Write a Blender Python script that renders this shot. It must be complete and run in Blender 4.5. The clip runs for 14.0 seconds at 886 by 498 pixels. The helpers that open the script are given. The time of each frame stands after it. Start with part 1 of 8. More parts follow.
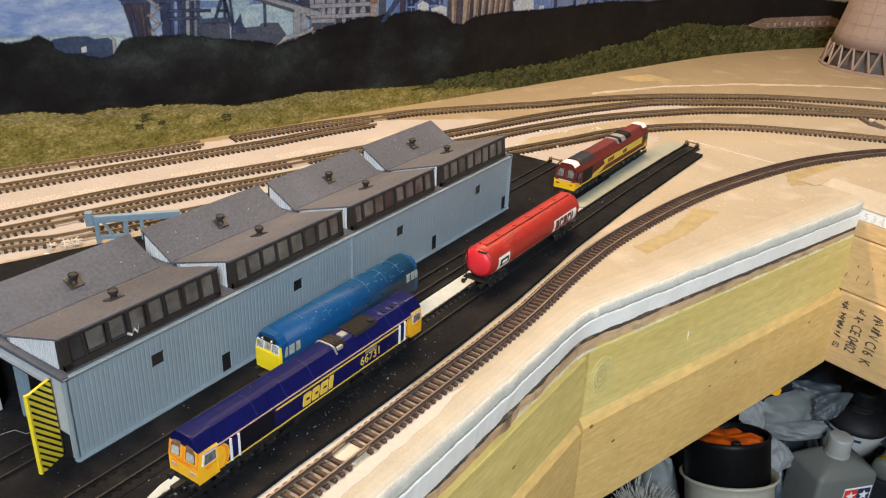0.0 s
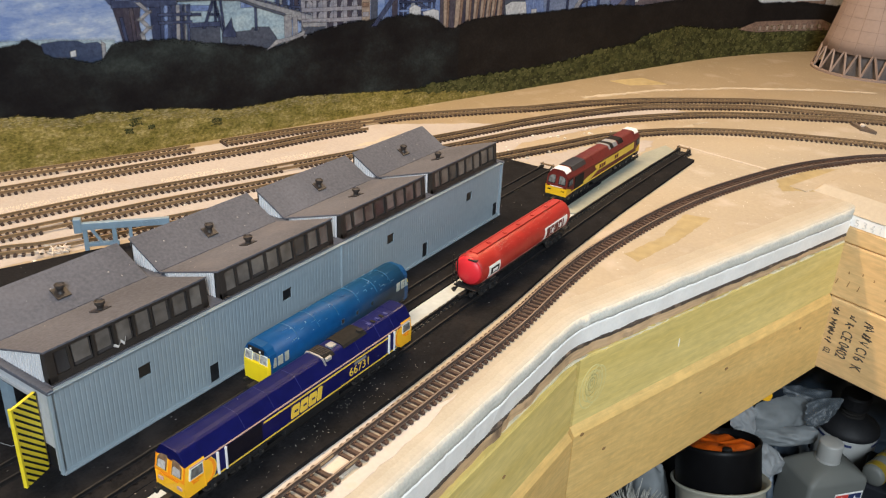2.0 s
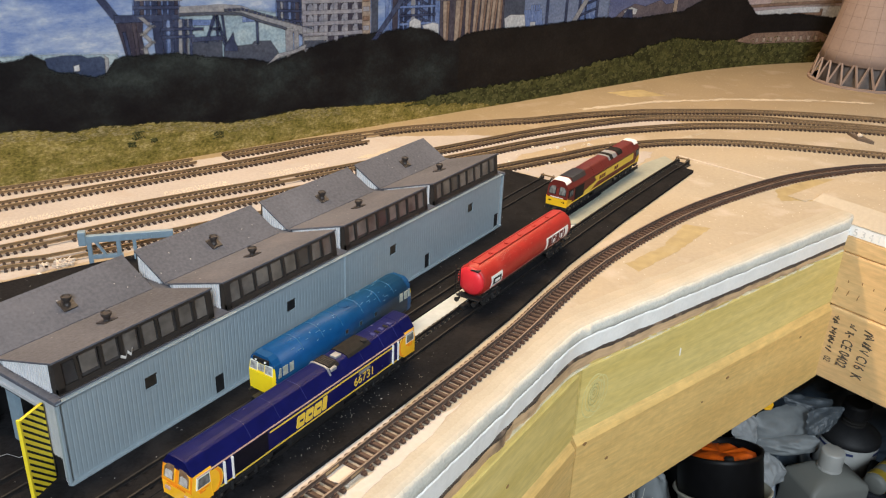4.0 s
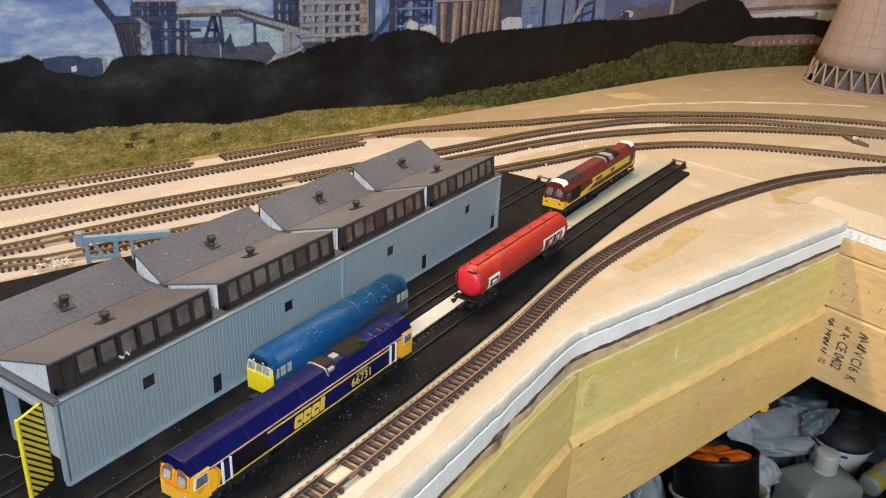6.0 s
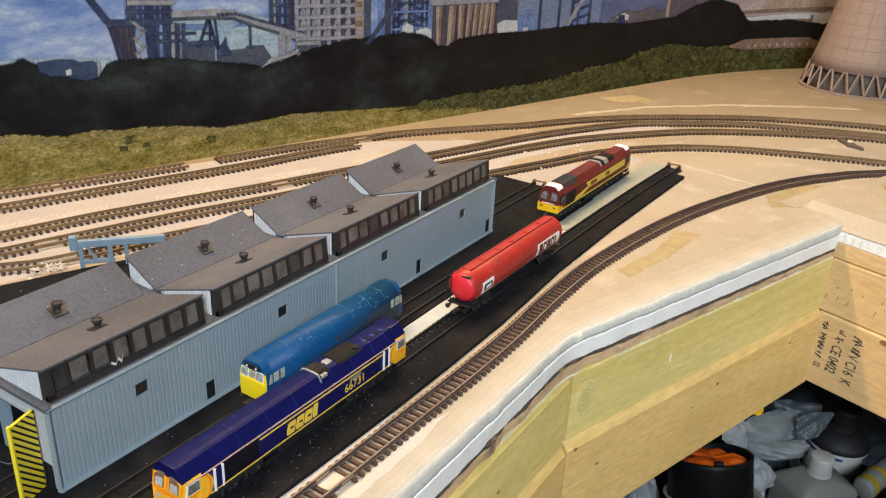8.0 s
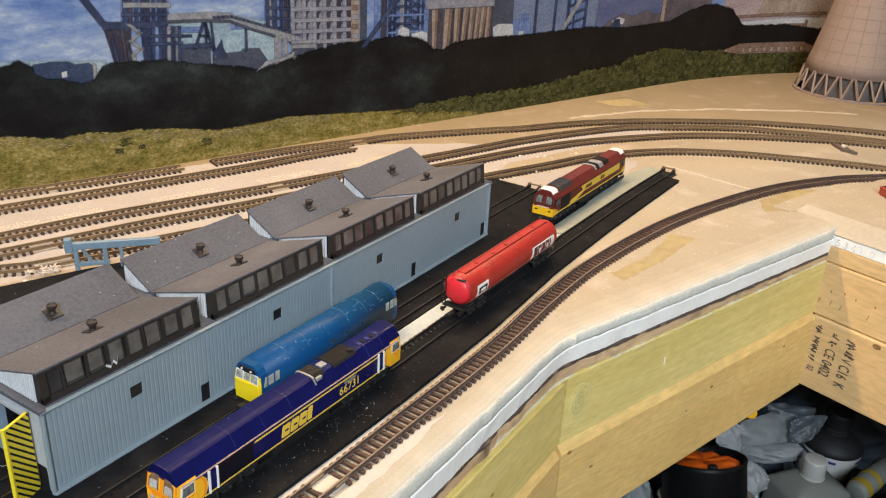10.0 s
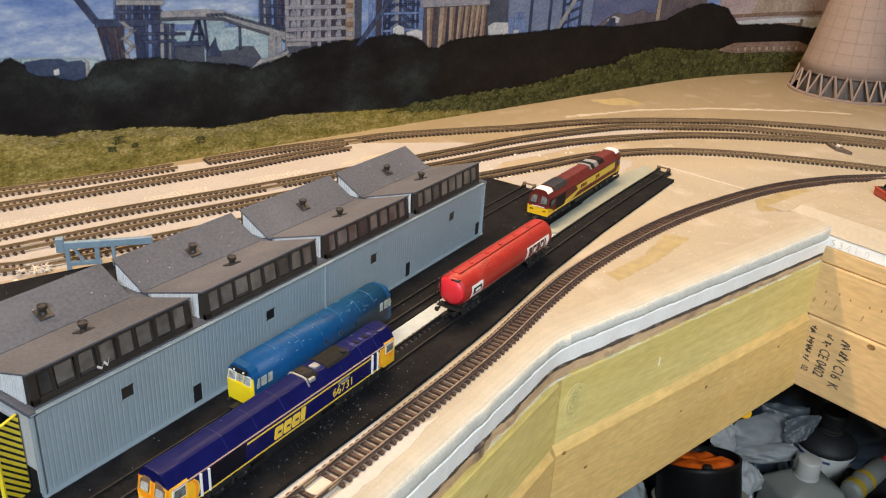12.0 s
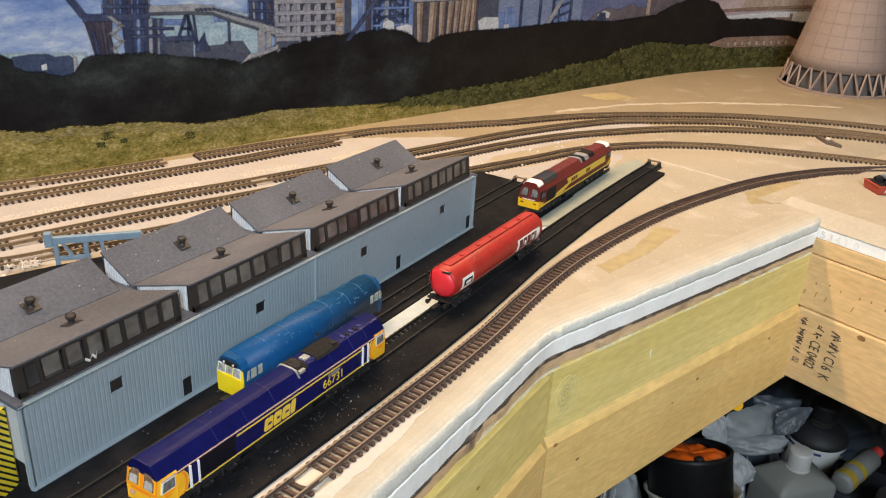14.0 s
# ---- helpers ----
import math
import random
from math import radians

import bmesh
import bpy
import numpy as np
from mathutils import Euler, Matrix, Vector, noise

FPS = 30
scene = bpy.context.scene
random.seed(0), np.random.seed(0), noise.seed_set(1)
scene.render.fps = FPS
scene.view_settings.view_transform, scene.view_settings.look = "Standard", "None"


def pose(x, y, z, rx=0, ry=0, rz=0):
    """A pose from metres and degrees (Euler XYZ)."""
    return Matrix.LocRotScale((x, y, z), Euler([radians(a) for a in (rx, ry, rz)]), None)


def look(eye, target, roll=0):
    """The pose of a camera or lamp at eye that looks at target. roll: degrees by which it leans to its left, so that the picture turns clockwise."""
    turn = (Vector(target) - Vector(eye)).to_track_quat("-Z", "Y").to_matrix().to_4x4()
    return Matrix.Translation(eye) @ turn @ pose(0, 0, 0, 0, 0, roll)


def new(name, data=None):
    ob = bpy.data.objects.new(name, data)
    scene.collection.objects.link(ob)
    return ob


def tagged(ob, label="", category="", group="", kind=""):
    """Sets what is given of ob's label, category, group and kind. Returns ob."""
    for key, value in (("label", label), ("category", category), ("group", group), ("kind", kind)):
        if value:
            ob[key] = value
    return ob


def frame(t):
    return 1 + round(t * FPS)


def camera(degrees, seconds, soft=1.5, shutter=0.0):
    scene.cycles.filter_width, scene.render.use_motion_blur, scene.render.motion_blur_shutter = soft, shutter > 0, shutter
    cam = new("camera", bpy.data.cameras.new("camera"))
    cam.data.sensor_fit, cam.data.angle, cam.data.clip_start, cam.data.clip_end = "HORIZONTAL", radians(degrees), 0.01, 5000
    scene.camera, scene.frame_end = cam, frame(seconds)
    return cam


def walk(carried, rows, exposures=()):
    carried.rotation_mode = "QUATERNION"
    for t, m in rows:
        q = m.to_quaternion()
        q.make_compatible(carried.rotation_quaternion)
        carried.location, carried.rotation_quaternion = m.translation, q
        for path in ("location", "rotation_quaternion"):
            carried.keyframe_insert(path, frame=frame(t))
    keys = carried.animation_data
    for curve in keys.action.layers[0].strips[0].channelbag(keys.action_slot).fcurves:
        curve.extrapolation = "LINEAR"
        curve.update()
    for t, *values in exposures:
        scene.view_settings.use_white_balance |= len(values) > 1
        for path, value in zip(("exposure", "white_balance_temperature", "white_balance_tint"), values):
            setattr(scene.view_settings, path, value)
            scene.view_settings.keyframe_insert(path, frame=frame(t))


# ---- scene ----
cam = camera(56.22, 14.0, soft=1.2)

PATH = [
    (0, -0.14026, -0.25729, 0.22108, 64.900, -2.214, -56.037),
    (0.5, -0.14069, -0.25634, 0.22079, 65.000, -2.303, -56.224),
    (1, -0.14055, -0.25699, 0.22458, 64.897, -2.372, -56.272),
    (1.5, -0.13813, -0.25504, 0.22767, 64.712, -2.494, -56.369),
    (2, -0.13634, -0.25668, 0.22500, 64.857, -2.463, -56.403),
    (2.5, -0.13908, -0.25750, 0.22604, 65.005, -2.325, -56.485),
    (3, -0.14012, -0.25675, 0.22640, 65.348, -2.227, -56.484),
    (5.5, -0.14122, -0.25715, 0.22381, 65.919, -2.386, -56.750),
    (6, -0.14181, -0.25668, 0.22556, 65.860, -2.467, -56.826),
    (6.5, -0.14127, -0.25805, 0.22529, 65.953, -2.465, -56.829),
    (7, -0.14107, -0.25768, 0.22471, 65.978, -2.535, -56.895),
    (7.5, -0.14121, -0.25831, 0.22556, 65.906, -2.550, -56.813),
    (8, -0.14014, -0.25775, 0.22793, 65.906, -2.572, -56.972),
    (10.5, -0.14091, -0.25874, 0.22946, 66.121, -2.909, -57.234),
    (11, -0.13958, -0.25777, 0.23145, 66.057, -3.080, -57.279),
    (11.5, -0.13874, -0.25685, 0.22974, 66.038, -3.110, -57.373),
    (12, -0.13853, -0.25743, 0.22888, 65.975, -3.053, -57.474),
    (12.5, -0.13743, -0.25879, 0.22736, 65.907, -3.073, -57.608),
    (13, -0.13763, -0.25898, 0.22690, 65.869, -3.049, -57.830),
    (13.5, -0.13703, -0.25953, 0.22677, 65.904, -2.959, -57.967),
    (14, -0.13833, -0.25920, 0.22554, 65.896, -2.942, -58.062),
]
walk(cam, [(t, pose(*row)) for t, *row in PATH])

# ---------------------------------------------------------------- light
world = bpy.data.worlds.new("room_air")
scene.world = world
world.use_nodes = True
world.node_tree.nodes["Background"].inputs[0].default_value = (0.75, 0.85, 1.0, 1)
world.node_tree.nodes["Background"].inputs[1].default_value = 0.25


def area_lamp(name, eye, target, size, watts, colour):
    data = bpy.data.lights.new(name, "AREA")
    data.size, data.energy, data.color = size, watts, colour
    ob = new(name, data)
    ob.matrix_world = look(eye, target)
    return ob


tube_lamp = area_lamp("strip_lamp", (0.402, 0.2020, 0.80), (0.402 - 0.0636, 0.2020 - 0.1896, 0.0), 1.45, 17.3, (1.0, 0.71, 0.42))
tube_lamp.data.shape, tube_lamp.data.size_y = "RECTANGLE", 0.04
# Unseen cool fill, added at the front left to brighten upright faces.
area_lamp("front_fill_light", (-1.28, -1.12, 1.14), (0.2, -0.05, 0.0), 0.62, 61, (0.80, 0.905, 1.0))


# ---------------------------------------------------------------- materials
def material(name, colour, rough=0.6, metal=0.0, vary=0.15, grain=400.0, bump=0.1, coarse=None, stain=0.0,
             stain_colour=None, stain_scale=60.0, random_tint=0.0, stretch=(1, 1, 1), alpha=1.0, transmit=0.0, coat=0.0, spec=0.5, patchy=None, specks=None):
    """Principled surface with colour variation at two scales, stains and fine relief."""
    m = bpy.data.materials.new(name)
    m.use_nodes = True
    nt = m.node_tree
    b = nt.nodes["Principled BSDF"]
    co = nt.nodes.new("ShaderNodeTexCoord")
    mp = nt.nodes.new("ShaderNodeMapping")
    mp.inputs["Scale"].default_value = stretch
    nt.links.new(co.outputs["Object"], mp.inputs[0])
    n1 = nt.nodes.new("ShaderNodeTexNoise")
    n1.inputs["Scale"].default_value, n1.inputs["Detail"].default_value = grain, 4
    n2 = nt.nodes.new("ShaderNodeTexNoise")
    n2.inputs["Scale"].default_value, n2.inputs["Detail"].default_value = coarse or grain / 9, 3
    for n in (n1, n2):
        nt.links.new(mp.outputs[0], n.inputs["Vector"])
    add = nt.nodes.new("ShaderNodeMath")
    add.operation = "ADD"
    nt.links.new(n1.outputs[0], add.inputs[0])
    nt.links.new(n2.outputs[0], add.inputs[1])
    rng = nt.nodes.new("ShaderNodeMapRange")
    rng.inputs[1].default_value, rng.inputs[2].default_value = 0.7, 1.3
    rng.inputs[3].default_value, rng.inputs[4].default_value = 1 - vary, 1 + vary
    nt.links.new(add.outputs[0], rng.inputs[0])
    mul = nt.nodes.new("ShaderNodeMix")
    mul.data_type, mul.blend_type = "RGBA", "MULTIPLY"
    mul.inputs[0].default_value = 1
    mul.inputs[6].default_value = (*colour, 1)
    out = rng.outputs[0]
    if random_tint:
        info = nt.nodes.new("ShaderNodeObjectInfo")
        r2 = nt.nodes.new("ShaderNodeMapRange")
        r2.inputs[3].default_value, r2.inputs[4].default_value = 1 - random_tint, 1 + random_tint
        nt.links.new(info.outputs["Random"], r2.inputs[0])
        mm = nt.nodes.new("ShaderNodeMath")
        mm.operation = "MULTIPLY"
        nt.links.new(out, mm.inputs[0])
        nt.links.new(r2.outputs[0], mm.inputs[1])
        out = mm.outputs[0]
    nt.links.new(out, mul.inputs[7])
    col = mul.outputs[2]
    if stain:
        n3 = nt.nodes.new("ShaderNodeTexNoise")
        n3.inputs["Scale"].default_value, n3.inputs["Detail"].default_value = stain_scale, 6
        nt.links.new(co.outputs["Object"], n3.inputs["Vector"])
        r3 = nt.nodes.new("ShaderNodeMapRange")
        r3.inputs[1].default_value, r3.inputs[2].default_value = 0.56, 0.72
        r3.inputs[4].default_value = stain
        nt.links.new(n3.outputs[0], r3.inputs[0])
        mx = nt.nodes.new("ShaderNodeMix")
        mx.data_type = "RGBA"
        mx.inputs[7].default_value = (*(stain_colour or (0.3, 0.25, 0.2)), 1)
        nt.links.new(r3.outputs[0], mx.inputs[0])
        nt.links.new(col, mx.inputs[6])
        col = mx.outputs[2]
    if patchy:
        n4 = nt.nodes.new("ShaderNodeTexNoise")
        n4.inputs["Scale"].default_value, n4.inputs["Detail"].default_value, n4.inputs["Roughness"].default_value = patchy[2], 9, 0.65
        n4.noise_dimensions = "4D"
        n4.inputs["W"].default_value = 3.7
        nt.links.new(co.outputs["Object"], n4.inputs["Vector"])
        r4 = nt.nodes.new("ShaderNodeMapRange")
        r4.inputs[1].default_value, r4.inputs[2].default_value, r4.inputs[4].default_value = 0.50, 0.66, patchy[0]
        nt.links.new(n4.outputs[0], r4.inputs[0])
        mx4 = nt.nodes.new("ShaderNodeMix")
        mx4.data_type = "RGBA"
        mx4.inputs[7].default_value = (*patchy[1], 1)
        nt.links.new(r4.outputs[0], mx4.inputs[0])
        nt.links.new(col, mx4.inputs[6])
        col = mx4.outputs[2]
    if specks:                                     # scattered dust flecks: amount, colour, cells to the metre, size
        vo = nt.nodes.new("ShaderNodeTexVoronoi")
        vo.inputs["Scale"].default_value = specks[2]
        nt.links.new(co.outputs["Object"], vo.inputs["Vector"])
        near = nt.nodes.new("ShaderNodeMath")
        near.operation = "LESS_THAN"
        near.inputs[1].default_value = specks[3]
        nt.links.new(vo.outputs["Distance"], near.inputs[0])
        sep = nt.nodes.new("ShaderNodeSeparateColor")
        nt.links.new(vo.outputs["Color"], sep.inputs[0])
        pick = nt.nodes.new("ShaderNodeMath")
        pick.operation = "LESS_THAN"
        pick.inputs[1].default_value = specks[0]
        nt.links.new(sep.outputs[0], pick.inputs[0])
        tone = nt.nodes.new("ShaderNodeMath")
        tone.operation = "MULTIPLY"
        nt.links.new(near.outputs[0], tone.inputs[0])
        nt.links.new(pick.outputs[0], tone.inputs[1])
        fade = nt.nodes.new("ShaderNodeMath")
        fade.operation = "MULTIPLY"
        nt.links.new(tone.outputs[0], fade.inputs[0])
        nt.links.new(sep.outputs[1], fade.inputs[1])
        mx5 = nt.nodes.new("ShaderNodeMix")
        mx5.data_type = "RGBA"
        mx5.inputs[7].default_value = (*specks[1], 1)
        nt.links.new(fade.outputs[0], mx5.inputs[0])
        nt.links.new(col, mx5.inputs[6])
        col = mx5.outputs[2]
    nt.links.new(col, b.inputs["Base Color"])
    b.inputs["Specular IOR Level"].default_value = spec
    b.inputs["Roughness"].default_value, b.inputs["Metallic"].default_value = rough, metal
    b.inputs["Alpha"].default_value, b.inputs["Transmission Weight"].default_value = alpha, transmit
    b.inputs["Coat Weight"].default_value = coat
    if bump:
        bp = nt.nodes.new("ShaderNodeBump")
        bp.inputs["Strength"].default_value, bp.inputs["Distance"].default_value = bump, 0.0006
        nt.links.new(add.outputs[0], bp.inputs["Height"])
        nt.links.new(bp.outputs[0], b.inputs["Normal"])
    return m


def wood(name, light, dark, rough=0.55, along=(3, 60, 60), saw=0.0, fuzz=0.25):
    """Sawn softwood: long grain bands and fine fibres along the local x axis."""
    m = bpy.data.materials.new(name)
    m.use_nodes = True
    nt = m.node_tree
    b = nt.nodes["Principled BSDF"]
    co = nt.nodes.new("ShaderNodeTexCoord")
    mp = nt.nodes.new("ShaderNodeMapping")
    mp.inputs["Scale"].default_value = along
    nt.links.new(co.outputs["Object"], mp.inputs[0])
    n1 = nt.nodes.new("ShaderNodeTexNoise")
    n1.inputs["Scale"].default_value, n1.inputs["Detail"].default_value, n1.inputs["Distortion"].default_value = 1.2, 8, 0.6
    n2 = nt.nodes.new("ShaderNodeTexNoise")
    n2.inputs["Scale"].default_value, n2.inputs["Detail"].default_value = 14, 3
    for n in (n1, n2):
        nt.links.new(mp.outputs[0], n.inputs["Vector"])
    ramp = nt.nodes.new("ShaderNodeValToRGB")
    ramp.color_ramp.elements[0].position, ramp.color_ramp.elements[1].position = 0.35, 0.62
    ramp.color_ramp.elements[0].color, ramp.color_ramp.elements[1].color = (*[0.93 * c for c in dark], 1), (*[0.93 * c for c in light], 1)
    nt.links.new(n1.outputs[0], ramp.inputs[0])
    mx = nt.nodes.new("ShaderNodeMix")
    mx.data_type, mx.blend_type = "RGBA", "MULTIPLY"
    mx.inputs[0].default_value = 0.20
    nt.links.new(ramp.outputs[0], mx.inputs[6])
    nt.links.new(n2.outputs[0], mx.inputs[7])
    col = mx.outputs[2]
    # blotches, short raised fibres and marks of the saw across the grain
    for scale, stretch, amount, low, high in ((9, (1, 1, 1), 0.5, 0.78, 1.08), (260, (0.35, 1, 1.3), fuzz, 0.45, 1.35), (1.0, (420, 30, 14), saw, 0.60, 1.30)):
        if not amount:
            continue
        mp2 = nt.nodes.new("ShaderNodeMapping")
        mp2.inputs["Scale"].default_value = stretch
        n4 = nt.nodes.new("ShaderNodeTexNoise")
        n4.inputs["Scale"].default_value, n4.inputs["Detail"].default_value = scale, 4
        r4 = nt.nodes.new("ShaderNodeMapRange")
        r4.inputs[1].default_value, r4.inputs[2].default_value, r4.inputs[3].default_value, r4.inputs[4].default_value = 0.3, 0.7, low, high
        m4 = nt.nodes.new("ShaderNodeMix")
        m4.data_type, m4.blend_type = "RGBA", "MULTIPLY"
        m4.inputs[0].default_value = amount
        nt.links.new(co.outputs["Object"], mp2.inputs[0])
        nt.links.new(mp2.outputs[0], n4.inputs["Vector"])
        nt.links.new(n4.outputs[0], r4.inputs[0])
        nt.links.new(col, m4.inputs[6])
        nt.links.new(r4.outputs[0], m4.inputs[7])
        col = m4.outputs[2]
    nt.links.new(col, b.inputs["Base Color"])
    b.inputs["Roughness"].default_value = rough
    bp = nt.nodes.new("ShaderNodeBump")
    bp.inputs["Strength"].default_value, bp.inputs["Distance"].default_value = 0.30, 0.0007
    nt.links.new(n2.outputs[0], bp.inputs["Height"])
    nt.links.new(bp.outputs[0], b.inputs["Normal"])
    return m


FOAM = material("painted_foam", (0.388, 0.334, 0.257), 0.8, vary=0.08, grain=330, bump=0.7, coarse=14, stain=0.8,
                stain_colour=(0.50, 0.445, 0.395), stain_scale=30, patchy=(0.3, (0.455, 0.372, 0.262), 9), spec=0.25, specks=(0.12, (0.70, 0.64, 0.56), 420, 0.22))
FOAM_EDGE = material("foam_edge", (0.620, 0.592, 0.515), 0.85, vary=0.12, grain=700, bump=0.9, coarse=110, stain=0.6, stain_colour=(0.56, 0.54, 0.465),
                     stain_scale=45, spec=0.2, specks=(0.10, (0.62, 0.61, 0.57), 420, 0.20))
PALE_PAINT = material("pinkish_white_paint", (0.52, 0.475, 0.440), 0.75, vary=0.08, grain=330, bump=0.6, coarse=30, stain=0.7, stain_colour=(0.56, 0.46, 0.34), stain_scale=60)
FOAM_WHITE = material("bare_foam", (0.93, 0.895, 0.84), 0.8, vary=0.05, grain=500, bump=0.3)
PALE_GROUND = material("chalky_paint", (0.385, 0.350, 0.328), 0.8, vary=0.08, grain=330, bump=0.6, coarse=20, stain=0.7, stain_colour=(0.36, 0.305, 0.255), stain_scale=26, spec=0.25)
PLY = material("plywood_edge", (0.60, 0.40, 0.225), 0.7, vary=0.30, grain=150, bump=0.4, stretch=(0.25, 0.25, 2.5), stain=0.85,
               stain_colour=(0.11, 0.07, 0.05), stain_scale=48)
TIMBER = wood("treated_timber", (0.93, 0.735, 0.275), (0.83, 0.63, 0.20), fuzz=0.2)
TIMBER_LOW = wood("pine_timber", (0.95, 0.640, 0.238), (0.895, 0.575, 0.198), saw=0.07)
TIMBER_RIGHT = wood("pale_pine", (0.90, 0.615, 0.300), (0.83, 0.540, 0.250))
FAINT_INK = material("faint_print", (0.76, 0.735, 0.71), 0.7, vary=0.3, grain=500, bump=0)
INK = material("stamp_ink", (0.095, 0.075, 0.055), 0.7, vary=0.3, bump=0)
DARK_CARD = material("dark_yard_card", (0.0104, 0.0102, 0.0115), 0.85, vary=0.4, grain=700, bump=0.4, stain=0.5,
                     stain_colour=(0.030, 0.026, 0.0245), stain_scale=40, spec=0.10, specks=(0.15, (0.40, 0.39, 0.38), 330, 0.10))
WHITE_STRIP = material("white_painted_strip", (0.43, 0.465, 0.468), 0.6, vary=0.10, grain=300, bump=0.2, stain=0.3,
                       stain_colour=(0.45, 0.44, 0.37), stain_scale=60)
GREY_STRIP = material("grey_green_strip", (0.285, 0.300, 0.255), 0.65, vary=0.10, grain=300, bump=0.2, stain=0.3, stain_colour=(0.36, 0.35, 0.29), stain_scale=60)
SLEEPER = material("brown_sleeper", (0.064, 0.034, 0.024), 0.65, vary=0.3, grain=600, bump=0.3, random_tint=0.2)
SLEEPER_DARK = material("dark_brown_sleeper", (0.038, 0.022, 0.016), 0.65, vary=0.3, grain=600, bump=0.3, random_tint=0.2)
RAIL_BROWN = material("painted_brown_rail", (0.098, 0.066, 0.051), 0.55, vary=0.25, grain=500, bump=0.1)
RAIL_WORN = material("worn_brown_rail_head", (0.185, 0.140, 0.114), 0.5, metal=0.1, vary=0.3, grain=300, bump=0)
RAIL = material("rail_side", (0.185, 0.118, 0.060), 0.55, metal=0.0, vary=0.25, grain=500, bump=0.1)
RAIL_TOP = material("rail_head", (0.31, 0.215, 0.120), 0.5, metal=0.1, vary=0.2, grain=300, bump=0)
RAIL_DARK = material("grimy_yard_rail", (0.014, 0.012, 0.012), 0.6, metal=0.2, vary=0.3, grain=400, bump=0.1)
PATCH = material("glue_patch", (0.340, 0.270, 0.140), 0.6, vary=0.2, grain=120, bump=0.3, stain=0.6, stain_colour=(0.41, 0.345, 0.215), stain_scale=50)
FILLER = material("white_filler", (0.66, 0.60, 0.52), 0.7, vary=0.08, grain=300, bump=0.6)
CHALK = material("chalky_filler", (0.425, 0.372, 0.296), 0.8, vary=0.15, grain=300, bump=0.6, stain=0.9, stain_colour=(0.402, 0.345, 0.264), stain_scale=80)
RIDGE = material("thin_filler", (0.55, 0.475, 0.40), 0.75, vary=0.1, grain=300, bump=0.6)
CORRUGATED = material("blue_grey_cladding", (0.238, 0.290, 0.322), 0.5, vary=0.07, grain=260, bump=0.08, coarse=25)
# Paler cladding for the end faces: light falling on them is in the colour.
CLAD_LIGHT = material("pale_lit_cladding", (0.40, 0.415, 0.435), 0.5, vary=0.08, grain=300, bump=0.05)
CLAD_RIB = material("white_rib", (0.62, 0.63, 0.65), 0.5, vary=0.08, grain=300, bump=0.05)
# Two copies of one dusty roof: the near slope is coloured as if lit.
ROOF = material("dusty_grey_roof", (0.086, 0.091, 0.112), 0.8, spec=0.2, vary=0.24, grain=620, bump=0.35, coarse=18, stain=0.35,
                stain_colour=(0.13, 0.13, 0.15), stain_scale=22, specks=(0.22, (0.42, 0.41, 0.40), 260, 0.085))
ROOF_NEAR = material("dusty_lit_slope_roof", (0.102, 0.103, 0.120), 0.8, spec=0.2, vary=0.26, grain=620, bump=0.35, coarse=18, stain=0.35,
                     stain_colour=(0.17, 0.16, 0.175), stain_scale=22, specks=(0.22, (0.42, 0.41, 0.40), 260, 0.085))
WINDOW_FRAME = material("dark_brown_frame", (0.024, 0.019, 0.016), 0.55, vary=0.25, grain=300, bump=0.1)
PANE = material("dark_pane", (0.045, 0.042, 0.041), 0.25, vary=0.4, grain=90, bump=0, coarse=30)
PANE_GLARE = material("pane_glare", (0.120, 0.105, 0.092), 0.25, vary=0.5, grain=120, bump=0, coarse=40)
WINDOW_DARK = material("dark_wall_window", (0.014, 0.013, 0.013), 0.3, vary=0.3, grain=200, bump=0)
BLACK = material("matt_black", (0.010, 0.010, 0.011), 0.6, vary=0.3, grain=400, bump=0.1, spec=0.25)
VENT = material("dark_vent", (0.030, 0.0235, 0.021), 0.55, vary=0.3, grain=600, bump=0.2)
HAZARD = material("hazard_yellow", (0.80, 0.62, 0.03), 0.5, vary=0.08, grain=300, bump=0.05)
LOCO_BLUE = material("dark_blue_paint", (0.0045, 0.006, 0.066), 0.36, vary=0.18, grain=260, bump=0.05, coarse=40, stain=0.06,
                     stain_colour=(0.09, 0.09, 0.14), stain_scale=110, spec=0.18, specks=(0.2, (0.30, 0.30, 0.38), 300, 0.10))
SEAM_BLUE = material("worn_blue_seam", (0.020, 0.026, 0.13), 0.45, vary=0.5, grain=500, bump=0)
NAVY_GRILLE = material("dark_navy_grille", (0.005, 0.005, 0.011), 0.5, vary=0.3, grain=500, bump=0.2, spec=0.15)
LOCO_ORANGE = material("orange_paint", (0.85, 0.27, 0.012), 0.35, vary=0.06, grain=300, bump=0.02)
LOCO_YELLOW = material("warm_yellow_paint", (0.91, 0.465, 0.021), 0.35, vary=0.06, grain=300, bump=0.02)
GOLD = material("gold_lining", (0.78, 0.52, 0.06), 0.4, vary=0.06, grain=300, bump=0)
BEIGE_LINE = material("beige_lining", (0.55, 0.36, 0.30), 0.45, vary=0.1, grain=300, bump=0)
WHITE = material("white_paint", (0.80, 0.79, 0.77), 0.45, vary=0.06, grain=300, bump=0.02)
GLASS = material("cab_glass", (0.34, 0.34, 0.33), 0.15, vary=0.75, grain=420, bump=0, coarse=160)
SIDE_GLASS = material("cab_side_glass", (0.13, 0.133, 0.13), 0.15, vary=0.7, grain=420, bump=0, coarse=180)
BROWN_GLASS = material("warm_cab_glass", (0.20, 0.12, 0.07), 0.15, vary=0.5, grain=420, bump=0, coarse=160)
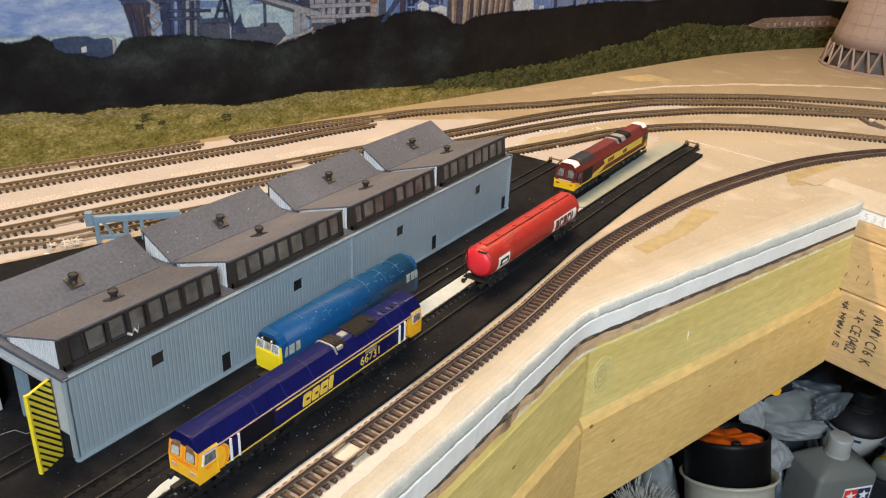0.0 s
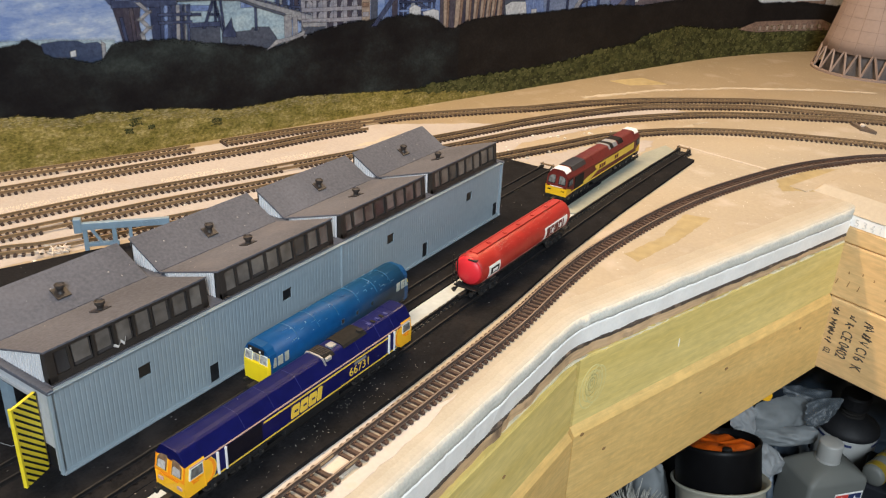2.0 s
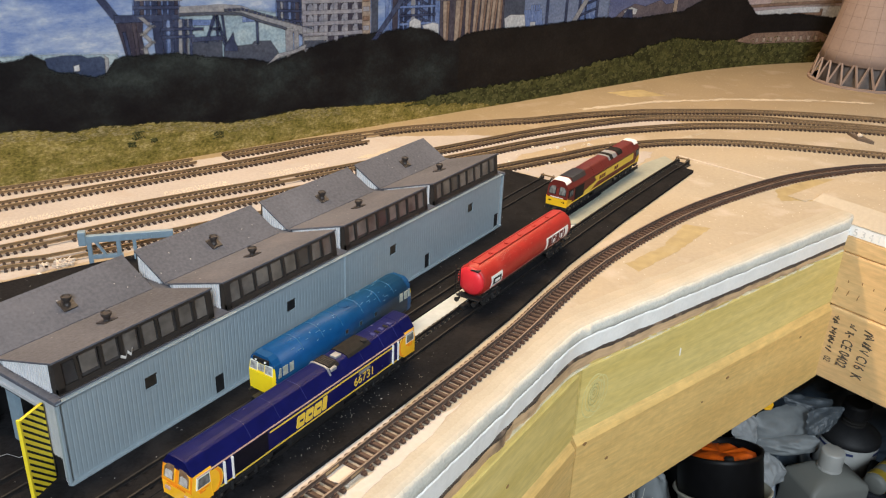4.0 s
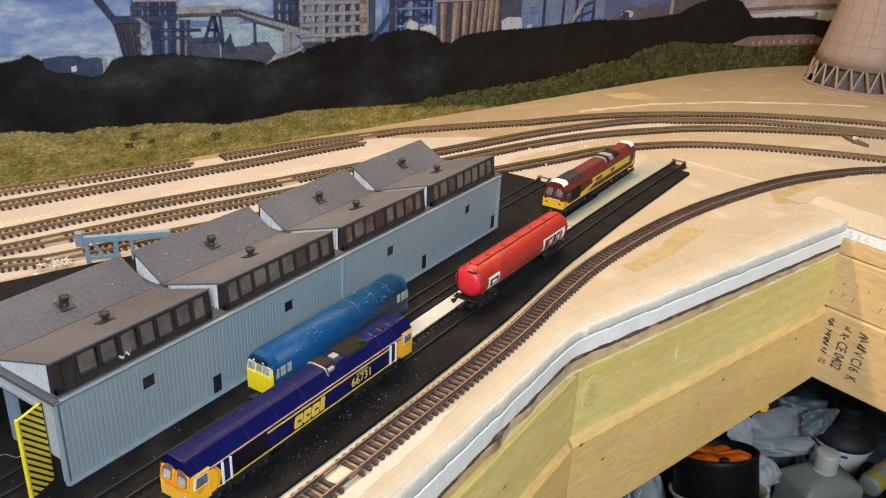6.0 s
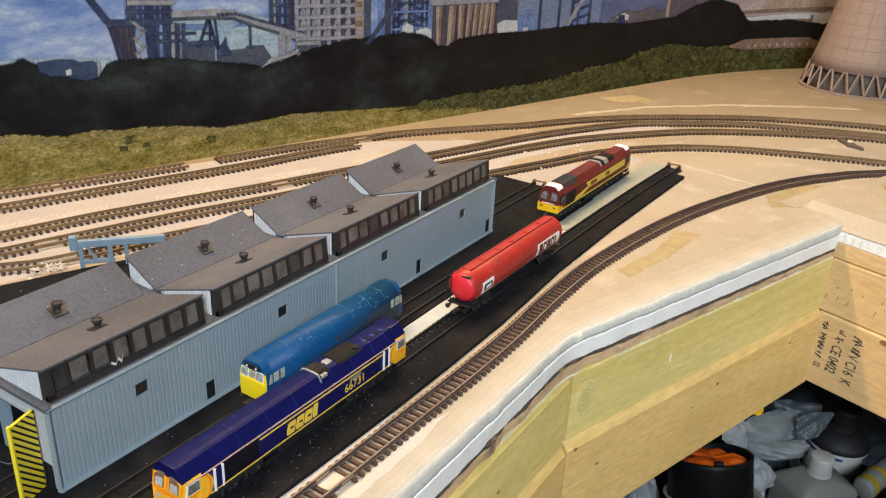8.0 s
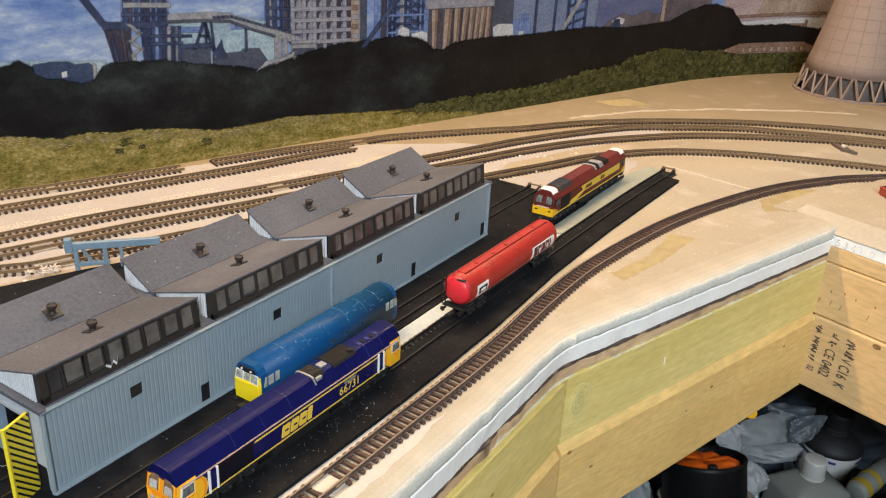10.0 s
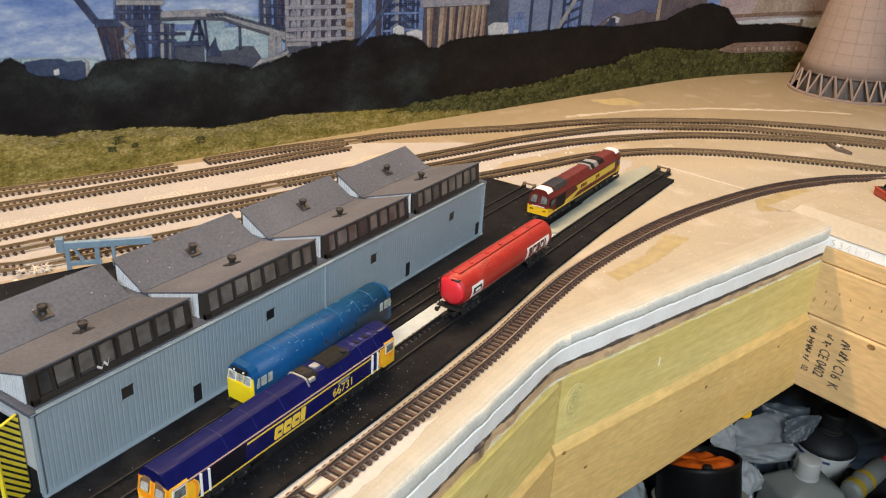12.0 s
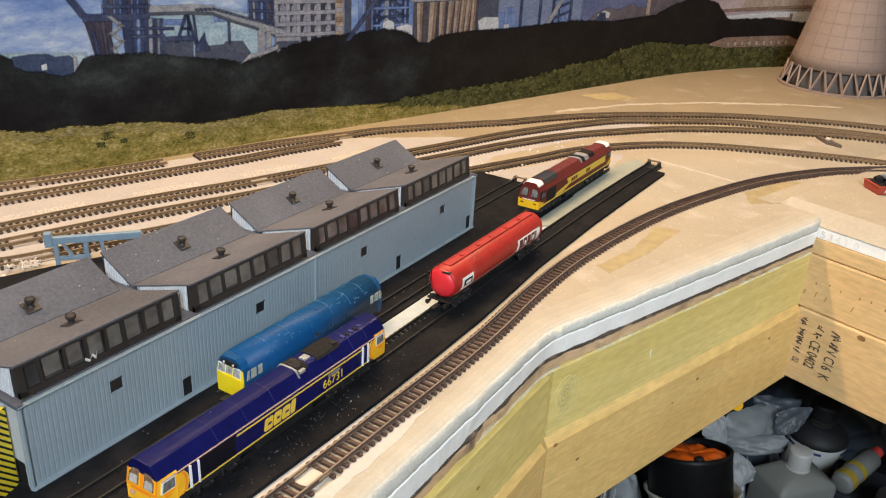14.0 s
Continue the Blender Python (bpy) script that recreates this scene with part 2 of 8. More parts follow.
PALE_SHEET = material("pale_sheet", (0.50, 0.47, 0.44), 0.5, vary=0.35, grain=700, bump=0)
DARK_GLASS = material("dark_glass", (0.030, 0.029, 0.028), 0.3, vary=0.4, grain=350, bump=0)
EXHAUST = material("sooty_grille", (0.018, 0.0168, 0.0155), 0.8, vary=0.3, grain=500, bump=0.3, spec=0.12)
SILVER = material("silver_grille", (0.30, 0.305, 0.315), 0.5, metal=0.3, vary=0.25, grain=500, bump=0.1)
BLUE25 = material("weathered_rail_blue", (0.004, 0.058, 0.172), 0.45, vary=0.15, grain=250, bump=0.08, coarse=45, stain=0.35,
                  stain_colour=(0.028, 0.100, 0.215), stain_scale=75, specks=(0.14, (0.30, 0.42, 0.50), 320, 0.10), spec=0.16)
WARN_YELLOW = material("warning_yellow", (0.74, 0.44, 0.015), 0.4, vary=0.05, grain=300, bump=0.02)
YELLOW25 = material("bright_yellow_paint", (0.80, 0.595, 0.012), 0.4, vary=0.05, grain=300, bump=0.02)
CREAM = material("cream_window_surround", (0.72, 0.75, 0.66), 0.35, vary=0.1, grain=300, bump=0)
PALE_GLASS = material("pale_greenish_glazing", (0.34, 0.375, 0.335), 0.3, vary=0.35, grain=700, bump=0, coarse=160)
MAROON = material("maroon_paint", (0.115, 0.014, 0.010), 0.45, vary=0.18, grain=260, bump=0.05)
TANK_RED = material("faded_red_paint", (0.345, 0.019, 0.013), 0.48, vary=0.14, grain=220, bump=0.08, coarse=45, stain=0.55,
                    stain_colour=(0.50, 0.085, 0.06), stain_scale=42, specks=(0.22, (0.55, 0.27, 0.22), 380, 0.11))
DARK_RED = material("dark_red_print", (0.10, 0.012, 0.012), 0.5, vary=0.2, grain=300, bump=0)
TANK_END = material("fresh_red_paint", (0.68, 0.024, 0.034), 0.42, vary=0.06, grain=220, bump=0.03)
TANK_LIP = material("chalky_red", (0.47, 0.165, 0.135), 0.6, vary=0.3, grain=500, bump=0)
BOGIE = material("bogie_black", (0.0095, 0.0092, 0.0095), 0.6, vary=0.35, grain=700, bump=0.2)
WHEEL = material("worn_steel", (0.25, 0.23, 0.21), 0.35, metal=0.9, vary=0.2, grain=500, bump=0)
STEEL_BLUE = material("pale_blue_plastic", (0.185, 0.25, 0.30), 0.4, vary=0.12, grain=300, bump=0.05)
CONCRETE = material("model_concrete", (0.250, 0.184, 0.152), 0.75, vary=0.08, grain=250, bump=0.15, coarse=20)
CONCRETE_LINE = material("concrete_joint", (0.190, 0.136, 0.112), 0.8, vary=0.1, grain=250, bump=0)
TOWER_IN = material("tower_shade", (0.10, 0.085, 0.08), 0.8, vary=0.2, grain=250, bump=0.1)
ROOM_WALL = material("room_paint", (0.20, 0.175, 0.15), 0.8, vary=0.05, grain=40, bump=0.1)
# Near-black shelf colour stands in for the deep shade below the board.
SHELF = material("shade_black_shelf", (0.010, 0.011, 0.014), 0.8, vary=0.3, grain=60, bump=0.2, spec=0.15)
# Stored plastics are dimmed below their own colour to imitate shade there.
TUB_BLACK = material("black_tub_plastic", (0.0035, 0.0035, 0.004), 0.45, vary=0.3, grain=200, bump=0.05, spec=0.12)
MILKY = material("dimmed_milky_plastic", (0.112, 0.116, 0.106), 0.6, vary=0.05, grain=80, bump=0.02)
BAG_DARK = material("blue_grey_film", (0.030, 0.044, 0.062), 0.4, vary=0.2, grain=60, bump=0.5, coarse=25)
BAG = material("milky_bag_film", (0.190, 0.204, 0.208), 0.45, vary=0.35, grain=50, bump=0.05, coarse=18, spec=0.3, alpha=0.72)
CAP_WHITE = material("dimmed_white_plastic", (0.30, 0.30, 0.285), 0.4, vary=0.06, grain=100, bump=0.02)
ORANGE_PLASTIC = material("orange_plastic", (0.58, 0.095, 0.006), 0.4, vary=0.08, grain=100, bump=0.05)
BAND_YELLOW = material("dimmed_yellow_print", (0.24, 0.165, 0.015), 0.5, vary=0.1, bump=0)
CREAM_POT = material("cream_pot", (0.33, 0.32, 0.26), 0.45, vary=0.08, grain=100, bump=0.02)
BRISTLE = material("dimmed_pale_bristle", (0.36, 0.345, 0.30), 0.6, vary=0.1, grain=300, bump=0)
RED_PLASTIC = material("red_oxide_plastic", (0.33, 0.045, 0.025), 0.45, vary=0.12, grain=300, bump=0.05)
NAVY = material("navy_print", (0.022, 0.032, 0.095), 0.4, vary=0.1, bump=0)
RED_PRINT = material("red_print", (0.6, 0.05, 0.04), 0.4, vary=0.1, bump=0)
TAG_WHITE = material("label_white", (0.80, 0.78, 0.74), 0.5, vary=0.05, bump=0)


# ---------------------------------------------------------------- mesh helpers
def thing(name, label, category, m=None, group="", kind=""):
    ob = new(name)
    ob.empty_display_size = 0.01
    if m is not None:
        ob.matrix_basis = m
    return tagged(ob, label, category, group, kind)


def part(name, bm, mat, parent=None, label="", smooth=False):
    me = bpy.data.meshes.new(name)
    bmesh.ops.recalc_face_normals(bm, faces=bm.faces)
    bm.to_mesh(me)
    bm.free()
    for one in (mat if isinstance(mat, (list, tuple)) else [mat]):
        me.materials.append(one)
    if smooth:
        for p in me.polygons:
            p.use_smooth = True
    ob = new(name, me)
    if parent:
        ob.parent = parent
    return tagged(ob, label)


def setting(name, bm, mat, label, category, smooth=False):
    return tagged(part(name, bm, mat, None, label, smooth), "", category, "", "structure")


def box(bm, x0, x1, y0, y1, z0, z1, bevel=0.0, m=None):
    vs = [bm.verts.new((x, y, z)) for x in (x0, x1) for y in (y0, y1) for z in (z0, z1)]
    fs = [bm.faces.new([vs[i] for i in f]) for f in
          ((0, 1, 3, 2), (4, 6, 7, 5), (0, 4, 5, 1), (2, 3, 7, 6), (0, 2, 6, 4), (1, 5, 7, 3))]
    if bevel:
        es = {e for f in fs for e in f.edges}
        r = bmesh.ops.bevel(bm, geom=list(es), offset=bevel, segments=2, affect="EDGES", profile=0.5)
        vs = list({v for f in r["faces"] for v in f.verts} | {v for v in vs if v.is_valid})
    if m is not None:
        bmesh.ops.transform(bm, matrix=m, verts=[v for v in vs if v.is_valid])
    return bm


def boxed(*a, **k):
    return box(bmesh.new(), *a, **k)


def loft(bm, rings, caps=True):
    """Skin between closed rings of points."""
    vv = [[bm.verts.new(p) for p in r] for r in rings]
    n = len(rings[0])
    for a, b in zip(vv, vv[1:]):
        for i in range(n):
            bm.faces.new((a[i], a[(i + 1) % n], b[(i + 1) % n], b[i]))
    if caps:
        bm.faces.new(vv[0][::-1])
        bm.faces.new(vv[-1])
    return bm


def turned(bm, profile, seg=24, at=(0, 0, 0), axis="z", caps=True):
    """Surface of revolution from (radius, height) pairs."""
    rings = []
    for r, h in profile:
        ring = []
        for i in range(seg):
            a = 2 * math.pi * i / seg
            c, s = r * math.cos(a), r * math.sin(a)
            p = {"z": (c, s, h), "x": (h, c, s), "y": (c, h, s)}[axis]
            ring.append((p[0] + at[0], p[1] + at[1], p[2] + at[2]))
        rings.append(ring)
    return loft(bm, rings, caps)


def slab(bm, outline, z0, z1):
    return loft(bm, [[(x, y, z0) for x, y in outline], [(x, y, z1) for x, y in outline]])


def bar(bm, a, b, w, h=None, up=(0, 0, 1)):
    """Square bar between two points."""
    a, b = Vector(a), Vector(b)
    d = (b - a).normalized()
    s = d.cross(Vector(up))
    s = s.normalized() if s.length > 1e-6 else Vector((1, 0, 0))
    u = s.cross(d)
    h = h or w
    rings = [[p + s * i * w / 2 + u * j * h / 2 for i, j in ((-1, -1), (1, -1), (1, 1), (-1, 1))] for p in (a, b)]
    return loft(bm, rings)


def tube(bm, pts, r, seg=8):
    rings = []
    for i, p in enumerate(pts):
        a, b = Vector(pts[max(i - 1, 0)]), Vector(pts[min(i + 1, len(pts) - 1)])
        d = (b - a).normalized()
        s = d.cross(Vector((0.13, 0.21, 0.97))).normalized()
        u = s.cross(d)
        rings.append([Vector(p) + r * (s * math.cos(2 * math.pi * k / seg) + u * math.sin(2 * math.pi * k / seg)) for k in range(seg)])
    return loft(bm, rings)


def spline(pts, step=0.004):
    """Smooth even-stepped curve through 2D points."""
    P = [Vector(p) for p in pts]
    P = [P[0] * 2 - P[1]] + P + [P[-1] * 2 - P[-2]]
    fine = []
    for i in range(1, len(P) - 2):
        a, b, c, d = P[i - 1:i + 3]
        for k in range(24):
            t = k / 24
            fine.append(0.5 * ((2 * b) + (c - a) * t + (2 * a - 5 * b + 4 * c - d) * t * t + (3 * b - a - 3 * c + d) * t ** 3))
    fine.append(P[-2])
    out, left = [fine[0]], 0.0
    for a, b in zip(fine, fine[1:]):
        seg = (b - a).length
        pos = step - left
        while pos <= seg:
            out.append(a + (b - a) * pos / seg)
            pos += step
        left = (left + seg) % step if seg else left
    return out


def lettering(name, body, size, mat, parent, m, label="", bold=0.0):
    cu = bpy.data.curves.new(name, "FONT")
    cu.body, cu.size, cu.extrude, cu.offset = body, size, 0.00008, bold
    tmp = bpy.data.objects.new(name, cu)
    me = bpy.data.meshes.new_from_object(tmp)
    bpy.data.objects.remove(tmp)
    me.materials.append(mat)
    ob = new(name, me)
    if parent:
        ob.parent = parent
    ob.matrix_basis = m
    return tagged(ob, label)


# ---------------------------------------------------------------- baseboard
CORNER = Vector((0.2395, -0.1078))
INNER = Vector((0.525, -0.2035))
D2 = (INNER - CORNER).normalized()
N2 = Vector((D2.y, -D2.x))                      # towards the viewer's side
BACK = Vector((math.cos(radians(-18.23)), math.sin(radians(-18.23))))


def bend_point(pts, d):
    """Control point that rounds off the bend of the board edge."""
    return (Vector(pts[-1]) + Vector(d[0])) / 2


def edge_outline(inset, wave=0.0, seed=0):
    """Front edge of the board from near end to the inner corner, set back by inset."""
    pts = []
    a = Vector((-0.45, -0.1035))
    for i in range(221):
        p = a.lerp(CORNER, i / 220)
        pts.append((p.x, p.y + inset + wave * (noise.noise((p.x * 60, seed, 0)) + 0.4 * noise.noise((p.x * 210, seed, 4)))))
    d = []
    for i in range(1, 141):
        p = CORNER.lerp(INNER, i / 140) - N2 * inset
        w = wave * (noise.noise((p.x * 60, seed, 0)) + 0.4 * noise.noise((p.x * 210, seed, 4)))
        d.append((p.x + N2.x * w, p.y + N2.y * w))
    out = pts[:-4] + [tuple(Vector(pts[-4]).lerp(bend_point(pts, d), k / 3).lerp(bend_point(pts, d).lerp(Vector(d[3]), k / 3), k / 3)) for k in range(4)] + d[3:]
    return out


FAR = [(0.60, -0.216), (1.6, -0.55), (1.6, 0.3), (0.15, 0.36), (-0.45, 0.56)]


NEAR_X = 0.10
PAINT_FOOT = (-0.0088, -0.0067, -0.0083)          # lower rim of the painted top: near run, bend, inner corner
FOAM_FOOT = (-0.0236, -0.0188, -0.0206)
PLY_FOOT = (-0.0338, -0.0290, -0.0273)


def along_edge(x, keys):
    """Height at x along the board edge from its three key heights."""
    if x < CORNER.x:
        t = max(0.0, (x - NEAR_X) / (CORNER.x - NEAR_X))
        return keys[0] + (keys[1] - keys[0]) * t
    t = min(1.0, (x - CORNER.x) / (INNER.x - CORNER.x))
    return keys[1] + (keys[2] - keys[1]) * t


def layered(rows):
    """Stack of outlines (inset, key heights, shift in height, wave, seed)."""
    bm = bmesh.new()
    rings = []
    for inset, keys, dz, w, sd in rows:
        ring = []
        for x, y in edge_outline(inset, w, sd):
            z = along_edge(x, keys) + dz
            ring.append((x, y, z + ((0.0005 * noise.noise((x * 70, sd, 8)) + 0.0005 * noise.noise((x * 330, sd, 3))) * min(1.0, max(0.0, (-z - 0.003) / 0.003)))))
        rings.append(ring + [(x, y, keys[2 if y < 0 else 0] + dz) for x, y in FAR])
    return loft(bm, rings)


def part_of(keys, share):
    return tuple(k * share for k in keys)


TOP_ROWS = [(0.0060, PAINT_FOOT, -0.0001, 0.0010, 1), (0.0005, PAINT_FOOT, 0.0, 0.0010, 1), (0.0001, PAINT_FOOT, 0.0004, 0.0010, 1)]
TOP_ROWS += [(inset, part_of(PAINT_FOOT, share), 0.0, wave, 1) for inset, share, wave in
             ((0.0001, 0.80, 0.0010), (0.0003, 0.52, 0.0011), (0.0009, 0.30, 0.0011), (0.0022, 0.13, 0.0010), (0.0046, 0.045, 0.0009), (0.0082, 0.012, 0.0010), (0.0130, 0.003, 0.0014), (0.0200, 0.0, 0.0018))]
top = setting("baseboard_top", layered(TOP_ROWS), FOAM, "cream-painted foam baseboard, rounded edge worn and lightened against dim light", "baseboard", True).data
# Paler towards the edge: whitish wear, plus lightening to offset the dimly lit face.
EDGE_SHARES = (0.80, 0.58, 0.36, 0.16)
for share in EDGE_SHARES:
    top.materials.append(material("worn_lightened_edge", tuple(a + (b - a) * share for a, b in zip((0.388, 0.334, 0.257), (0.500, 0.476, 0.412))), 0.82, vary=0.08, grain=700, bump=0.4, coarse=60,
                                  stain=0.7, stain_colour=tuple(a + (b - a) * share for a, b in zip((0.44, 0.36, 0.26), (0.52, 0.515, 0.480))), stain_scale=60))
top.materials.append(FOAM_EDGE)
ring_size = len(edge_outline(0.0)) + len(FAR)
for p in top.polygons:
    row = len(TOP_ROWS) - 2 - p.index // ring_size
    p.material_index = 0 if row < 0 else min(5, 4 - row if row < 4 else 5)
setting("baseboard_foam", layered([(0.0016, FOAM_FOOT, 0.0, 0.0008, 5), (0.0002, PAINT_FOOT, -0.0016, 0.0010, 1), (0.0008, PAINT_FOOT, -0.0010, 0.0010, 1), (0.0060, PAINT_FOOT, -0.0009, 0.0010, 1)]), FOAM_WHITE,
        "bare pale blue-white foam sheet under the painted top", "foam sheet")
# Solid strip whose grey stands in for the shade in the crack.
CRACK = material("crack_shade", (0.42, 0.40, 0.36), 0.8, vary=0.4, grain=200, bump=0)
setting("board_crack", layered([(0.0040, PAINT_FOOT, -0.0011, 0.0010, 1), (0.0006, PAINT_FOOT, -0.0007, 0.0010, 1), (0.0006, PAINT_FOOT, -0.0002, 0.0010, 1), (0.0040, PAINT_FOOT, 0.0001, 0.0010, 1)]), CRACK,
        "thin strip coloured as shade in the crack between painted top and bare foam", "crack")
setting("baseboard_plywood", layered([(0.0040, PLY_FOOT, -0.0003, 0.0010, 9), (0.0020, PLY_FOOT, 0.0006, 0.0014, 9), (0.0020, FOAM_FOOT, -0.0012, 0.0014, 9), (0.0036, FOAM_FOOT, -0.0001, 0.0008, 9)]), PLY,
        "rough sawn brown plywood edge beneath the foam", "plywood")
DARK_PLY = material("dark_ply_edge", (0.085, 0.060, 0.045), 0.75, vary=0.4, grain=260, bump=0.4, stain=0.95, stain_colour=(0.40, 0.265, 0.17), stain_scale=85)
setting("plywood_crust", layered([(0.0030, FOAM_FOOT, -0.0034, 0.0016, 9), (0.0017, FOAM_FOOT, -0.0028, 0.0014, 9), (0.0016, FOAM_FOOT, -0.0010, 0.0014, 9), (0.0034, FOAM_FOOT, 0.0, 0.0008, 9)]), DARK_PLY,
        "dark upper ply with paler gaps", "plywood")
# Pale line painted in place of light on the timber's top edge.
LIT_LINE = material("lit_edge_line", (0.74, 0.66, 0.46), 0.7, vary=0.2, grain=200, bump=0.2)
setting("timber_lit_edge", layered([(0.0050, PLY_FOOT, -0.0022, 0.0006, 12), (0.0016, PLY_FOOT, -0.0016, 0.0008, 12), (0.0018, PLY_FOOT, -0.0004, 0.0008, 12)]), LIT_LINE,
        "thin pale line standing in for the lit top edge of the timber", "glue bead")


def beam(name, a, b, z0, z1, thick, mat, label, knots=(), ease=0.0):
    """Timber along a-b whose face lies on that line, body behind it."""
    a, b = Vector(a), Vector(b)
    d = b - a
    ob = thing(name, label, "timber", Matrix.Translation((a.x, a.y, 0)) @ Matrix.Rotation(math.atan2(d.y, d.x), 4, "Z"))
    lo = z0 if isinstance(z0, tuple) else (z0, z0)
    hi = z1 if isinstance(z1, tuple) else (z1, z1)
    e = ease or 0.0010
    bm = bmesh.new()
    loft(bm, [[(x, y, z) for y, z in ((0.0, p + 0.001), (0.001, p), (thick, p), (thick, q), (e, q), (0.0006, q - e * 0.95), (0.0, q - e * 1.15))]
              for x, p, q in ((0, lo[0], hi[0]), (d.length, lo[1], hi[1]))])
    part("plank", bm, mat, ob)
    for x, z, r in knots:
        bm = bmesh.new()
        turned(bm, [(r, -0.0002), (r, 0.0004)], 14, (x, 0, z), "y")
        bmesh.ops.scale(bm, vec=(1.5, 1, 1), verts=bm.verts, space=Matrix.Translation((-x, 0, -z)))
        part("knot", bm, KNOT, ob, "dark resinous knot")
    return ob


RING = material("growth_ring", (0.56, 0.46, 0.17), 0.6, vary=0.2, grain=200, bump=0.1)
PALE_RING = material("pale_growth_ring", (0.70, 0.60, 0.26), 0.6, vary=0.15, grain=200, bump=0.1)
KNOT = material("knot", (0.30, 0.16, 0.06), 0.6, vary=0.3, grain=300, bump=0.1)
BEND = CORNER + D2 * 0.008
C3 = BEND - N2 * 0.001
I3 = INNER - N2 * 0.001
beam("timber_beam", (-0.45, -0.1035), (C3.x - 0.003, C3.y + 0.0004), (-0.0820, -0.0785), (-0.0372, -0.0312), 0.018, TIMBER, "greenish treated timber beam under the plywood edge", [(0.615, -0.058, 0.0010)])
beam("timber_beam", (-0.45, -0.1065), (C3.x - 0.0035, C3.y - 0.0026), (-0.155, -0.152), (-0.0822, -0.0788), 0.020, TIMBER_LOW, "pale pine lower beam with a sawn face", [(0.60, -0.10, 0.0012)], 0.0036)
endgrain = beam("timber_beam", C3, I3, (-0.0767, -0.0733), (-0.0292, -0.0278), 0.018, TIMBER, "greenish treated timber beam under the plywood edge", [])
for i, r in enumerate((0.0006, 0.0014, 0.0022, 0.0030, 0.0039, 0.0048, 0.0058, 0.0069, 0.0081)):
    bm = bmesh.new()
    turned(bm, [(r, -0.0002), (r + 0.00055, -0.0002), (r + 0.00055, 0.00025), (r, 0.00025)], 32, (0, 0, 0), "y", False)
    bmesh.ops.transform(bm, matrix=Matrix.Translation((0.0122 + 0.0006 * i * (i % 2), 0, -0.0500 - 0.0003 * i)) @ Matrix.Rotation(0.12, 4, "Y") @ Matrix.Diagonal((1.1, 1, 1.75, 1)), verts=bm.verts)
    part("knot_ring", bm, RING if i in (0, 2, 4) else PALE_RING, endgrain, "growth ring round a knot")
part("paint_fleck", boxed(0.0942, 0.0950, -0.0003, 0.0002, -0.0535, -0.0475, 0.0002), FOAM_WHITE, endgrain, "white paint fleck")

beam("timber_beam", BEND + N2 * 0.0024 - D2 * 0.001, INNER + N2 * 0.0024, (-0.1505, -0.1412), (-0.0769, -0.0735), 0.020, TIMBER_LOW, "pale pine lower beam with small knots",
     [(0.007, -0.0825, 0.0012), (0.030, -0.1034, 0.0011), (0.155, -0.0906, 0.0012), (0.128, -0.1004, 0.0007), (0.25, -0.089, 0.0010)], 0.0042)

# the second board, set at a right angle
R0 = INNER - D2 * 0.0006
RD = N2
BACKSET = N2 * -0.03
right = Matrix.Translation((R0.x, R0.y, 0)) @ Matrix.Rotation(math.atan2(RD.y, RD.x), 4, "Z")
# local x runs away from the corner along the face, local y into the second board


def side_height(x, d):
    """Top of the adjoining board: a low step that dies away towards the main board."""
    fx = max(0.0, min(1.0, (x + 0.0405) / 0.0045))
    fd = max(0.0, min(1.0, (0.16 - d) / 0.10))
    h = 0.0042 * fx * fx * (3 - 2 * fx) * (0.25 + 0.75 * fd)
    return 0.0006 + h + 0.0003 * noise.noise((x * 60, d * 60, 2))


def side_top():
    bm = bmesh.new()
    xs = [-0.055, -0.046, -0.0405, -0.0395, -0.0385, -0.0372, -0.036, -0.033, -0.030] + [-0.025 + 0.005 * i for i in range(34)] + [0.15 + 0.05 * i for i in range(16)]
    ds = [0.0, 0.0006, 0.004, 0.009, 0.014, 0.0168, 0.0180, 0.0192, 0.025, 0.04, 0.06, 0.09, 0.13, 0.18, 0.3, 0.6, 1.0]
    drop = [-0.0098 * max(0.0, 1 - d / 0.0176) for d in ds]
    grid = []
    for x in xs:
        row = [bm.verts.new((x, 0.0015, -0.0056))]
        for d, k in zip(ds, drop):
            z = side_height(x, d) + k * max(0.0, min(1.0, (x + 0.0405) / 0.0045))
            row.append(bm.verts.new((x, d + 0.0006 * noise.noise((x * 80, 4, 0)) * (d < 0.01), max(z, -0.0052))))
        grid.append(row)
    for a, b in zip(grid, grid[1:]):
        for k in range(len(a) - 1):
            bm.faces.new((a[k], b[k], b[k + 1], a[k + 1]))
    return bm


def side_strip(z0, z1, y0, wave):
    bm = bmesh.new()
    return loft(bm, [[(-0.007 + 0.907 * i / 60, y0 + wave * noise.noise((i * 0.9, z * 90, 0)), z) for i in range(61)] + [(0.9, 0.4, z), (-0.007, 0.4, z)] for z in (z0, z1)])


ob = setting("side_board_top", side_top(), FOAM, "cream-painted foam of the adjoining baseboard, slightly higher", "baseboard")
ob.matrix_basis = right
# Paler cream on the sloping faces stands in for light on the chamfer.
ob.data.materials.append(material("lit_chamfer_cream", (0.425, 0.370, 0.290), 0.8, vary=0.08, grain=330, bump=0.6, coarse=20, stain=0.5, stain_colour=(0.41, 0.35, 0.27), stain_scale=40))
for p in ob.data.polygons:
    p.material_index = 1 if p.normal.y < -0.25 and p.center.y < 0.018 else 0
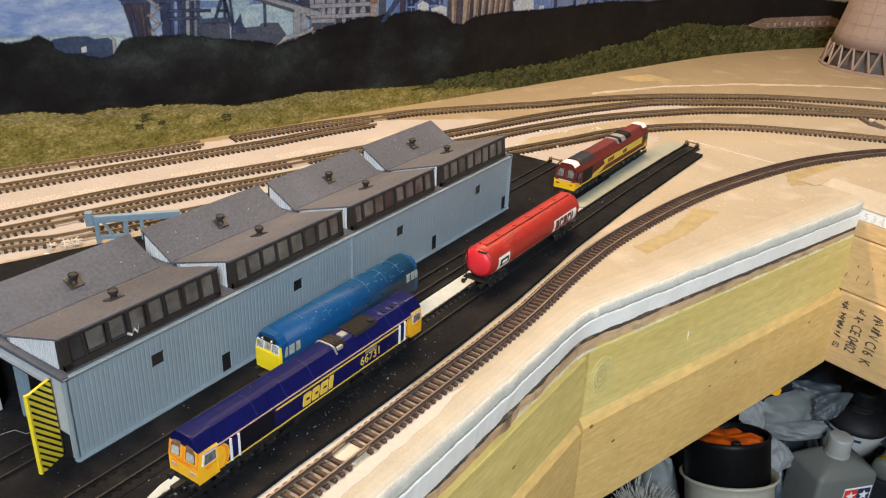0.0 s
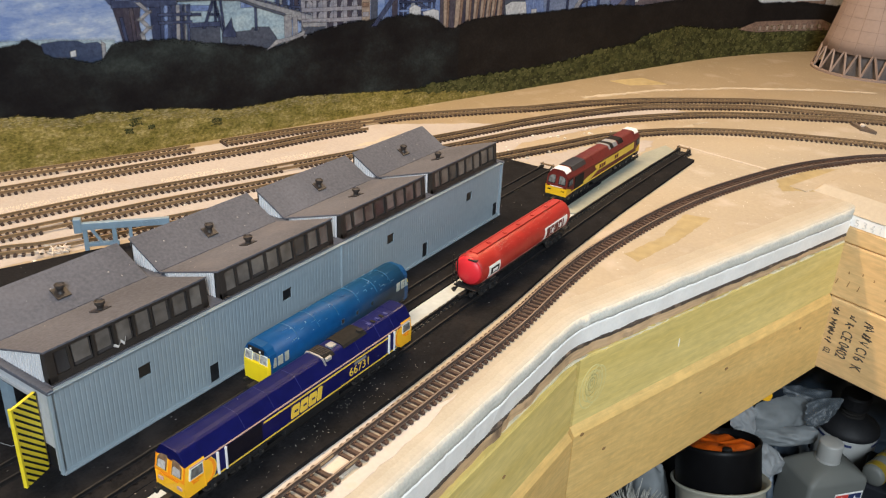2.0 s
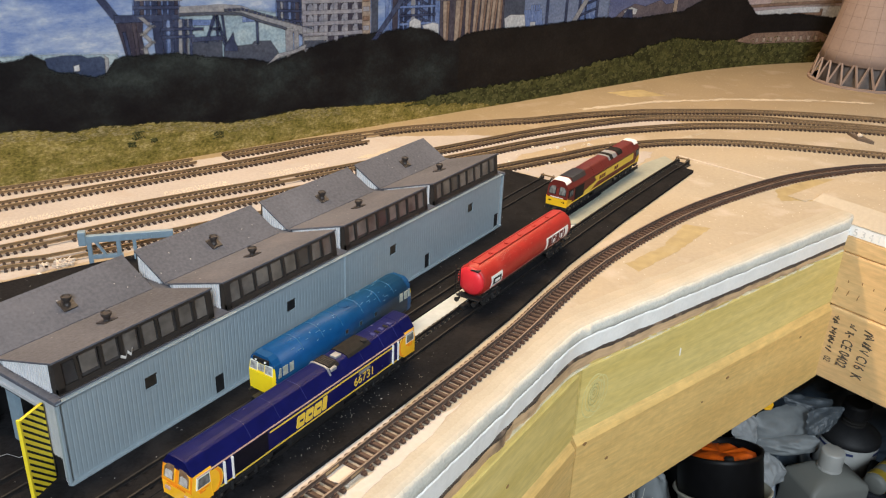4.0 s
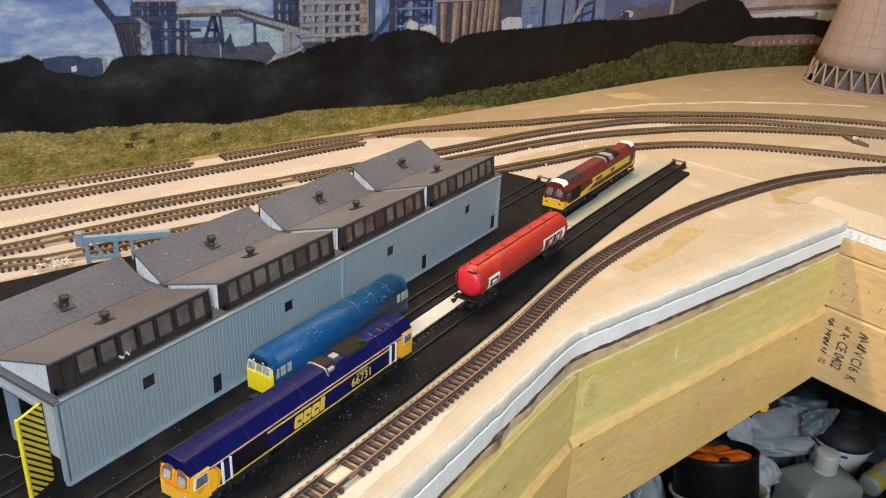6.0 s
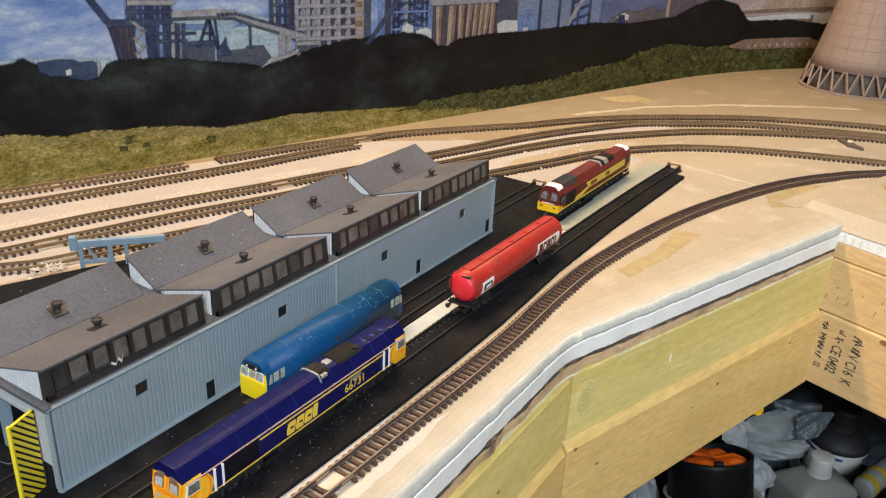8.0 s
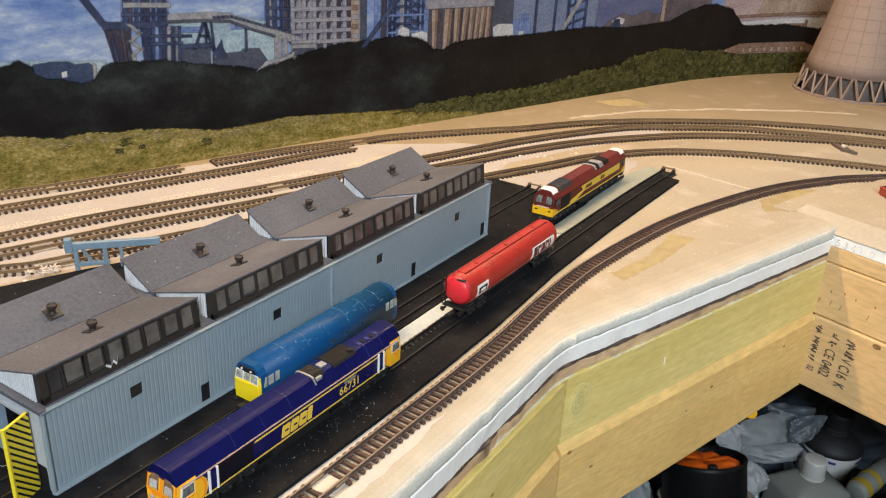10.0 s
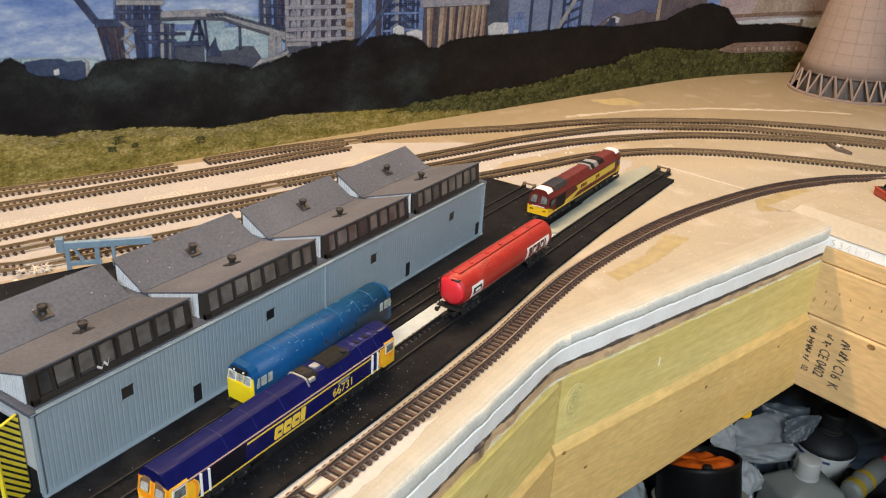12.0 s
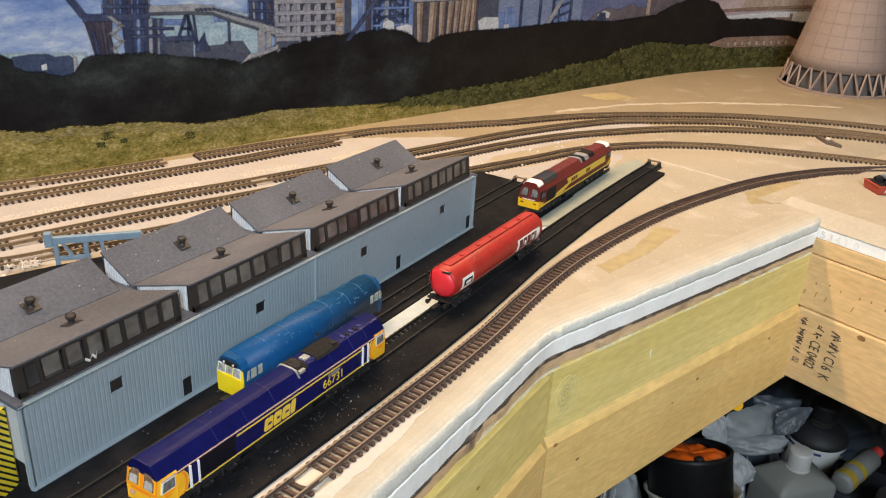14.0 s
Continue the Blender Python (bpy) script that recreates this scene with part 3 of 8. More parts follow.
ob = setting("side_board_foam", side_strip(-0.0146, -0.0057, 0.0012, 0.0003), FOAM_WHITE, "white printed foam strip along the adjoining board", "foam sheet")
ob.matrix_basis = right
lettering("stamped_number", "6 5 3 4 1  0", 0.0078, FAINT_INK, ob, pose(-0.004, 0.0006, -0.0133, 90, 0, 0), "faint grey stamped number")
rb = [beam("timber_beam", R0 + D2 * 0.001 + BACKSET, R0 + D2 * 0.001 + RD * 0.9, -0.0284, -0.0150, 0.03, TIMBER_RIGHT, "pale pine batten of the adjoining board"),
      beam("timber_beam", R0 + D2 * 0.0004 + BACKSET, R0 + D2 * 0.0004 + RD * 0.9, -0.0741, -0.0289, 0.03, TIMBER_RIGHT, "warm pine beam with nail marks"),
      beam("timber_beam", R0 - D2 * 0.001, R0 - D2 * 0.001 + RD * 0.9, -0.1388, -0.0747, 0.03, TIMBER_RIGHT, "warm pine beam with an ink stamp",
           [(0.0526, -0.0790, 0.0022)])]
# ink stamp in three leaning columns: plain bars, and the few characters that are clear
rnd = random.Random(52)
for x, z0, z1, n, w in ((0.0050, -0.1130, -0.0808, 13, 0.0048), (0.0170, -0.0945, -0.0818, 5, 0.0072), (0.0310, -0.0975, -0.0832, 6, 0.0072)):
    step = (z1 - z0) / n
    for k in range(n):
        zz = z0 + (k + 0.4) * step
        if (k * 5) % 7 == 3:
            continue
        for j in range(rnd.choice((3, 3, 4))):
            a = rnd.choice((0.25, 0.25, -1.1, 1.2, -0.2)) + rnd.uniform(-0.15, 0.15)
            l = (w * 0.50 if abs(a) < 0.6 else step * 0.36) * rnd.uniform(0.75, 1.05)
            bm = bmesh.new()
            box(bm, -l, l, -0.00012, 0.0001, -0.00048, 0.00048, m=Matrix.Translation((x + w * 0.5 + rnd.uniform(-0.2, 0.2) * w, 0, zz + rnd.uniform(-0.28, 0.28) * step)) @ Matrix.Rotation(a, 4, "Y"))
            part("ink_mark", bm, INK, rb[2], "black ink stamp mark")
for body, x, z, size in (("02", 0.0056, -0.1178, 0.0078), ("CE 0402", 0.0166, -0.0970, 0.0118), ("V C16  K", 0.0304, -0.0990, 0.0118)):
    lettering("stamped_characters", body, size, INK, rb[2], Matrix(((0, 1, 0, x), (0, 0, -1, -0.0001), (-0.60, -0.06, 0, z), (0, 0, 0, 1))), "black stamped characters", 0.0001)
for k in range(10):
    x, z = 0.0030 + k * 0.0113 + 0.002 * math.sin(k * 2.3), -0.0505 + 0.0012 * math.sin(k * 3.7)
    part("nail_mark", boxed(x, x + 0.0009, -0.0002, 0.001, z, z + 0.0020), KNOT, rb[1], "dark nail mark")
for k, x in enumerate((0.0080, 0.0310, 0.0402, 0.0485, 0.0700)):
    bm = bmesh.new()
    box(bm, -0.0003, 0.0003, -0.0002, 0.001, -0.0024, 0.0024, m=Matrix.Translation((x, 0, -0.060 - 0.0008 * (k % 2))) @ Matrix.Rotation(0.25, 4, "Y"))
    part("nail_mark", bm, KNOT, rb[1], "thin saw nick")



# ---------------------------------------------------------------- patches, seams and filler on the board
def ragged(outline, z0, z1, rough=0.0015, seed=0.0):
    pts = []
    n = len(outline)
    for i in range(n):
        a, b = Vector(outline[i]), Vector(outline[(i + 1) % n])
        k = max(2, int((b - a).length / 0.004))
        for j in range(k):
            p = a.lerp(b, j / k)
            w = Vector((noise.noise((p.x * 300, p.y * 300, seed)), noise.noise((p.x * 300, p.y * 300, seed + 9)))) * rough
            pts.append((p.x + w.x, p.y + w.y))
    return slab(bmesh.new(), pts, z0, z1)


for k, outline in enumerate((((0.336, -0.0955), (0.3815, -0.1050), (0.429, -0.1040), (0.434, -0.1215), (0.380, -0.1165), (0.330, -0.1068)),
                             ((0.527, -0.149), (0.552, -0.139), (0.60, -0.158), (0.617, -0.176), (0.575, -0.165), (0.562, -0.178), (0.545, -0.172)),
                             ((0.775, 0.105), (0.818, 0.081), (0.809, 0.045), (0.772, 0.076)))):
    setting("glue_patch", ragged(outline, -0.0004, 0.00008 + 0.00003 * k, 0.002, k), PATCH, "ochre dried glue patch on the cream board", "glue patch")
setting("seam_filler", ragged(((0.5887, -0.0435), (0.590, -0.045), (0.574, -0.126), (0.5725, -0.1255)), -0.0004, 0.0004, 0.0005, 3), RIDGE,
        "white filler line over a board seam", "filler")
for k, (x, y, l, w) in enumerate(((0.722, 0.073, 0.09, 0.007), (0.800, 0.020, 0.10, 0.006), (0.872, -0.053, 0.11, 0.007), (0.925, -0.125, 0.08, 0.006), (0.655, -0.030, 0.06, 0.003), (0.43, 0.165, 0.07, 0.006))):
    a = -0.20 - 2.6 * max(0, x - 0.6)
    c, s = math.cos(a), math.sin(a)
    setting("dried_filler", ragged([(x + c * u - s * v, y + s * u + c * v) for u, v in ((-l / 2, -w / 2), (l / 2, -w / 2), (l / 2, w / 2), (-l / 2, w / 2))], -0.0004, 0.00007 + 0.00003 * k, 0.006, k + 20),
            CHALK, "rough white dried filler beside the track", "filler")
setting("paint_patch", ragged(((-0.10, -0.0640), (0.05, -0.0660), (0.11, -0.0688), (0.125, -0.0725), (0.10, -0.0742), (-0.10, -0.0720)), -0.0004, 0.00012, 0.001, 61), PALE_PAINT,
        "pinkish white paint beside the edge track", "paint patch")
setting("paint_patch", ragged(((-0.10, -0.0865), (0.06, -0.0885), (0.125, -0.0895), (0.140, -0.0920), (0.112, -0.0950), (0.05, -0.0945), (-0.10, -0.0935)), -0.0004, 0.00011, 0.0015, 67), PALE_PAINT,
        "pinkish white paint between the edge track and the board edge", "paint patch")
setting("paint_patch", ragged(((-0.05, 0.412), (0.02, 0.386), (0.158, 0.331), (0.302, 0.2745), (0.40, 0.235), (0.46, 0.196), (0.52, 0.135), (0.545, 0.098), (0.50, 0.070), (0.44, 0.058), (0.32, 0.104), (0.20, 0.150), (0.08, 0.190), (-0.05, 0.230)), -0.0004, 0.00006, 0.0025, 88), PALE_GROUND,
        "pinkish white paint between the running tracks", "paint patch")
setting("paint_patch", ragged(((0.50, 0.130), (0.58, 0.094), (0.66, 0.047), (0.705, 0.005), (0.70, -0.030), (0.66, 0.002), (0.62, 0.024), (0.56, 0.047), (0.50, 0.068)), -0.0004, 0.00009, 0.004, 95), PALE_GROUND,
        "pinkish white paint between the curving tracks", "paint patch")
setting("paint_patch", ragged(((0.455, 0.052), (0.50, 0.030), (0.575, 0.000), (0.585, -0.022), (0.545, -0.026), (0.500, -0.010), (0.452, 0.010)), -0.0004, 0.00010, 0.006, 91), PALE_GROUND,
        "chalky white paint beyond the yard", "paint patch")
# imprint of a lifted track: short ridges of filler
bm = bmesh.new()
rnd = random.Random(31)
for i in range(230):
    x = 0.08 + 0.30 * i / 230
    y = 0.276 - 0.345 * (x - 0.10)
    if noise.noise((x * 25, 1, 1)) < -0.05:
        continue
    for o in (-0.0050, -0.0022, 0.0008, 0.0036):
        l, w = rnd.uniform(0.0007, 0.0017), rnd.uniform(0.0002, 0.0004)
        m = Matrix.Translation((x + rnd.uniform(-0.001, 0.001), y + o + rnd.uniform(-0.0015, 0.0015), 0)) @ Matrix.Rotation(1.2 + rnd.uniform(-0.5, 0.5), 4, "Z")
        box(bm, -l, l, -w, w, -0.0004, rnd.uniform(0.00008, 0.0003), m=m)
tagged(part("filler_ridges", bm, RIDGE, None, "rough white ridges where a track was lifted"), category="filler", kind="stuff")

# dark yard card, in two sheets, and the white strip between them
setting("yard_card", slab(bmesh.new(), [(-0.30, -0.0300), (0.445, -0.0310), (0.447, 0.0588), (0.36, 0.070), (0.125, 0.1665), (0.0765, 0.185), (-0.30, 0.345)], -0.0005, 0.0020), DARK_CARD,
        "black gritty yard surface around the shed", "yard surface")
setting("yard_card", slab(bmesh.new(), [(-0.30, -0.0455), (0.10, -0.0462), (0.37, -0.0475), (0.50, -0.0505), (0.553, -0.0525), (0.5500, -0.0708), (0.400, -0.0668), (0.310, -0.0672), (0.262, -0.0698), (0.2255, -0.0715), (0.170, -0.0720), (0.120, -0.0718), (0.084, -0.0708), (0.050, -0.0697), (-0.30, -0.0665)], -0.0005, 0.0022), DARK_CARD,
        "black gritty yard surface beside the siding", "yard surface")
setting("yard_card", slab(bmesh.new(), [(-0.30, -0.0298), (0.068, -0.0304), (0.030, -0.0348), (0.010, -0.0358), (0.0, -0.0383), (-0.010, -0.0403), (-0.004, -0.0450), (-0.30, -0.0453)], -0.0005, 0.0017), DARK_CARD,
        "black gritty yard surface between the sidings", "yard surface")
setting("white_strip", slab(bmesh.new(), [(-0.012, -0.0405), (0.0, -0.0385), (0.010, -0.0360), (0.030, -0.0350), (0.070, -0.0312), (0.30, -0.0312), (0.372, -0.0306), (0.368, -0.0360), (0.374, -0.0422), (0.05, -0.0426), (0.004, -0.0428), (-0.006, -0.0415)], -0.0005, 0.0014), WHITE_STRIP,
        "white painted card strip between the sidings", "card strip")
setting("grey_strip", slab(bmesh.new(), [(0.3745, -0.0306), (0.5405, -0.0290), (0.575, -0.036), (0.566, -0.0475), (0.5, -0.0460), (0.3765, -0.0422), (0.3705, -0.0360)], -0.0005, 0.0015), GREY_STRIP,
        "grey-green card strip beside the maroon locomotive", "card strip")


# ---------------------------------------------------------------- tracks
GAUGE, RAIL_TOP_Z = 0.0047, 0.0036


def offset_line(path, o):
    out = []
    for i, p in enumerate(path):
        d = (path[min(i + 1, len(path) - 1)] - path[max(i - 1, 0)]).normalized()
        out.append((p.x - d.y * o, p.y + d.x * o))
    return out


def rail_bm(line, z0=0.0015, z1=RAIL_TOP_Z):
    bm = bmesh.new()
    P = [Vector(p) for p in line]
    rings = []
    for i, p in enumerate(P):
        d = (P[min(i + 1, len(P) - 1)] - P[max(i - 1, 0)]).normalized()
        n = Vector((-d.y, d.x))
        rings.append([(p.x + n.x * o, p.y + n.y * o, z) for o, z in
                      ((-0.0008, z0), (0.0008, z0), (0.0008, z0 + 0.0004), (0.0003, z0 + 0.0006), (0.0004, z1 - 0.0006), (0.0004, z1),
                       (-0.0004, z1), (-0.0004, z1 - 0.0006), (-0.0003, z0 + 0.0006), (-0.0008, z0 + 0.0004))])
    loft(bm, rings)
    for f in bm.faces:
        if all(v.co.z > z1 - 0.0001 for v in f.verts):
            f.material_index = 1
    return bm


sleeper_mesh = bpy.data.meshes.new("sleeper")
bm = boxed(-0.00095, 0.00095, -0.0075, 0.0075, 0.0, 0.0016, 0.00025)
for sgn in (-1, 1):                                # rail chairs
    for o in (-0.0014, 0.0014):
        box(bm, -0.0007, 0.0007, sgn * GAUGE + o - 0.0004, sgn * GAUGE + o + 0.0004, 0.0015, 0.0022)
bm.to_mesh(sleeper_mesh)
bm.free()
sleeper_mesh.materials.append(SLEEPER)


dark_mesh = sleeper_mesh.copy()
dark_mesh.materials.clear()
dark_mesh.materials.append(SLEEPER_DARK)
grimy_mesh = sleeper_mesh.copy()
grimy_mesh.materials.clear()
grimy_mesh.materials.append(BOGIE)


def track(label, pts, pitch=0.0044, single=True, gap=(), show_sleepers=True, z=0.0, rails=None):
    ob = thing("track", label, "railway track", kind="")
    path = spline(pts, pitch)
    for sgn in (-1, 1):
        part("rail", rail_bm(offset_line(path, sgn * GAUGE)), rails or [RAIL, RAIL_TOP], ob)
    if not show_sleepers:
        return ob
    spots = []
    for i, p in enumerate(path[:-1]):
        if any(a < p.x < b for a, b in gap):
            continue
        d = path[i + 1] - p
        spots.append((p.x, p.y, math.atan2(d.y, d.x)))
    if single and len(spots) <= 300:
        for x, y, a in spots:
            s = new("sleeper", dark_mesh if not rails else grimy_mesh if rails[0] is RAIL_DARK else sleeper_mesh)
            s.parent = ob
            s.matrix_basis = Matrix.Translation((x, y, z)) @ Matrix.Rotation(a + random.uniform(-0.02, 0.02), 4, "Z")
    else:
        bm = bmesh.new()
        for x, y, a in spots:
            m = Matrix.Translation((x, y, z)) @ Matrix.Rotation(a + random.uniform(-0.02, 0.02), 4, "Z")
            box(bm, -0.00095, 0.00095, -0.0075, 0.0075, 0.0, 0.0016, m=m)
        tagged(part("sleepers", bm, SLEEPER_DARK, ob), kind="stuff")
    return ob


track("curved track with brown sleepers along the board edge", [(-0.30, -0.0760), (0.0, -0.0798), (0.067, -0.0810), (0.115, -0.0819), (0.170, -0.0832), (0.215, -0.0830), (0.265, -0.0805), (0.316, -0.0802), (0.355, -0.0832), (0.396, -0.0884), (0.438, -0.0955), (0.476, -0.1045),
       (0.513, -0.1158), (0.552, -0.1295), (0.586, -0.1440), (0.616, -0.1604), (0.643, -0.1785), (0.668, -0.1985), (0.72, -0.255), (0.78, -0.35)], single=True, gap=((0.0635, 0.0735),), rails=[RAIL_BROWN, RAIL_WORN])
track("plain track along the backdrop ending at a break", [(0.02, 0.378), (0.158, 0.323), (0.232, 0.2926), (0.302, 0.2665)], gap=((0.2, 0.204),))
track("track through the turnout bending away past the tower", [(0.325, 0.2600), (0.395, 0.2350), (0.4554, 0.2065), (0.4958, 0.1880), (0.575, 0.1330), (0.600, 0.1140), (0.6605, 0.0776), (0.7119, 0.0363), (0.7557, -0.01), (0.7954, -0.0586),
       (0.8264, -0.1098), (0.8554, -0.1721), (0.88, -0.25)], gap=((0.448, 0.462),))
track("track joining the turnout from behind the shed", [(0.0, 0.347), (0.142, 0.2963), (0.216, 0.2702), (0.2836, 0.2466), (0.336, 0.2285), (0.385, 0.2150), (0.440, 0.1960)])
track("long running track curving behind the shed", [(0.0, 0.287), (0.115, 0.250), (0.1855, 0.2289), (0.247, 0.2057), (0.3073, 0.1819), (0.40, 0.1490), (0.4975, 0.1146), (0.5631, 0.0917), (0.6267, 0.0623), (0.6872, 0.0269),
       (0.7284, -0.0186), (0.7668, -0.0659), (0.7908, -0.117), (0.8167, -0.1775), (0.835, -0.25)], gap=((0.312, 0.322),))
track("long running track curving past the shed", [(0.0, 0.262), (0.1012, 0.2264), (0.1534, 0.2091), (0.2124, 0.1896), (0.2800, 0.1640), (0.37, 0.1330), (0.4696, 0.0977), (0.532, 0.0753), (0.5936, 0.0473), (0.6476, 0.0117),
       (0.6972, -0.0285), (0.7353, -0.0741), (0.7669, -0.1218), (0.7995, -0.18), (0.82, -0.25)], gap=((0.131, 0.145),))
track("single track curving close behind the shed", [(0.0, 0.238), (0.0893, 0.2062), (0.1207, 0.188), (0.20, 0.1600), (0.32, 0.1120), (0.4473, 0.0622), (0.5103, 0.0362), (0.567, 0.013), (0.6213, -0.0261), (0.6563, -0.0685),
       (0.6807, -0.1141), (0.7116, -0.1921), (0.73, -0.26)], gap=((0.115, 0.135),))
SIDING_A = [(-0.30, -0.0475), (0.08, -0.0481), (0.37, -0.0492), (0.50, -0.0522), (0.575, -0.0557)]
YARD = [RAIL_DARK, RAIL_DARK]
track("yard siding set into the black surface", SIDING_A, rails=YARD)
track("yard siding in front of the shed", [(-0.30, -0.0205), (0.08, -0.0210), (0.37, -0.0225), (0.53, -0.0238)], show_sleepers=True, z=-0.0002, rails=YARD)
track("shed road running through the engine shed", [(-0.30, 0.0176), (0.45, 0.0176)], show_sleepers=False, rails=YARD)


# ---------------------------------------------------------------- backdrop
B0, S0, BR = Vector((0.165, 0.332)), 0.805, 0.75
BN = Vector((-math.sin(radians(18.23)), -math.cos(radians(18.23))))


def wall_point(s, h, off=0.0):
    """Point on the backdrop at s along it and h above the board."""
    if s <= S0:
        p = B0 + BACK * s + BN * off
    else:
        a = min((s - S0) / BR, 1.45)
        n = Vector((BN.x * math.cos(a) + BN.y * math.sin(a), -BN.x * math.sin(a) + BN.y * math.cos(a)))
        p = B0 + BACK * S0 + BN * BR - n * (BR - off)
    return (p.x, p.y, h)


def printed_mat(name, cols, scale, stretch=(1, 1, 1), rough=0.45, spread=(0.35, 0.65), detail=6, blend=0.3, mottle=0.22):
    m = bpy.data.materials.new(name)
    m.use_nodes = True
    nt = m.node_tree
    b = nt.nodes["Principled BSDF"]
    co = nt.nodes.new("ShaderNodeTexCoord")
    mp = nt.nodes.new("ShaderNodeMapping")
    mp.inputs["Scale"].default_value = stretch
    n = nt.nodes.new("ShaderNodeTexNoise")
    n.inputs["Scale"].default_value, n.inputs["Detail"].default_value, n.inputs["Roughness"].default_value = scale, detail, 0.6
    ramp = nt.nodes.new("ShaderNodeValToRGB")
    e = ramp.color_ramp.elements
    e[0].position, e[1].position = spread
    e[0].color, e[1].color = (*cols[0], 1), (*cols[-1], 1)
    for k, c in enumerate(cols[1:-1]):
        x = e.new(spread[0] + (spread[1] - spread[0]) * (k + 1) / (len(cols) - 1))
        x.color = (*c, 1)
    nt.links.new(co.outputs["Object"], mp.inputs[0])
    nt.links.new(mp.outputs[0], n.inputs["Vector"])
    fine = nt.nodes.new("ShaderNodeTexNoise")
    fine.inputs["Scale"].default_value, fine.inputs["Detail"].default_value, fine.inputs["Roughness"].default_value = scale * 5, 8, 0.7
    nt.links.new(mp.outputs[0], fine.inputs["Vector"])
    both = nt.nodes.new("ShaderNodeMix")
    both.inputs[0].default_value = blend
    nt.links.new(n.outputs[0], both.inputs[2])
    nt.links.new(fine.outputs[0], both.inputs[3])
    nt.links.new(both.outputs[0], ramp.inputs[0])
    speck = nt.nodes.new("ShaderNodeTexNoise")
    speck.inputs["Scale"].default_value, speck.inputs["Detail"].default_value = 420, 3
    nt.links.new(co.outputs["Object"], speck.inputs["Vector"])
    tone = nt.nodes.new("ShaderNodeMapRange")
    tone.inputs[1].default_value, tone.inputs[2].default_value, tone.inputs[3].default_value, tone.inputs[4].default_value = 0.3, 0.7, 1 - mottle, 1 + mottle
    nt.links.new(speck.outputs[0], tone.inputs[0])
    mul = nt.nodes.new("ShaderNodeMix")
    mul.data_type, mul.blend_type = "RGBA", "MULTIPLY"
    mul.inputs[0].default_value = 1
    nt.links.new(ramp.outputs[0], mul.inputs[6])
    nt.links.new(tone.outputs[0], mul.inputs[7])
    nt.links.new(mul.outputs[2], b.inputs["Base Color"])
    edge = nt.nodes.new("ShaderNodeAttribute")       # ink fades out over the rim of each printed shape
    edge.attribute_name = "rim"
    ink = nt.nodes.new("ShaderNodeMapRange")
    ink.interpolation_type = "SMOOTHSTEP"
    ink.inputs[3].default_value, ink.inputs[4].default_value = 1.0, 0.0
    nt.links.new(edge.outputs["Fac"], ink.inputs[0])
    nt.links.new(ink.outputs[0], b.inputs["Alpha"])
    b.inputs["Roughness"].default_value = rough
    b.inputs["Specular IOR Level"].default_value = 0.15
    return m


SKY_PRINT = printed_mat("printed_sky", [(0.085, 0.140, 0.33), (0.150, 0.215, 0.40), (0.27, 0.33, 0.46), (0.48, 0.50, 0.54)], 26, (0.6, 0.6, 1.7), spread=(0.36, 0.66), blend=0.34, mottle=0.05)
PINK_PRINT = printed_mat("printed_haze", [(0.2700, 0.2040, 0.2160), (0.3720, 0.3000, 0.2880)], 20, (1, 1, 3))
BUSH_PRINT = printed_mat("printed_dark_bushes", [(0.0056, 0.0052, 0.0064), (0.0105, 0.0106, 0.0112), (0.019, 0.0225, 0.0222), (0.036, 0.044, 0.041)], 13, (1, 1, 1.5), spread=(0.42, 0.70), blend=0.28)
BUSH_DARK = printed_mat("printed_black_bushes", [(0.0085, 0.0070, 0.0068), (0.014, 0.0118, 0.0108), (0.026, 0.023, 0.020)], 24, (1, 1, 1.3), spread=(0.42, 0.74), blend=0.4)
GRASS_PRINT = printed_mat("printed_grass", [(0.082, 0.070, 0.014), (0.160, 0.128, 0.028), (0.240, 0.182, 0.050), (0.37, 0.280, 0.110), (0.52, 0.40, 0.21)], 70, (1, 1, 2.2), spread=(0.36, 0.68), blend=0.55, mottle=0.30)
SHRUB_PRINT = printed_mat("printed_shrubs", [(0.010, 0.011, 0.005), (0.038, 0.038, 0.013), (0.092, 0.085, 0.026), (0.19, 0.17, 0.060)], 75, (1, 1, 1.2), spread=(0.36, 0.70), blend=0.5)
HOPPER_PRINT = printed_mat("printed_brown_hopper", [(0.022, 0.020, 0.036), (0.044, 0.038, 0.054), (0.085, 0.070, 0.080)], 110, (1, 1, 0.4))
BLUE_PRINT = printed_mat("printed_blue_lattice", [(0.070, 0.105, 0.22), (0.13, 0.18, 0.34), (0.28, 0.34, 0.46)], 130, (1.6, 1.6, 0.5), spread=(0.36, 0.68), blend=0.5)
DUSK_PRINT = printed_mat("printed_dusky_works", [(0.072, 0.060, 0.072), (0.135, 0.108, 0.116)], 70)
MINT_PRINT = printed_mat("printed_pale_horizon", [(0.20, 0.27, 0.33), (0.30, 0.375, 0.41), (0.40, 0.46, 0.48)], 40, (0.7, 0.7, 1.6))
DULL_SKY = printed_mat("printed_dull_sky", [(0.115, 0.145, 0.235), (0.185, 0.215, 0.30)], 30, (0.6, 0.6, 1.7))
EVE_SKY = printed_mat("printed_violet_sky", [(0.075, 0.090, 0.185), (0.125, 0.135, 0.225)], 30, (0.6, 0.6, 1.7))
SHADE_PRINT = printed_mat("printed_dim_sheds", [(0.042, 0.048, 0.070), (0.075, 0.083, 0.11)], 90)
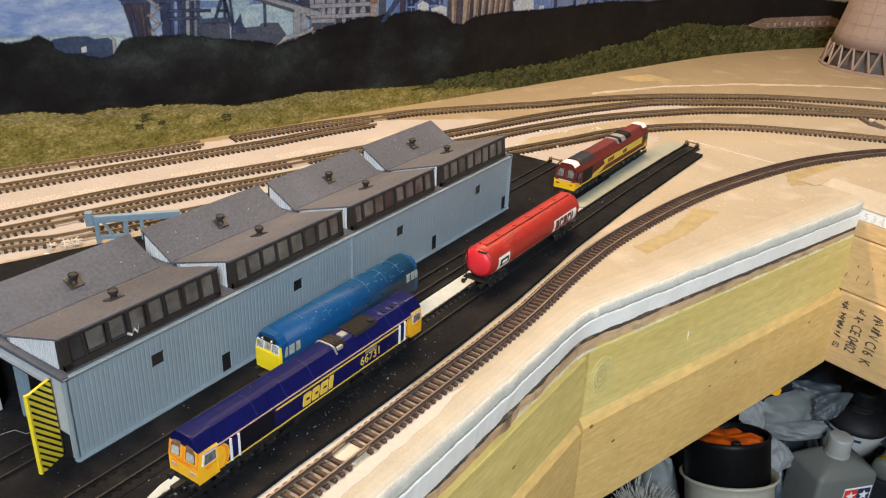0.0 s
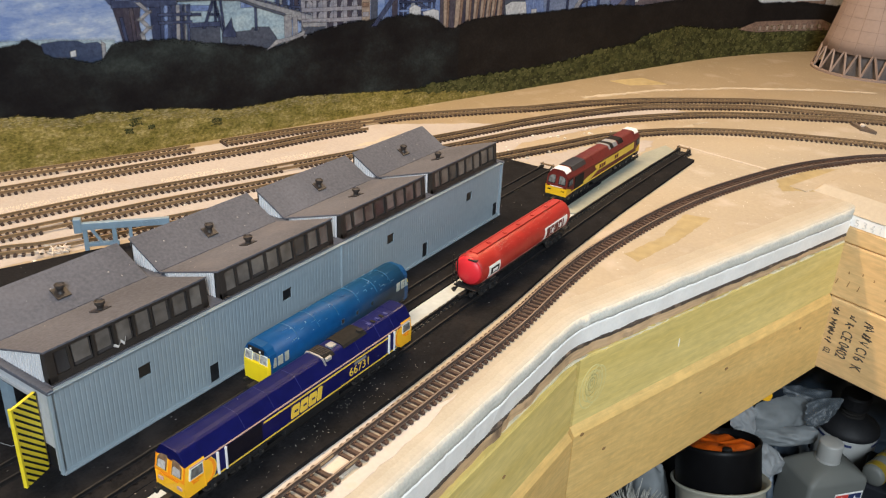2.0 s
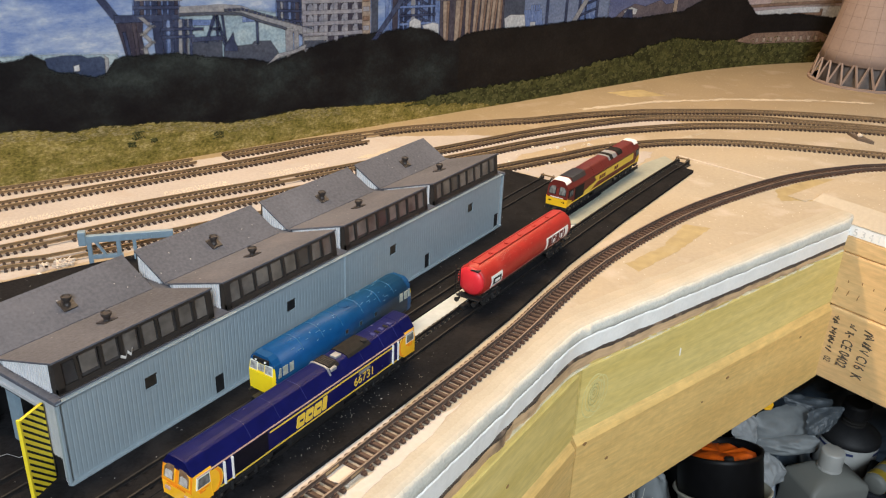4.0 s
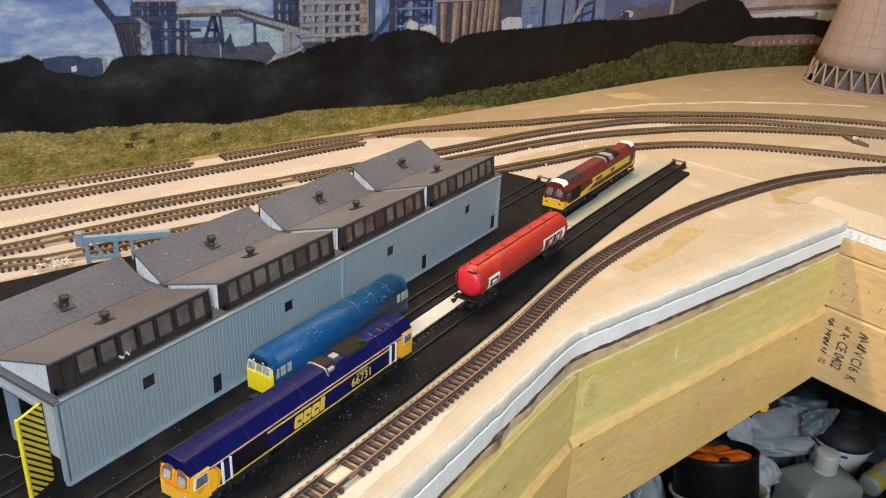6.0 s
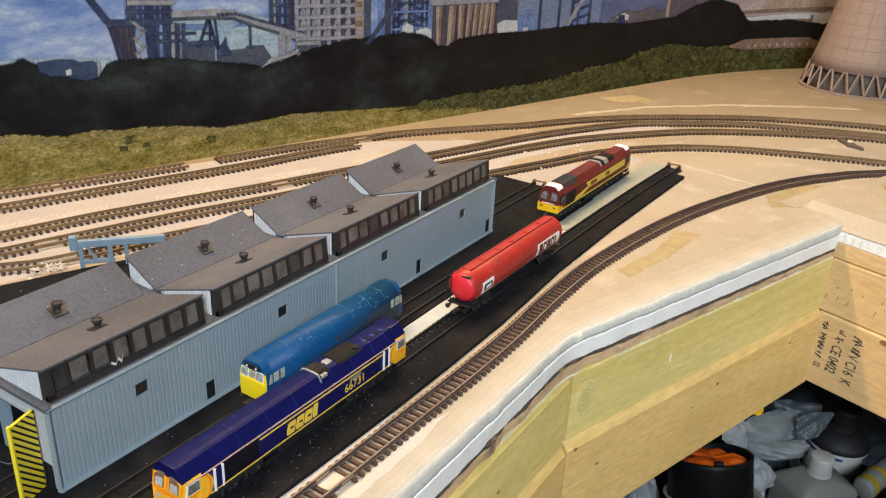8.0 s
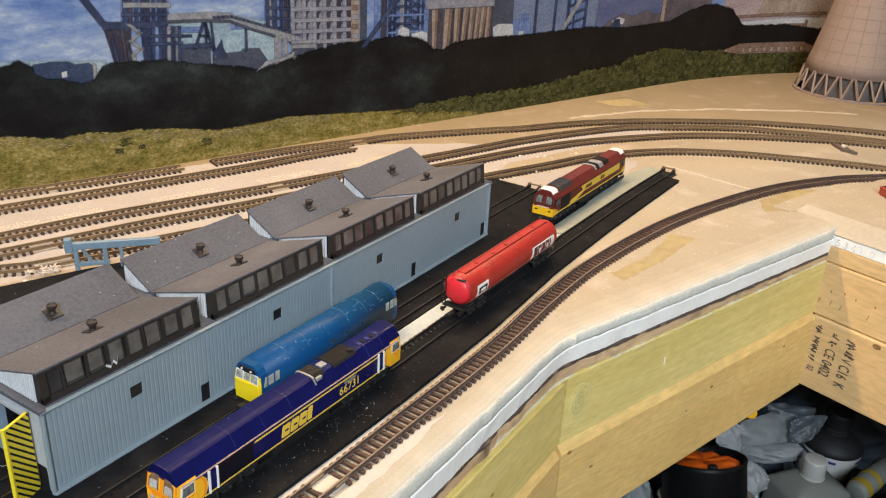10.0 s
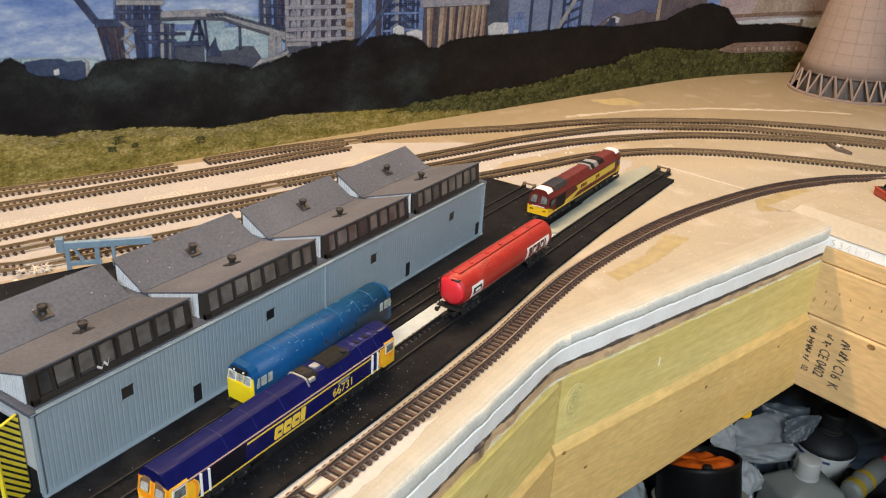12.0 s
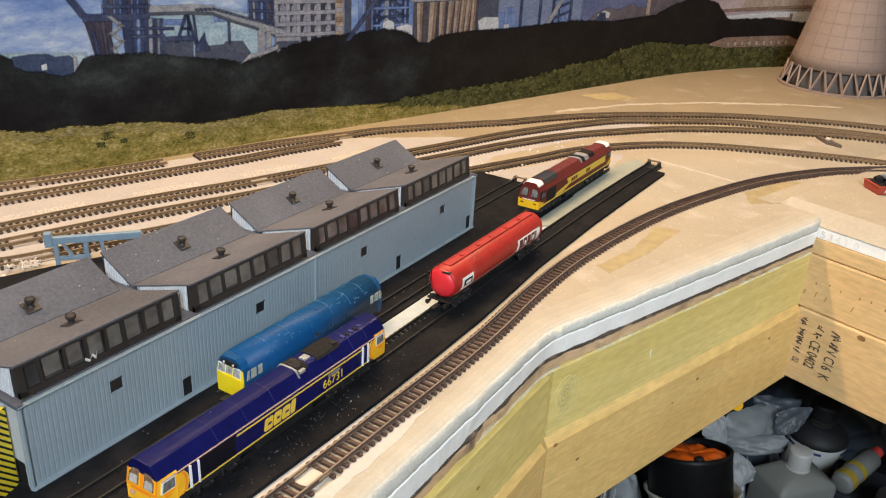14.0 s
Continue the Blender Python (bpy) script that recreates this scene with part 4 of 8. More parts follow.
STEEL_PRINT = printed_mat("printed_dark_steelwork", [(0.018, 0.023, 0.050), (0.036, 0.045, 0.088), (0.085, 0.105, 0.175)], 90, (1, 1, 0.5), spread=(0.35, 0.7))
PALE_PRINT = printed_mat("printed_pale_steelwork", [(0.1584, 0.1584, 0.1872), (0.3024, 0.2952, 0.2880)], 120, (1, 1, 1))
LATTICE_PRINT = printed_mat("printed_concrete_frame", [(0.1600, 0.1600, 0.2000), (0.2880, 0.2720, 0.2880)], 120)
HILL_PRINT = printed_mat("printed_far_hill", [(0.0280, 0.0400, 0.0800), (0.0480, 0.0640, 0.1120)], 60)
SILO_PRINT = printed_mat("printed_silo", [(0.2100, 0.1575, 0.1275), (0.3450, 0.2700, 0.2100)], 80)
RUST_PRINT = printed_mat("printed_rust", [(0.115, 0.074, 0.056), (0.23, 0.150, 0.112)], 120)
WHITE_PRINT = printed_mat("printed_white", [(0.3500, 0.3570, 0.3780), (0.4760, 0.4760, 0.4760)], 120)

def clump_mat(name, cols, rough=0.6):
    """Printed foliage: every clump takes its own tone."""
    m = bpy.data.materials.new(name)
    m.use_nodes = True
    nt = m.node_tree
    b = nt.nodes["Principled BSDF"]
    g = nt.nodes.new("ShaderNodeNewGeometry")
    ramp = nt.nodes.new("ShaderNodeValToRGB")
    e = ramp.color_ramp.elements
    e[0].color, e[1].color = (*cols[0], 1), (*cols[-1], 1)
    for k, c in enumerate(cols[1:-1]):
        x = e.new((k + 1) / (len(cols) - 1))
        x.color = (*c, 1)
    nt.links.new(g.outputs["Random Per Island"], ramp.inputs[0])
    nt.links.new(ramp.outputs[0], b.inputs["Base Color"])
    b.inputs["Roughness"].default_value = rough
    b.inputs["Specular IOR Level"].default_value = 0.15
    return m


BUSH_CLUMP = clump_mat("printed_bush_clumps", [(0.005, 0.005, 0.007), (0.008, 0.009, 0.010), (0.014, 0.016, 0.017)])
SHRUB_CLUMP = clump_mat("printed_shrub_clumps", [(0.024, 0.025, 0.009), (0.048, 0.048, 0.016), (0.080, 0.076, 0.024), (0.115, 0.106, 0.038)])
SHRUB_TIP = clump_mat("printed_shrub_tips", [(0.045, 0.045, 0.014), (0.09, 0.084, 0.028), (0.15, 0.135, 0.055)])
TAN_TUFT = clump_mat("printed_dry_grass", [(0.15, 0.118, 0.040), (0.23, 0.180, 0.075), (0.33, 0.262, 0.130)])


def scatter(name, n, s0, s1, low, high, size, aspect, off, mat, label, seed, sides=6, bias=1.0):
    """Printed clumps strewn between two height curves."""
    rnd = random.Random(seed)
    verts, faces = [], []
    for k in range(n):
        s = rnd.uniform(s0, s1)
        a, b = low(s), high(s)
        h = a + (b - a) * rnd.random() ** bias
        r = rnd.uniform(*size)
        t0 = rnd.uniform(0, 6.28)
        o = off + 0.00035 * rnd.random()
        i0 = len(verts)
        for q in range(sides):
            t = t0 + 6.2832 * q / sides
            k2 = rnd.uniform(0.55, 1.25)
            verts.append(wall_point(s + r * k2 * math.cos(t) * aspect, max(h + r * k2 * math.sin(t), -0.003), o))
        faces.append(tuple(range(i0, i0 + sides)))
    me = bpy.data.meshes.new(name)
    me.from_pydata(verts, [], faces)
    me.materials.append(mat)
    ob = new(name, me)
    ob.parent = backdrop
    return tagged(ob, label, kind="stuff")


backdrop = thing("backdrop", "curved printed photo backdrop of a steelworks above dark bushes and grass", "backdrop", kind="structure")


def strip(name, low, high, off, mat, label="", s0=-0.75, s1=1.75, n=260, fade=0.0024):
    """Printed band between two heights given as functions of s; its upper edge fades out."""
    bm = bmesh.new()
    rim = bm.verts.layers.float.new("rim")
    rows = []
    for i in range(n + 1):
        s = s0 + (s1 - s0) * i / n
        a, b = low(s), high(s)
        rows.append([bm.verts.new(wall_point(s, z, o)) for z, o in ((a, off - 0.0003), (a, off), (b - fade * 0.5, off), (b + fade * 0.5, off))])
        rows[-1][3][rim] = 1.0
    for p, q in zip(rows, rows[1:]):
        for k in range(3):
            bm.faces.new((p[k], q[k], q[k + 1], p[k + 1]))
    return part(name, bm, mat, backdrop, label)


def table(pairs, jag=0.0, seed=0.0, freq=90):
    def f(s):
        if s <= pairs[0][0]:
            h = pairs[0][1]
        elif s >= pairs[-1][0]:
            h = pairs[-1][1]
        else:
            for (a, ha), (b, hb) in zip(pairs, pairs[1:]):
                if a <= s <= b:
                    h = ha + (hb - ha) * (s - a) / max(b - a, 1e-6)
                    break
        return h + jag * (noise.noise((s * freq, seed, 0)) + 0.6 * noise.noise((s * freq * 2.7, seed, 5)) + 0.35 * noise.noise((s * freq * 6.1, seed, 9)))
    return f


def flat(name, outline, off, mat, label="", soft=0.0015):
    """Printed shape from (s, h) corners, lying on the backdrop: cut into narrow upright slices so that it follows the curve."""
    cuts = sorted({round(a, 5) for a, _ in outline})
    fine = []
    for a, b in zip(cuts, cuts[1:]):
        k = max(1, int((b - a) / 0.012)) if b > S0 else 1
        fine += [a + (b - a) * j / k for j in range(k)]
    fine.append(cuts[-1])
    bm = bmesh.new()
    rim = bm.verts.layers.float.new("rim")
    n = len(outline)
    turn = 1.0 if sum(outline[i][0] * outline[(i + 1) % n][1] - outline[(i + 1) % n][0] * outline[i][1] for i in range(n)) > 0 else -1.0

    def outward(i):
        """Outer corner of the fading rim."""
        p, a, b = Vector(outline[i]), Vector(outline[i - 1]), Vector(outline[(i + 1) % n])
        u, v = (p - a).normalized(), (b - p).normalized()
        m = Vector((u.y + v.y, -u.x - v.x)) * turn
        k = max(0.35, m.length / 2)
        return p + (m.normalized() if m.length > 1e-6 else u) * soft / k

    for i in range(n):
        p, q, pu, qu = Vector(outline[i]), Vector(outline[(i + 1) % n]), outward(i), outward((i + 1) % n)
        k = max(1, int(abs(p.x - q.x) / 0.012)) if max(p.x, q.x) > S0 else 1
        line = [(bm.verts.new(wall_point(*p.lerp(q, j / k), off)), bm.verts.new(wall_point(*pu.lerp(qu, j / k), off))) for j in range(k + 1)]
        for (a0, a1), (b0, b1) in zip(line, line[1:]):
            a1[rim] = b1[rim] = 1.0
            bm.faces.new((a0, b0, b1, a1))

    def heights(s):
        hs = []
        for i in range(n):
            (a, ha), (b, hb) = outline[i], outline[(i + 1) % n]
            if (a < s) != (b < s):
                hs.append(ha + (hb - ha) * (s - a) / (b - a))
        return sorted(hs)
    for a, b in zip(fine, fine[1:]):
        e = (b - a) * 1e-3
        la, lb = heights(a + e), heights(b - e)
        for k in range(0, min(len(la), len(lb)) - 1, 2):
            vs = [bm.verts.new(wall_point(s, h, off)) for s, h in ((a, la[k]), (b, lb[k]), (b, lb[k + 1]), (a, la[k + 1]))]
            ws = [bm.verts.new(wall_point(s, h, off - 0.0002)) for s, h in ((a, la[k]), (b, lb[k]), (b, lb[k + 1]), (a, la[k + 1]))]
            bm.faces.new(vs)
            for q in range(4):
                bm.faces.new((vs[q], ws[q], ws[(q + 1) % 4], vs[(q + 1) % 4]))
    return part(name, bm, mat, backdrop, label)


zero = lambda s: -0.004
strip("printed_sky", zero, lambda s: 0.42, 0.0, SKY_PRINT, "blue sky with broken cloud", n=120)
flat("printed_haze", [(0.90, 0.03), (1.75, 0.03), (1.75, 0.42), (1.0, 0.42), (0.93, 0.20)], 0.0004, PINK_PRINT, "pinkish hazy sky")
flat("printed_hill", [(0.03, 0.06), (0.0489, 0.0915), (0.0612, 0.0924), (0.0735, 0.0914), (0.078, 0.089), (0.0876, 0.0894), (0.0906, 0.0869), (0.0905, 0.060)], 0.0006, HILL_PRINT, "far blue wooded hill")
flat("printed_white_shed", [(0.068, 0.0815), (0.0705, 0.0815), (0.0705, 0.0845), (0.068, 0.084)], 0.0008, WHITE_PRINT)
flat("printed_post", [(0.0905, 0.076), (0.0920, 0.076), (0.0925, 0.088), (0.0912, 0.089)], 0.0009, PALE_PRINT)


def upright(s, h0, h1, w, mat, off=0.0012, lean=0.0, name="printed_column"):
    """Thin printed post or girder from height h0 to h1, leaning by so much at its top."""
    return flat(name, [(s, h0), (s + w, h0), (s + w + lean, h1), (s + lean, h1)], off, mat)


# paler and duller stretches of sky between the works
flat("printed_horizon", [(0.148, 0.078), (0.246, 0.078), (0.246, 0.108), (0.215, 0.114), (0.148, 0.116)], 0.0003, MINT_PRINT, "pale greenish haze above the horizon", 0.006)
flat("printed_horizon", [(-0.05, 0.080), (0.100, 0.080), (0.098, 0.088), (0.05, 0.092), (-0.05, 0.096)], 0.0003, MINT_PRINT, "pale haze above the horizon", 0.005)
flat("printed_dull_sky", [(0.495, 0.070), (0.660, 0.070), (0.665, 0.205), (0.495, 0.205)], 0.0003, DULL_SKY, "dull blue sky", 0.008)
flat("printed_violet_sky", [(0.650, 0.070), (0.790, 0.070), (0.790, 0.205), (0.650, 0.205)], 0.00025, EVE_SKY, "violet blue sky", 0.008)
# hopper house on its legs
flat("printed_hopper", [(0.1021, 0.1145), (0.1220, 0.1137), (0.1198, 0.1012), (0.1224, 0.083), (0.1083, 0.083), (0.1051, 0.1006)], 0.0008, HOPPER_PRINT, "brown steel hopper")
flat("printed_hopper_deck", [(0.1013, 0.1144), (0.1507, 0.1126), (0.1511, 0.1163), (0.1018, 0.1189)], 0.0011, STEEL_PRINT, "dark steel deck")
flat("printed_hopper_house", [(0.1157, 0.1179), (0.1511, 0.1163), (0.1545, 0.150), (0.119, 0.152)], 0.0007, BLUE_PRINT, "blue steel hopper house")
for k in range(8):
    upright(0.1170 + k * 0.0045, 0.117, 0.146, 0.0016 if k % 3 else 0.0030, STEEL_PRINT if k % 3 != 1 else HOPPER_PRINT, 0.0010, 0.002)
flat("printed_hopper_roof", [(0.1185, 0.1300), (0.1540, 0.1283), (0.1541, 0.1305), (0.1187, 0.1322)], 0.0012, PALE_PRINT)
flat("printed_floor", [(0.1165, 0.1235), (0.1525, 0.1220), (0.1526, 0.1232), (0.1166, 0.1248)], 0.0012, STEEL_PRINT)
flat("printed_boom", [(0.078, 0.150), (0.083, 0.150), (0.104, 0.118), (0.100, 0.117)], 0.0010, STEEL_PRINT)
upright(0.1155, 0.084, 0.113, 0.0016, HOPPER_PRINT, 0.0010, -0.001)
upright(0.1095, 0.084, 0.106, 0.0014, STEEL_PRINT, 0.0010, -0.003)
zig = [(0.1214, 0.1162), (0.1281, 0.1095), (0.1218, 0.1041), (0.1275, 0.0976), (0.1219, 0.0932), (0.1232, 0.085)]
for (a, ha), (b, hb) in zip(zig, zig[1:]):
    flat("printed_stair", [(a - 0.0009, ha), (a + 0.0009, ha), (b + 0.0009, hb), (b - 0.0009, hb)], 0.0013, PALE_PRINT)
flat("printed_leg", [(0.1299, 0.1149), (0.1376, 0.1145), (0.1353, 0.083), (0.1305, 0.083)], 0.0010, STEEL_PRINT, "dark hopper leg")
flat("printed_lattice", [(0.1376, 0.114), (0.1538, 0.113), (0.1510, 0.083), (0.1353, 0.083)], 0.0005, BLUE_PRINT, "blue lattice of girders")
for k, (s, w, m) in enumerate(((0.1385, 0.0012, STEEL_PRINT), (0.1418, 0.0018, BLUE_PRINT), (0.1444, 0.0014, STEEL_PRINT), (0.1474, 0.0020, STEEL_PRINT), (0.1512, 0.0016, PALE_PRINT), (0.1545, 0.0022, STEEL_PRINT), (0.1565, 0.0014, PALE_PRINT), (0.1600, 0.0012, STEEL_PRINT))):
    upright(s - 0.002, 0.083, 0.1125, w, m, 0.0012, 0.002)
for h in (0.100, 0.106):
    flat("printed_floor", [(0.136, h), (0.162, h - 0.001), (0.162, h), (0.136, h + 0.001)], 0.0013, STEEL_PRINT)
flat("printed_gantry_beam", [(0.1531, 0.1090), (0.1798, 0.1074), (0.1801, 0.1105), (0.1534, 0.1120)], 0.0011, BLUE_PRINT)
flat("printed_gantry_beam", [(0.1540, 0.1050), (0.1700, 0.1042), (0.1700, 0.1052), (0.1540, 0.1060)], 0.0011, STEEL_PRINT)
# conveyor
flat("printed_conveyor", [(0.1520, 0.1169), (0.1814, 0.1161), (0.2045, 0.1142), (0.2202, 0.1077), (0.2448, 0.0997), (0.2760, 0.0890), (0.2790, 0.0930), (0.2665, 0.0983), (0.2245, 0.1115), (0.2049, 0.1202), (0.1876, 0.1223), (0.1529, 0.1222)], 0.0013, PALE_PRINT, "pale inclined conveyor gallery")
for k in range(22):
    s = 0.190 + k * 0.0037
    h = 0.1195 - 0.30 * max(0.0, s - 0.2049) if s > 0.2049 else 0.1195
    flat("printed_vent", [(s, h - 0.0018), (s + 0.0018, h - 0.0022), (s + 0.0018, h - 0.0014), (s, h - 0.0010)], 0.0015, STEEL_PRINT if k % 3 else SHADE_PRINT)
flat("printed_gutter", [(0.1520, 0.1165), (0.1814, 0.1157), (0.2045, 0.1138), (0.2202, 0.1073), (0.2448, 0.0992), (0.2448, 0.1000), (0.2202, 0.1081), (0.2045, 0.1147), (0.1814, 0.1166), (0.1520, 0.1174)], 0.0015, SHADE_PRINT)
for (a, ha), (b, hb), w in (((0.1813, 0.1150), (0.1724, 0.094), 0.0013), ((0.1822, 0.1150), (0.1885, 0.090), 0.0013), ((0.1830, 0.1140), (0.1822, 0.094), 0.0009), ((0.1875, 0.1150), (0.1895, 0.089), 0.0008), ((0.2182, 0.1082), (0.2180, 0.089), 0.0011), ((0.1770, 0.104), (0.1850, 0.103), 0.0008)):
    flat("printed_strut", [(a - w / 2, ha), (a + w / 2, ha), (b + w / 2, hb), (b - w / 2, hb)] if abs(a - b) < 0.0075 or w > 0.001 else [(a, ha), (b, hb), (b, hb + w), (a, ha + w)], 0.0012, STEEL_PRINT)
flat("printed_bunker", [(0.1611, 0.0965), (0.1853, 0.0963), (0.1847, 0.080), (0.1605, 0.080)], 0.0011, SHADE_PRINT, "dim green-grey bunker")
flat("printed_bunker_roof", [(0.1606, 0.0955), (0.1856, 0.0950), (0.1856, 0.0975), (0.1606, 0.0980)], 0.0014, STEEL_PRINT)
flat("printed_heap", [(0.1880, 0.0860), (0.1886, 0.0890), (0.1958, 0.0986), (0.1964, 0.0930), (0.1990, 0.0874), (0.1990, 0.085)], 0.0013, STEEL_PRINT)
flat("printed_sheds", [(0.1870, 0.0700), (0.1880, 0.0877), (0.2130, 0.0882), (0.2151, 0.0905), (0.2296, 0.0898), (0.2355, 0.0813), (0.2400, 0.0700)], 0.0012, SHADE_PRINT, "grey-blue low sheds")
upright(0.2060, 0.108, 0.113, 0.0120, BLUE_PRINT, 0.0006)
for s, w, h0, h1 in ((0.2450, 0.0058, 0.074, 0.0985), (0.2532, 0.0032, 0.076, 0.096), (0.2622, 0.0034, 0.078, 0.093)):
    upright(s, h0, h1, w, PALE_PRINT, 0.0014)
flat("printed_chute", [(0.2270, 0.0722), (0.2374, 0.0768), (0.2505, 0.0786), (0.2616, 0.0815), (0.2628, 0.0840), (0.2505, 0.0801), (0.2354, 0.0785)], 0.0031, PALE_PRINT, "pale curved chute")
flat("printed_block", [(0.2640, 0.082), (0.2840, 0.081), (0.2840, 0.0875), (0.2640, 0.0885)], 0.0015, SHADE_PRINT)
flat("printed_block_roof", [(0.2630, 0.0885), (0.2850, 0.0872), (0.2850, 0.0895), (0.2630, 0.0908)], 0.0016, PALE_PRINT)
# tall blue lattice tower behind the conveyor
flat("printed_tower", [(0.2371, 0.1040), (0.2665, 0.0945), (0.2690, 0.20), (0.2379, 0.20)], 0.0005, BLUE_PRINT, "blue lattice tower")
for k, (s, w, m) in enumerate(((0.2380, 0.0022, STEEL_PRINT), (0.2415, 0.0010, PALE_PRINT), (0.2440, 0.0034, STEEL_PRINT), (0.2490, 0.0012, BLUE_PRINT), (0.2515, 0.0020, STEEL_PRINT), (0.2555, 0.0030, HOPPER_PRINT), (0.2600, 0.0012, STEEL_PRINT))):
    upright(s, 0.103 - k * 0.0018, 0.20, w, m, 0.0009)
for k in range(7):
    flat("printed_floor", [(0.238, 0.106 + k * 0.0085), (0.262, 0.104 + k * 0.0085), (0.262, 0.105 + k * 0.0085), (0.238, 0.107 + k * 0.0085)], 0.0010, STEEL_PRINT)
# concrete frame building: dark bays, each with a pale gabled front
flat("printed_frame_building", [(0.2620, 0.080), (0.3250, 0.080), (0.3250, 0.20), (0.2620, 0.20)], 0.0008, HOPPER_PRINT, "open concrete frame building")
for r in range(9):
    for c in range(5):
        s, h = 0.2660 + c * 0.0116, 0.0945 + r * 0.0095 - c * 0.0004
        flat("printed_bay_front", [(s + 0.0010, h), (s + 0.0062, h), (s + 0.0058, h + 0.0030), (s + 0.0036, h + 0.0056), (s + 0.0014, h + 0.0030)], 0.0011, LATTICE_PRINT)
for k in range(7):
    upright(0.2625 + k * 0.0105 if k else 0.2618, 0.080, 0.20, 0.0026, LATTICE_PRINT, 0.0014)
for k in range(11):
    h = 0.0915 + k * 0.0095
    flat("printed_floor", [(0.2620, h), (0.3250, h - 0.0018), (0.3250, h + 0.0002), (0.2620, h + 0.0020)], 0.0016, LATTICE_PRINT)
flat("printed_chimney", [(0.3240, 0.080), (0.3312, 0.080), (0.3318, 0.20), (0.3231, 0.20)], 0.0018, SILO_PRINT, "buff brick chimney")
for k in range(6):
    flat("printed_brick_band", [(0.3245, 0.093 + k * 0.0085), (0.3300, 0.0928 + k * 0.0085), (0.3300, 0.0955 + k * 0.0085), (0.3245, 0.0957 + k * 0.0085)], 0.0020, RUST_PRINT if k % 2 else LATTICE_PRINT)
upright(0.3345, 0.080, 0.20, 0.0060, SHADE_PRINT, 0.0007)
upright(0.3500, 0.085, 0.20, 0.0030, BLUE_PRINT, 0.0007)
# lattice tower and boom
flat("printed_tower", [(0.3560, 0.083), (0.4140, 0.083), (0.4150, 0.20), (0.3600, 0.20)], 0.0004, BLUE_PRINT, "grey-blue steelworks tower")
for k, (s, w, m) in enumerate(((0.3580, 0.0050, HOPPER_PRINT), (0.3665, 0.0022, STEEL_PRINT), (0.3720, 0.0014, STEEL_PRINT), (0.3795, 0.0036, PALE_PRINT), (0.3850, 0.0012, STEEL_PRINT), (0.3905, 0.0018, STEEL_PRINT), (0.3960, 0.0012, BLUE_PRINT), (0.4000, 0.0020, STEEL_PRINT), (0.4060, 0.0014, STEEL_PRINT))):
    upright(s, 0.088, 0.20, w, m, 0.0010)
for k in range(8):
    h = 0.094 + 0.0080 * k
    flat("printed_brace", [(0.3670, h), (0.3790, h + 0.0070), (0.3790, h + 0.0080), (0.3670, h + 0.0010)], 0.0011, STEEL_PRINT)
    flat("printed_brace", [(0.3850, h + 0.0070), (0.4000, h), (0.4000, h + 0.0010), (0.3850, h + 0.0080)], 0.0011, STEEL_PRINT)
    flat("printed_floor", [(0.3660, h), (0.4080, h - 0.001), (0.4080, h - 0.0002), (0.3660, h + 0.0008)], 0.0012, STEEL_PRINT if k % 2 else BLUE_PRINT)
flat("printed_boom", [(0.3345, 0.0835), (0.3388, 0.0835), (0.4050, 0.155), (0.3985, 0.155)], 0.0023, STEEL_PRINT, "dark slanting boom")
flat("printed_white_sheds", [(0.3777, 0.0870), (0.3898, 0.0870), (0.3896, 0.0956), (0.3830, 0.0985), (0.3776, 0.0960)], 0.0017, WHITE_PRINT)
flat("printed_white_sheds", [(0.3968, 0.0840), (0.4121, 0.0835), (0.4117, 0.0912), (0.4050, 0.0930), (0.3938, 0.0912)], 0.0017, WHITE_PRINT)
# silo with buff columns
flat("printed_silo", [(0.4150, 0.070), (0.4980, 0.076), (0.4990, 0.20), (0.4140, 0.20)], 0.0013, HOPPER_PRINT, "silo on buff columns")
for a, b, wa, wb, h0 in ((0.4201, 0.4181, 0.0040, 0.0066, 0.072), (0.4334, 0.4345, 0.0070, 0.0086, 0.072), (0.4475, 0.4473, 0.0050, 0.0062, 0.079), (0.4575, 0.4590, 0.0040, 0.0058, 0.081), (0.4665, 0.4680, 0.0038, 0.0058, 0.080),
                         (0.4745, 0.4761, 0.0036, 0.0055, 0.080), (0.4815, 0.4831, 0.0034, 0.0060, 0.080), (0.4895, 0.4909, 0.0050, 0.0045, 0.080)):
    flat("printed_silo_column", [(a, h0), (a + wa, h0), (b + wb, 0.1125), (b, 0.1125)], 0.0016, SILO_PRINT)
    flat("printed_column_edge", [(a + wa * 0.72, h0), (a + wa, h0), (b + wb, 0.1125), (b + wb * 0.72, 0.1125)], 0.0018, RUST_PRINT)
flat("printed_silo_top", [(0.4100, 0.1150), (0.4990, 0.1140), (0.5000, 0.20), (0.4100, 0.20)], 0.0020, LATTICE_PRINT)
flat("printed_works", [(0.4980, 0.078), (0.5281, 0.080), (0.5268, 0.20), (0.4980, 0.20)], 0.0007, SHADE_PRINT, "dim works building")
flat("printed_works", [(0.5292, 0.0973), (0.5542, 0.0972), (0.5576, 0.080), (0.5292, 0.080)], 0.0007, BLUE_PRINT)
for k in range(4):
    upright(0.5390 + k * 0.0036, 0.097, 0.102, 0.0014, BLUE_PRINT, 0.0008)
flat("printed_white_sheds", [(0.5031, 0.079), (0.5009, 0.0908), (0.5085, 0.0938), (0.5281, 0.0927), (0.5309, 0.079)], 0.0015, WHITE_PRINT)
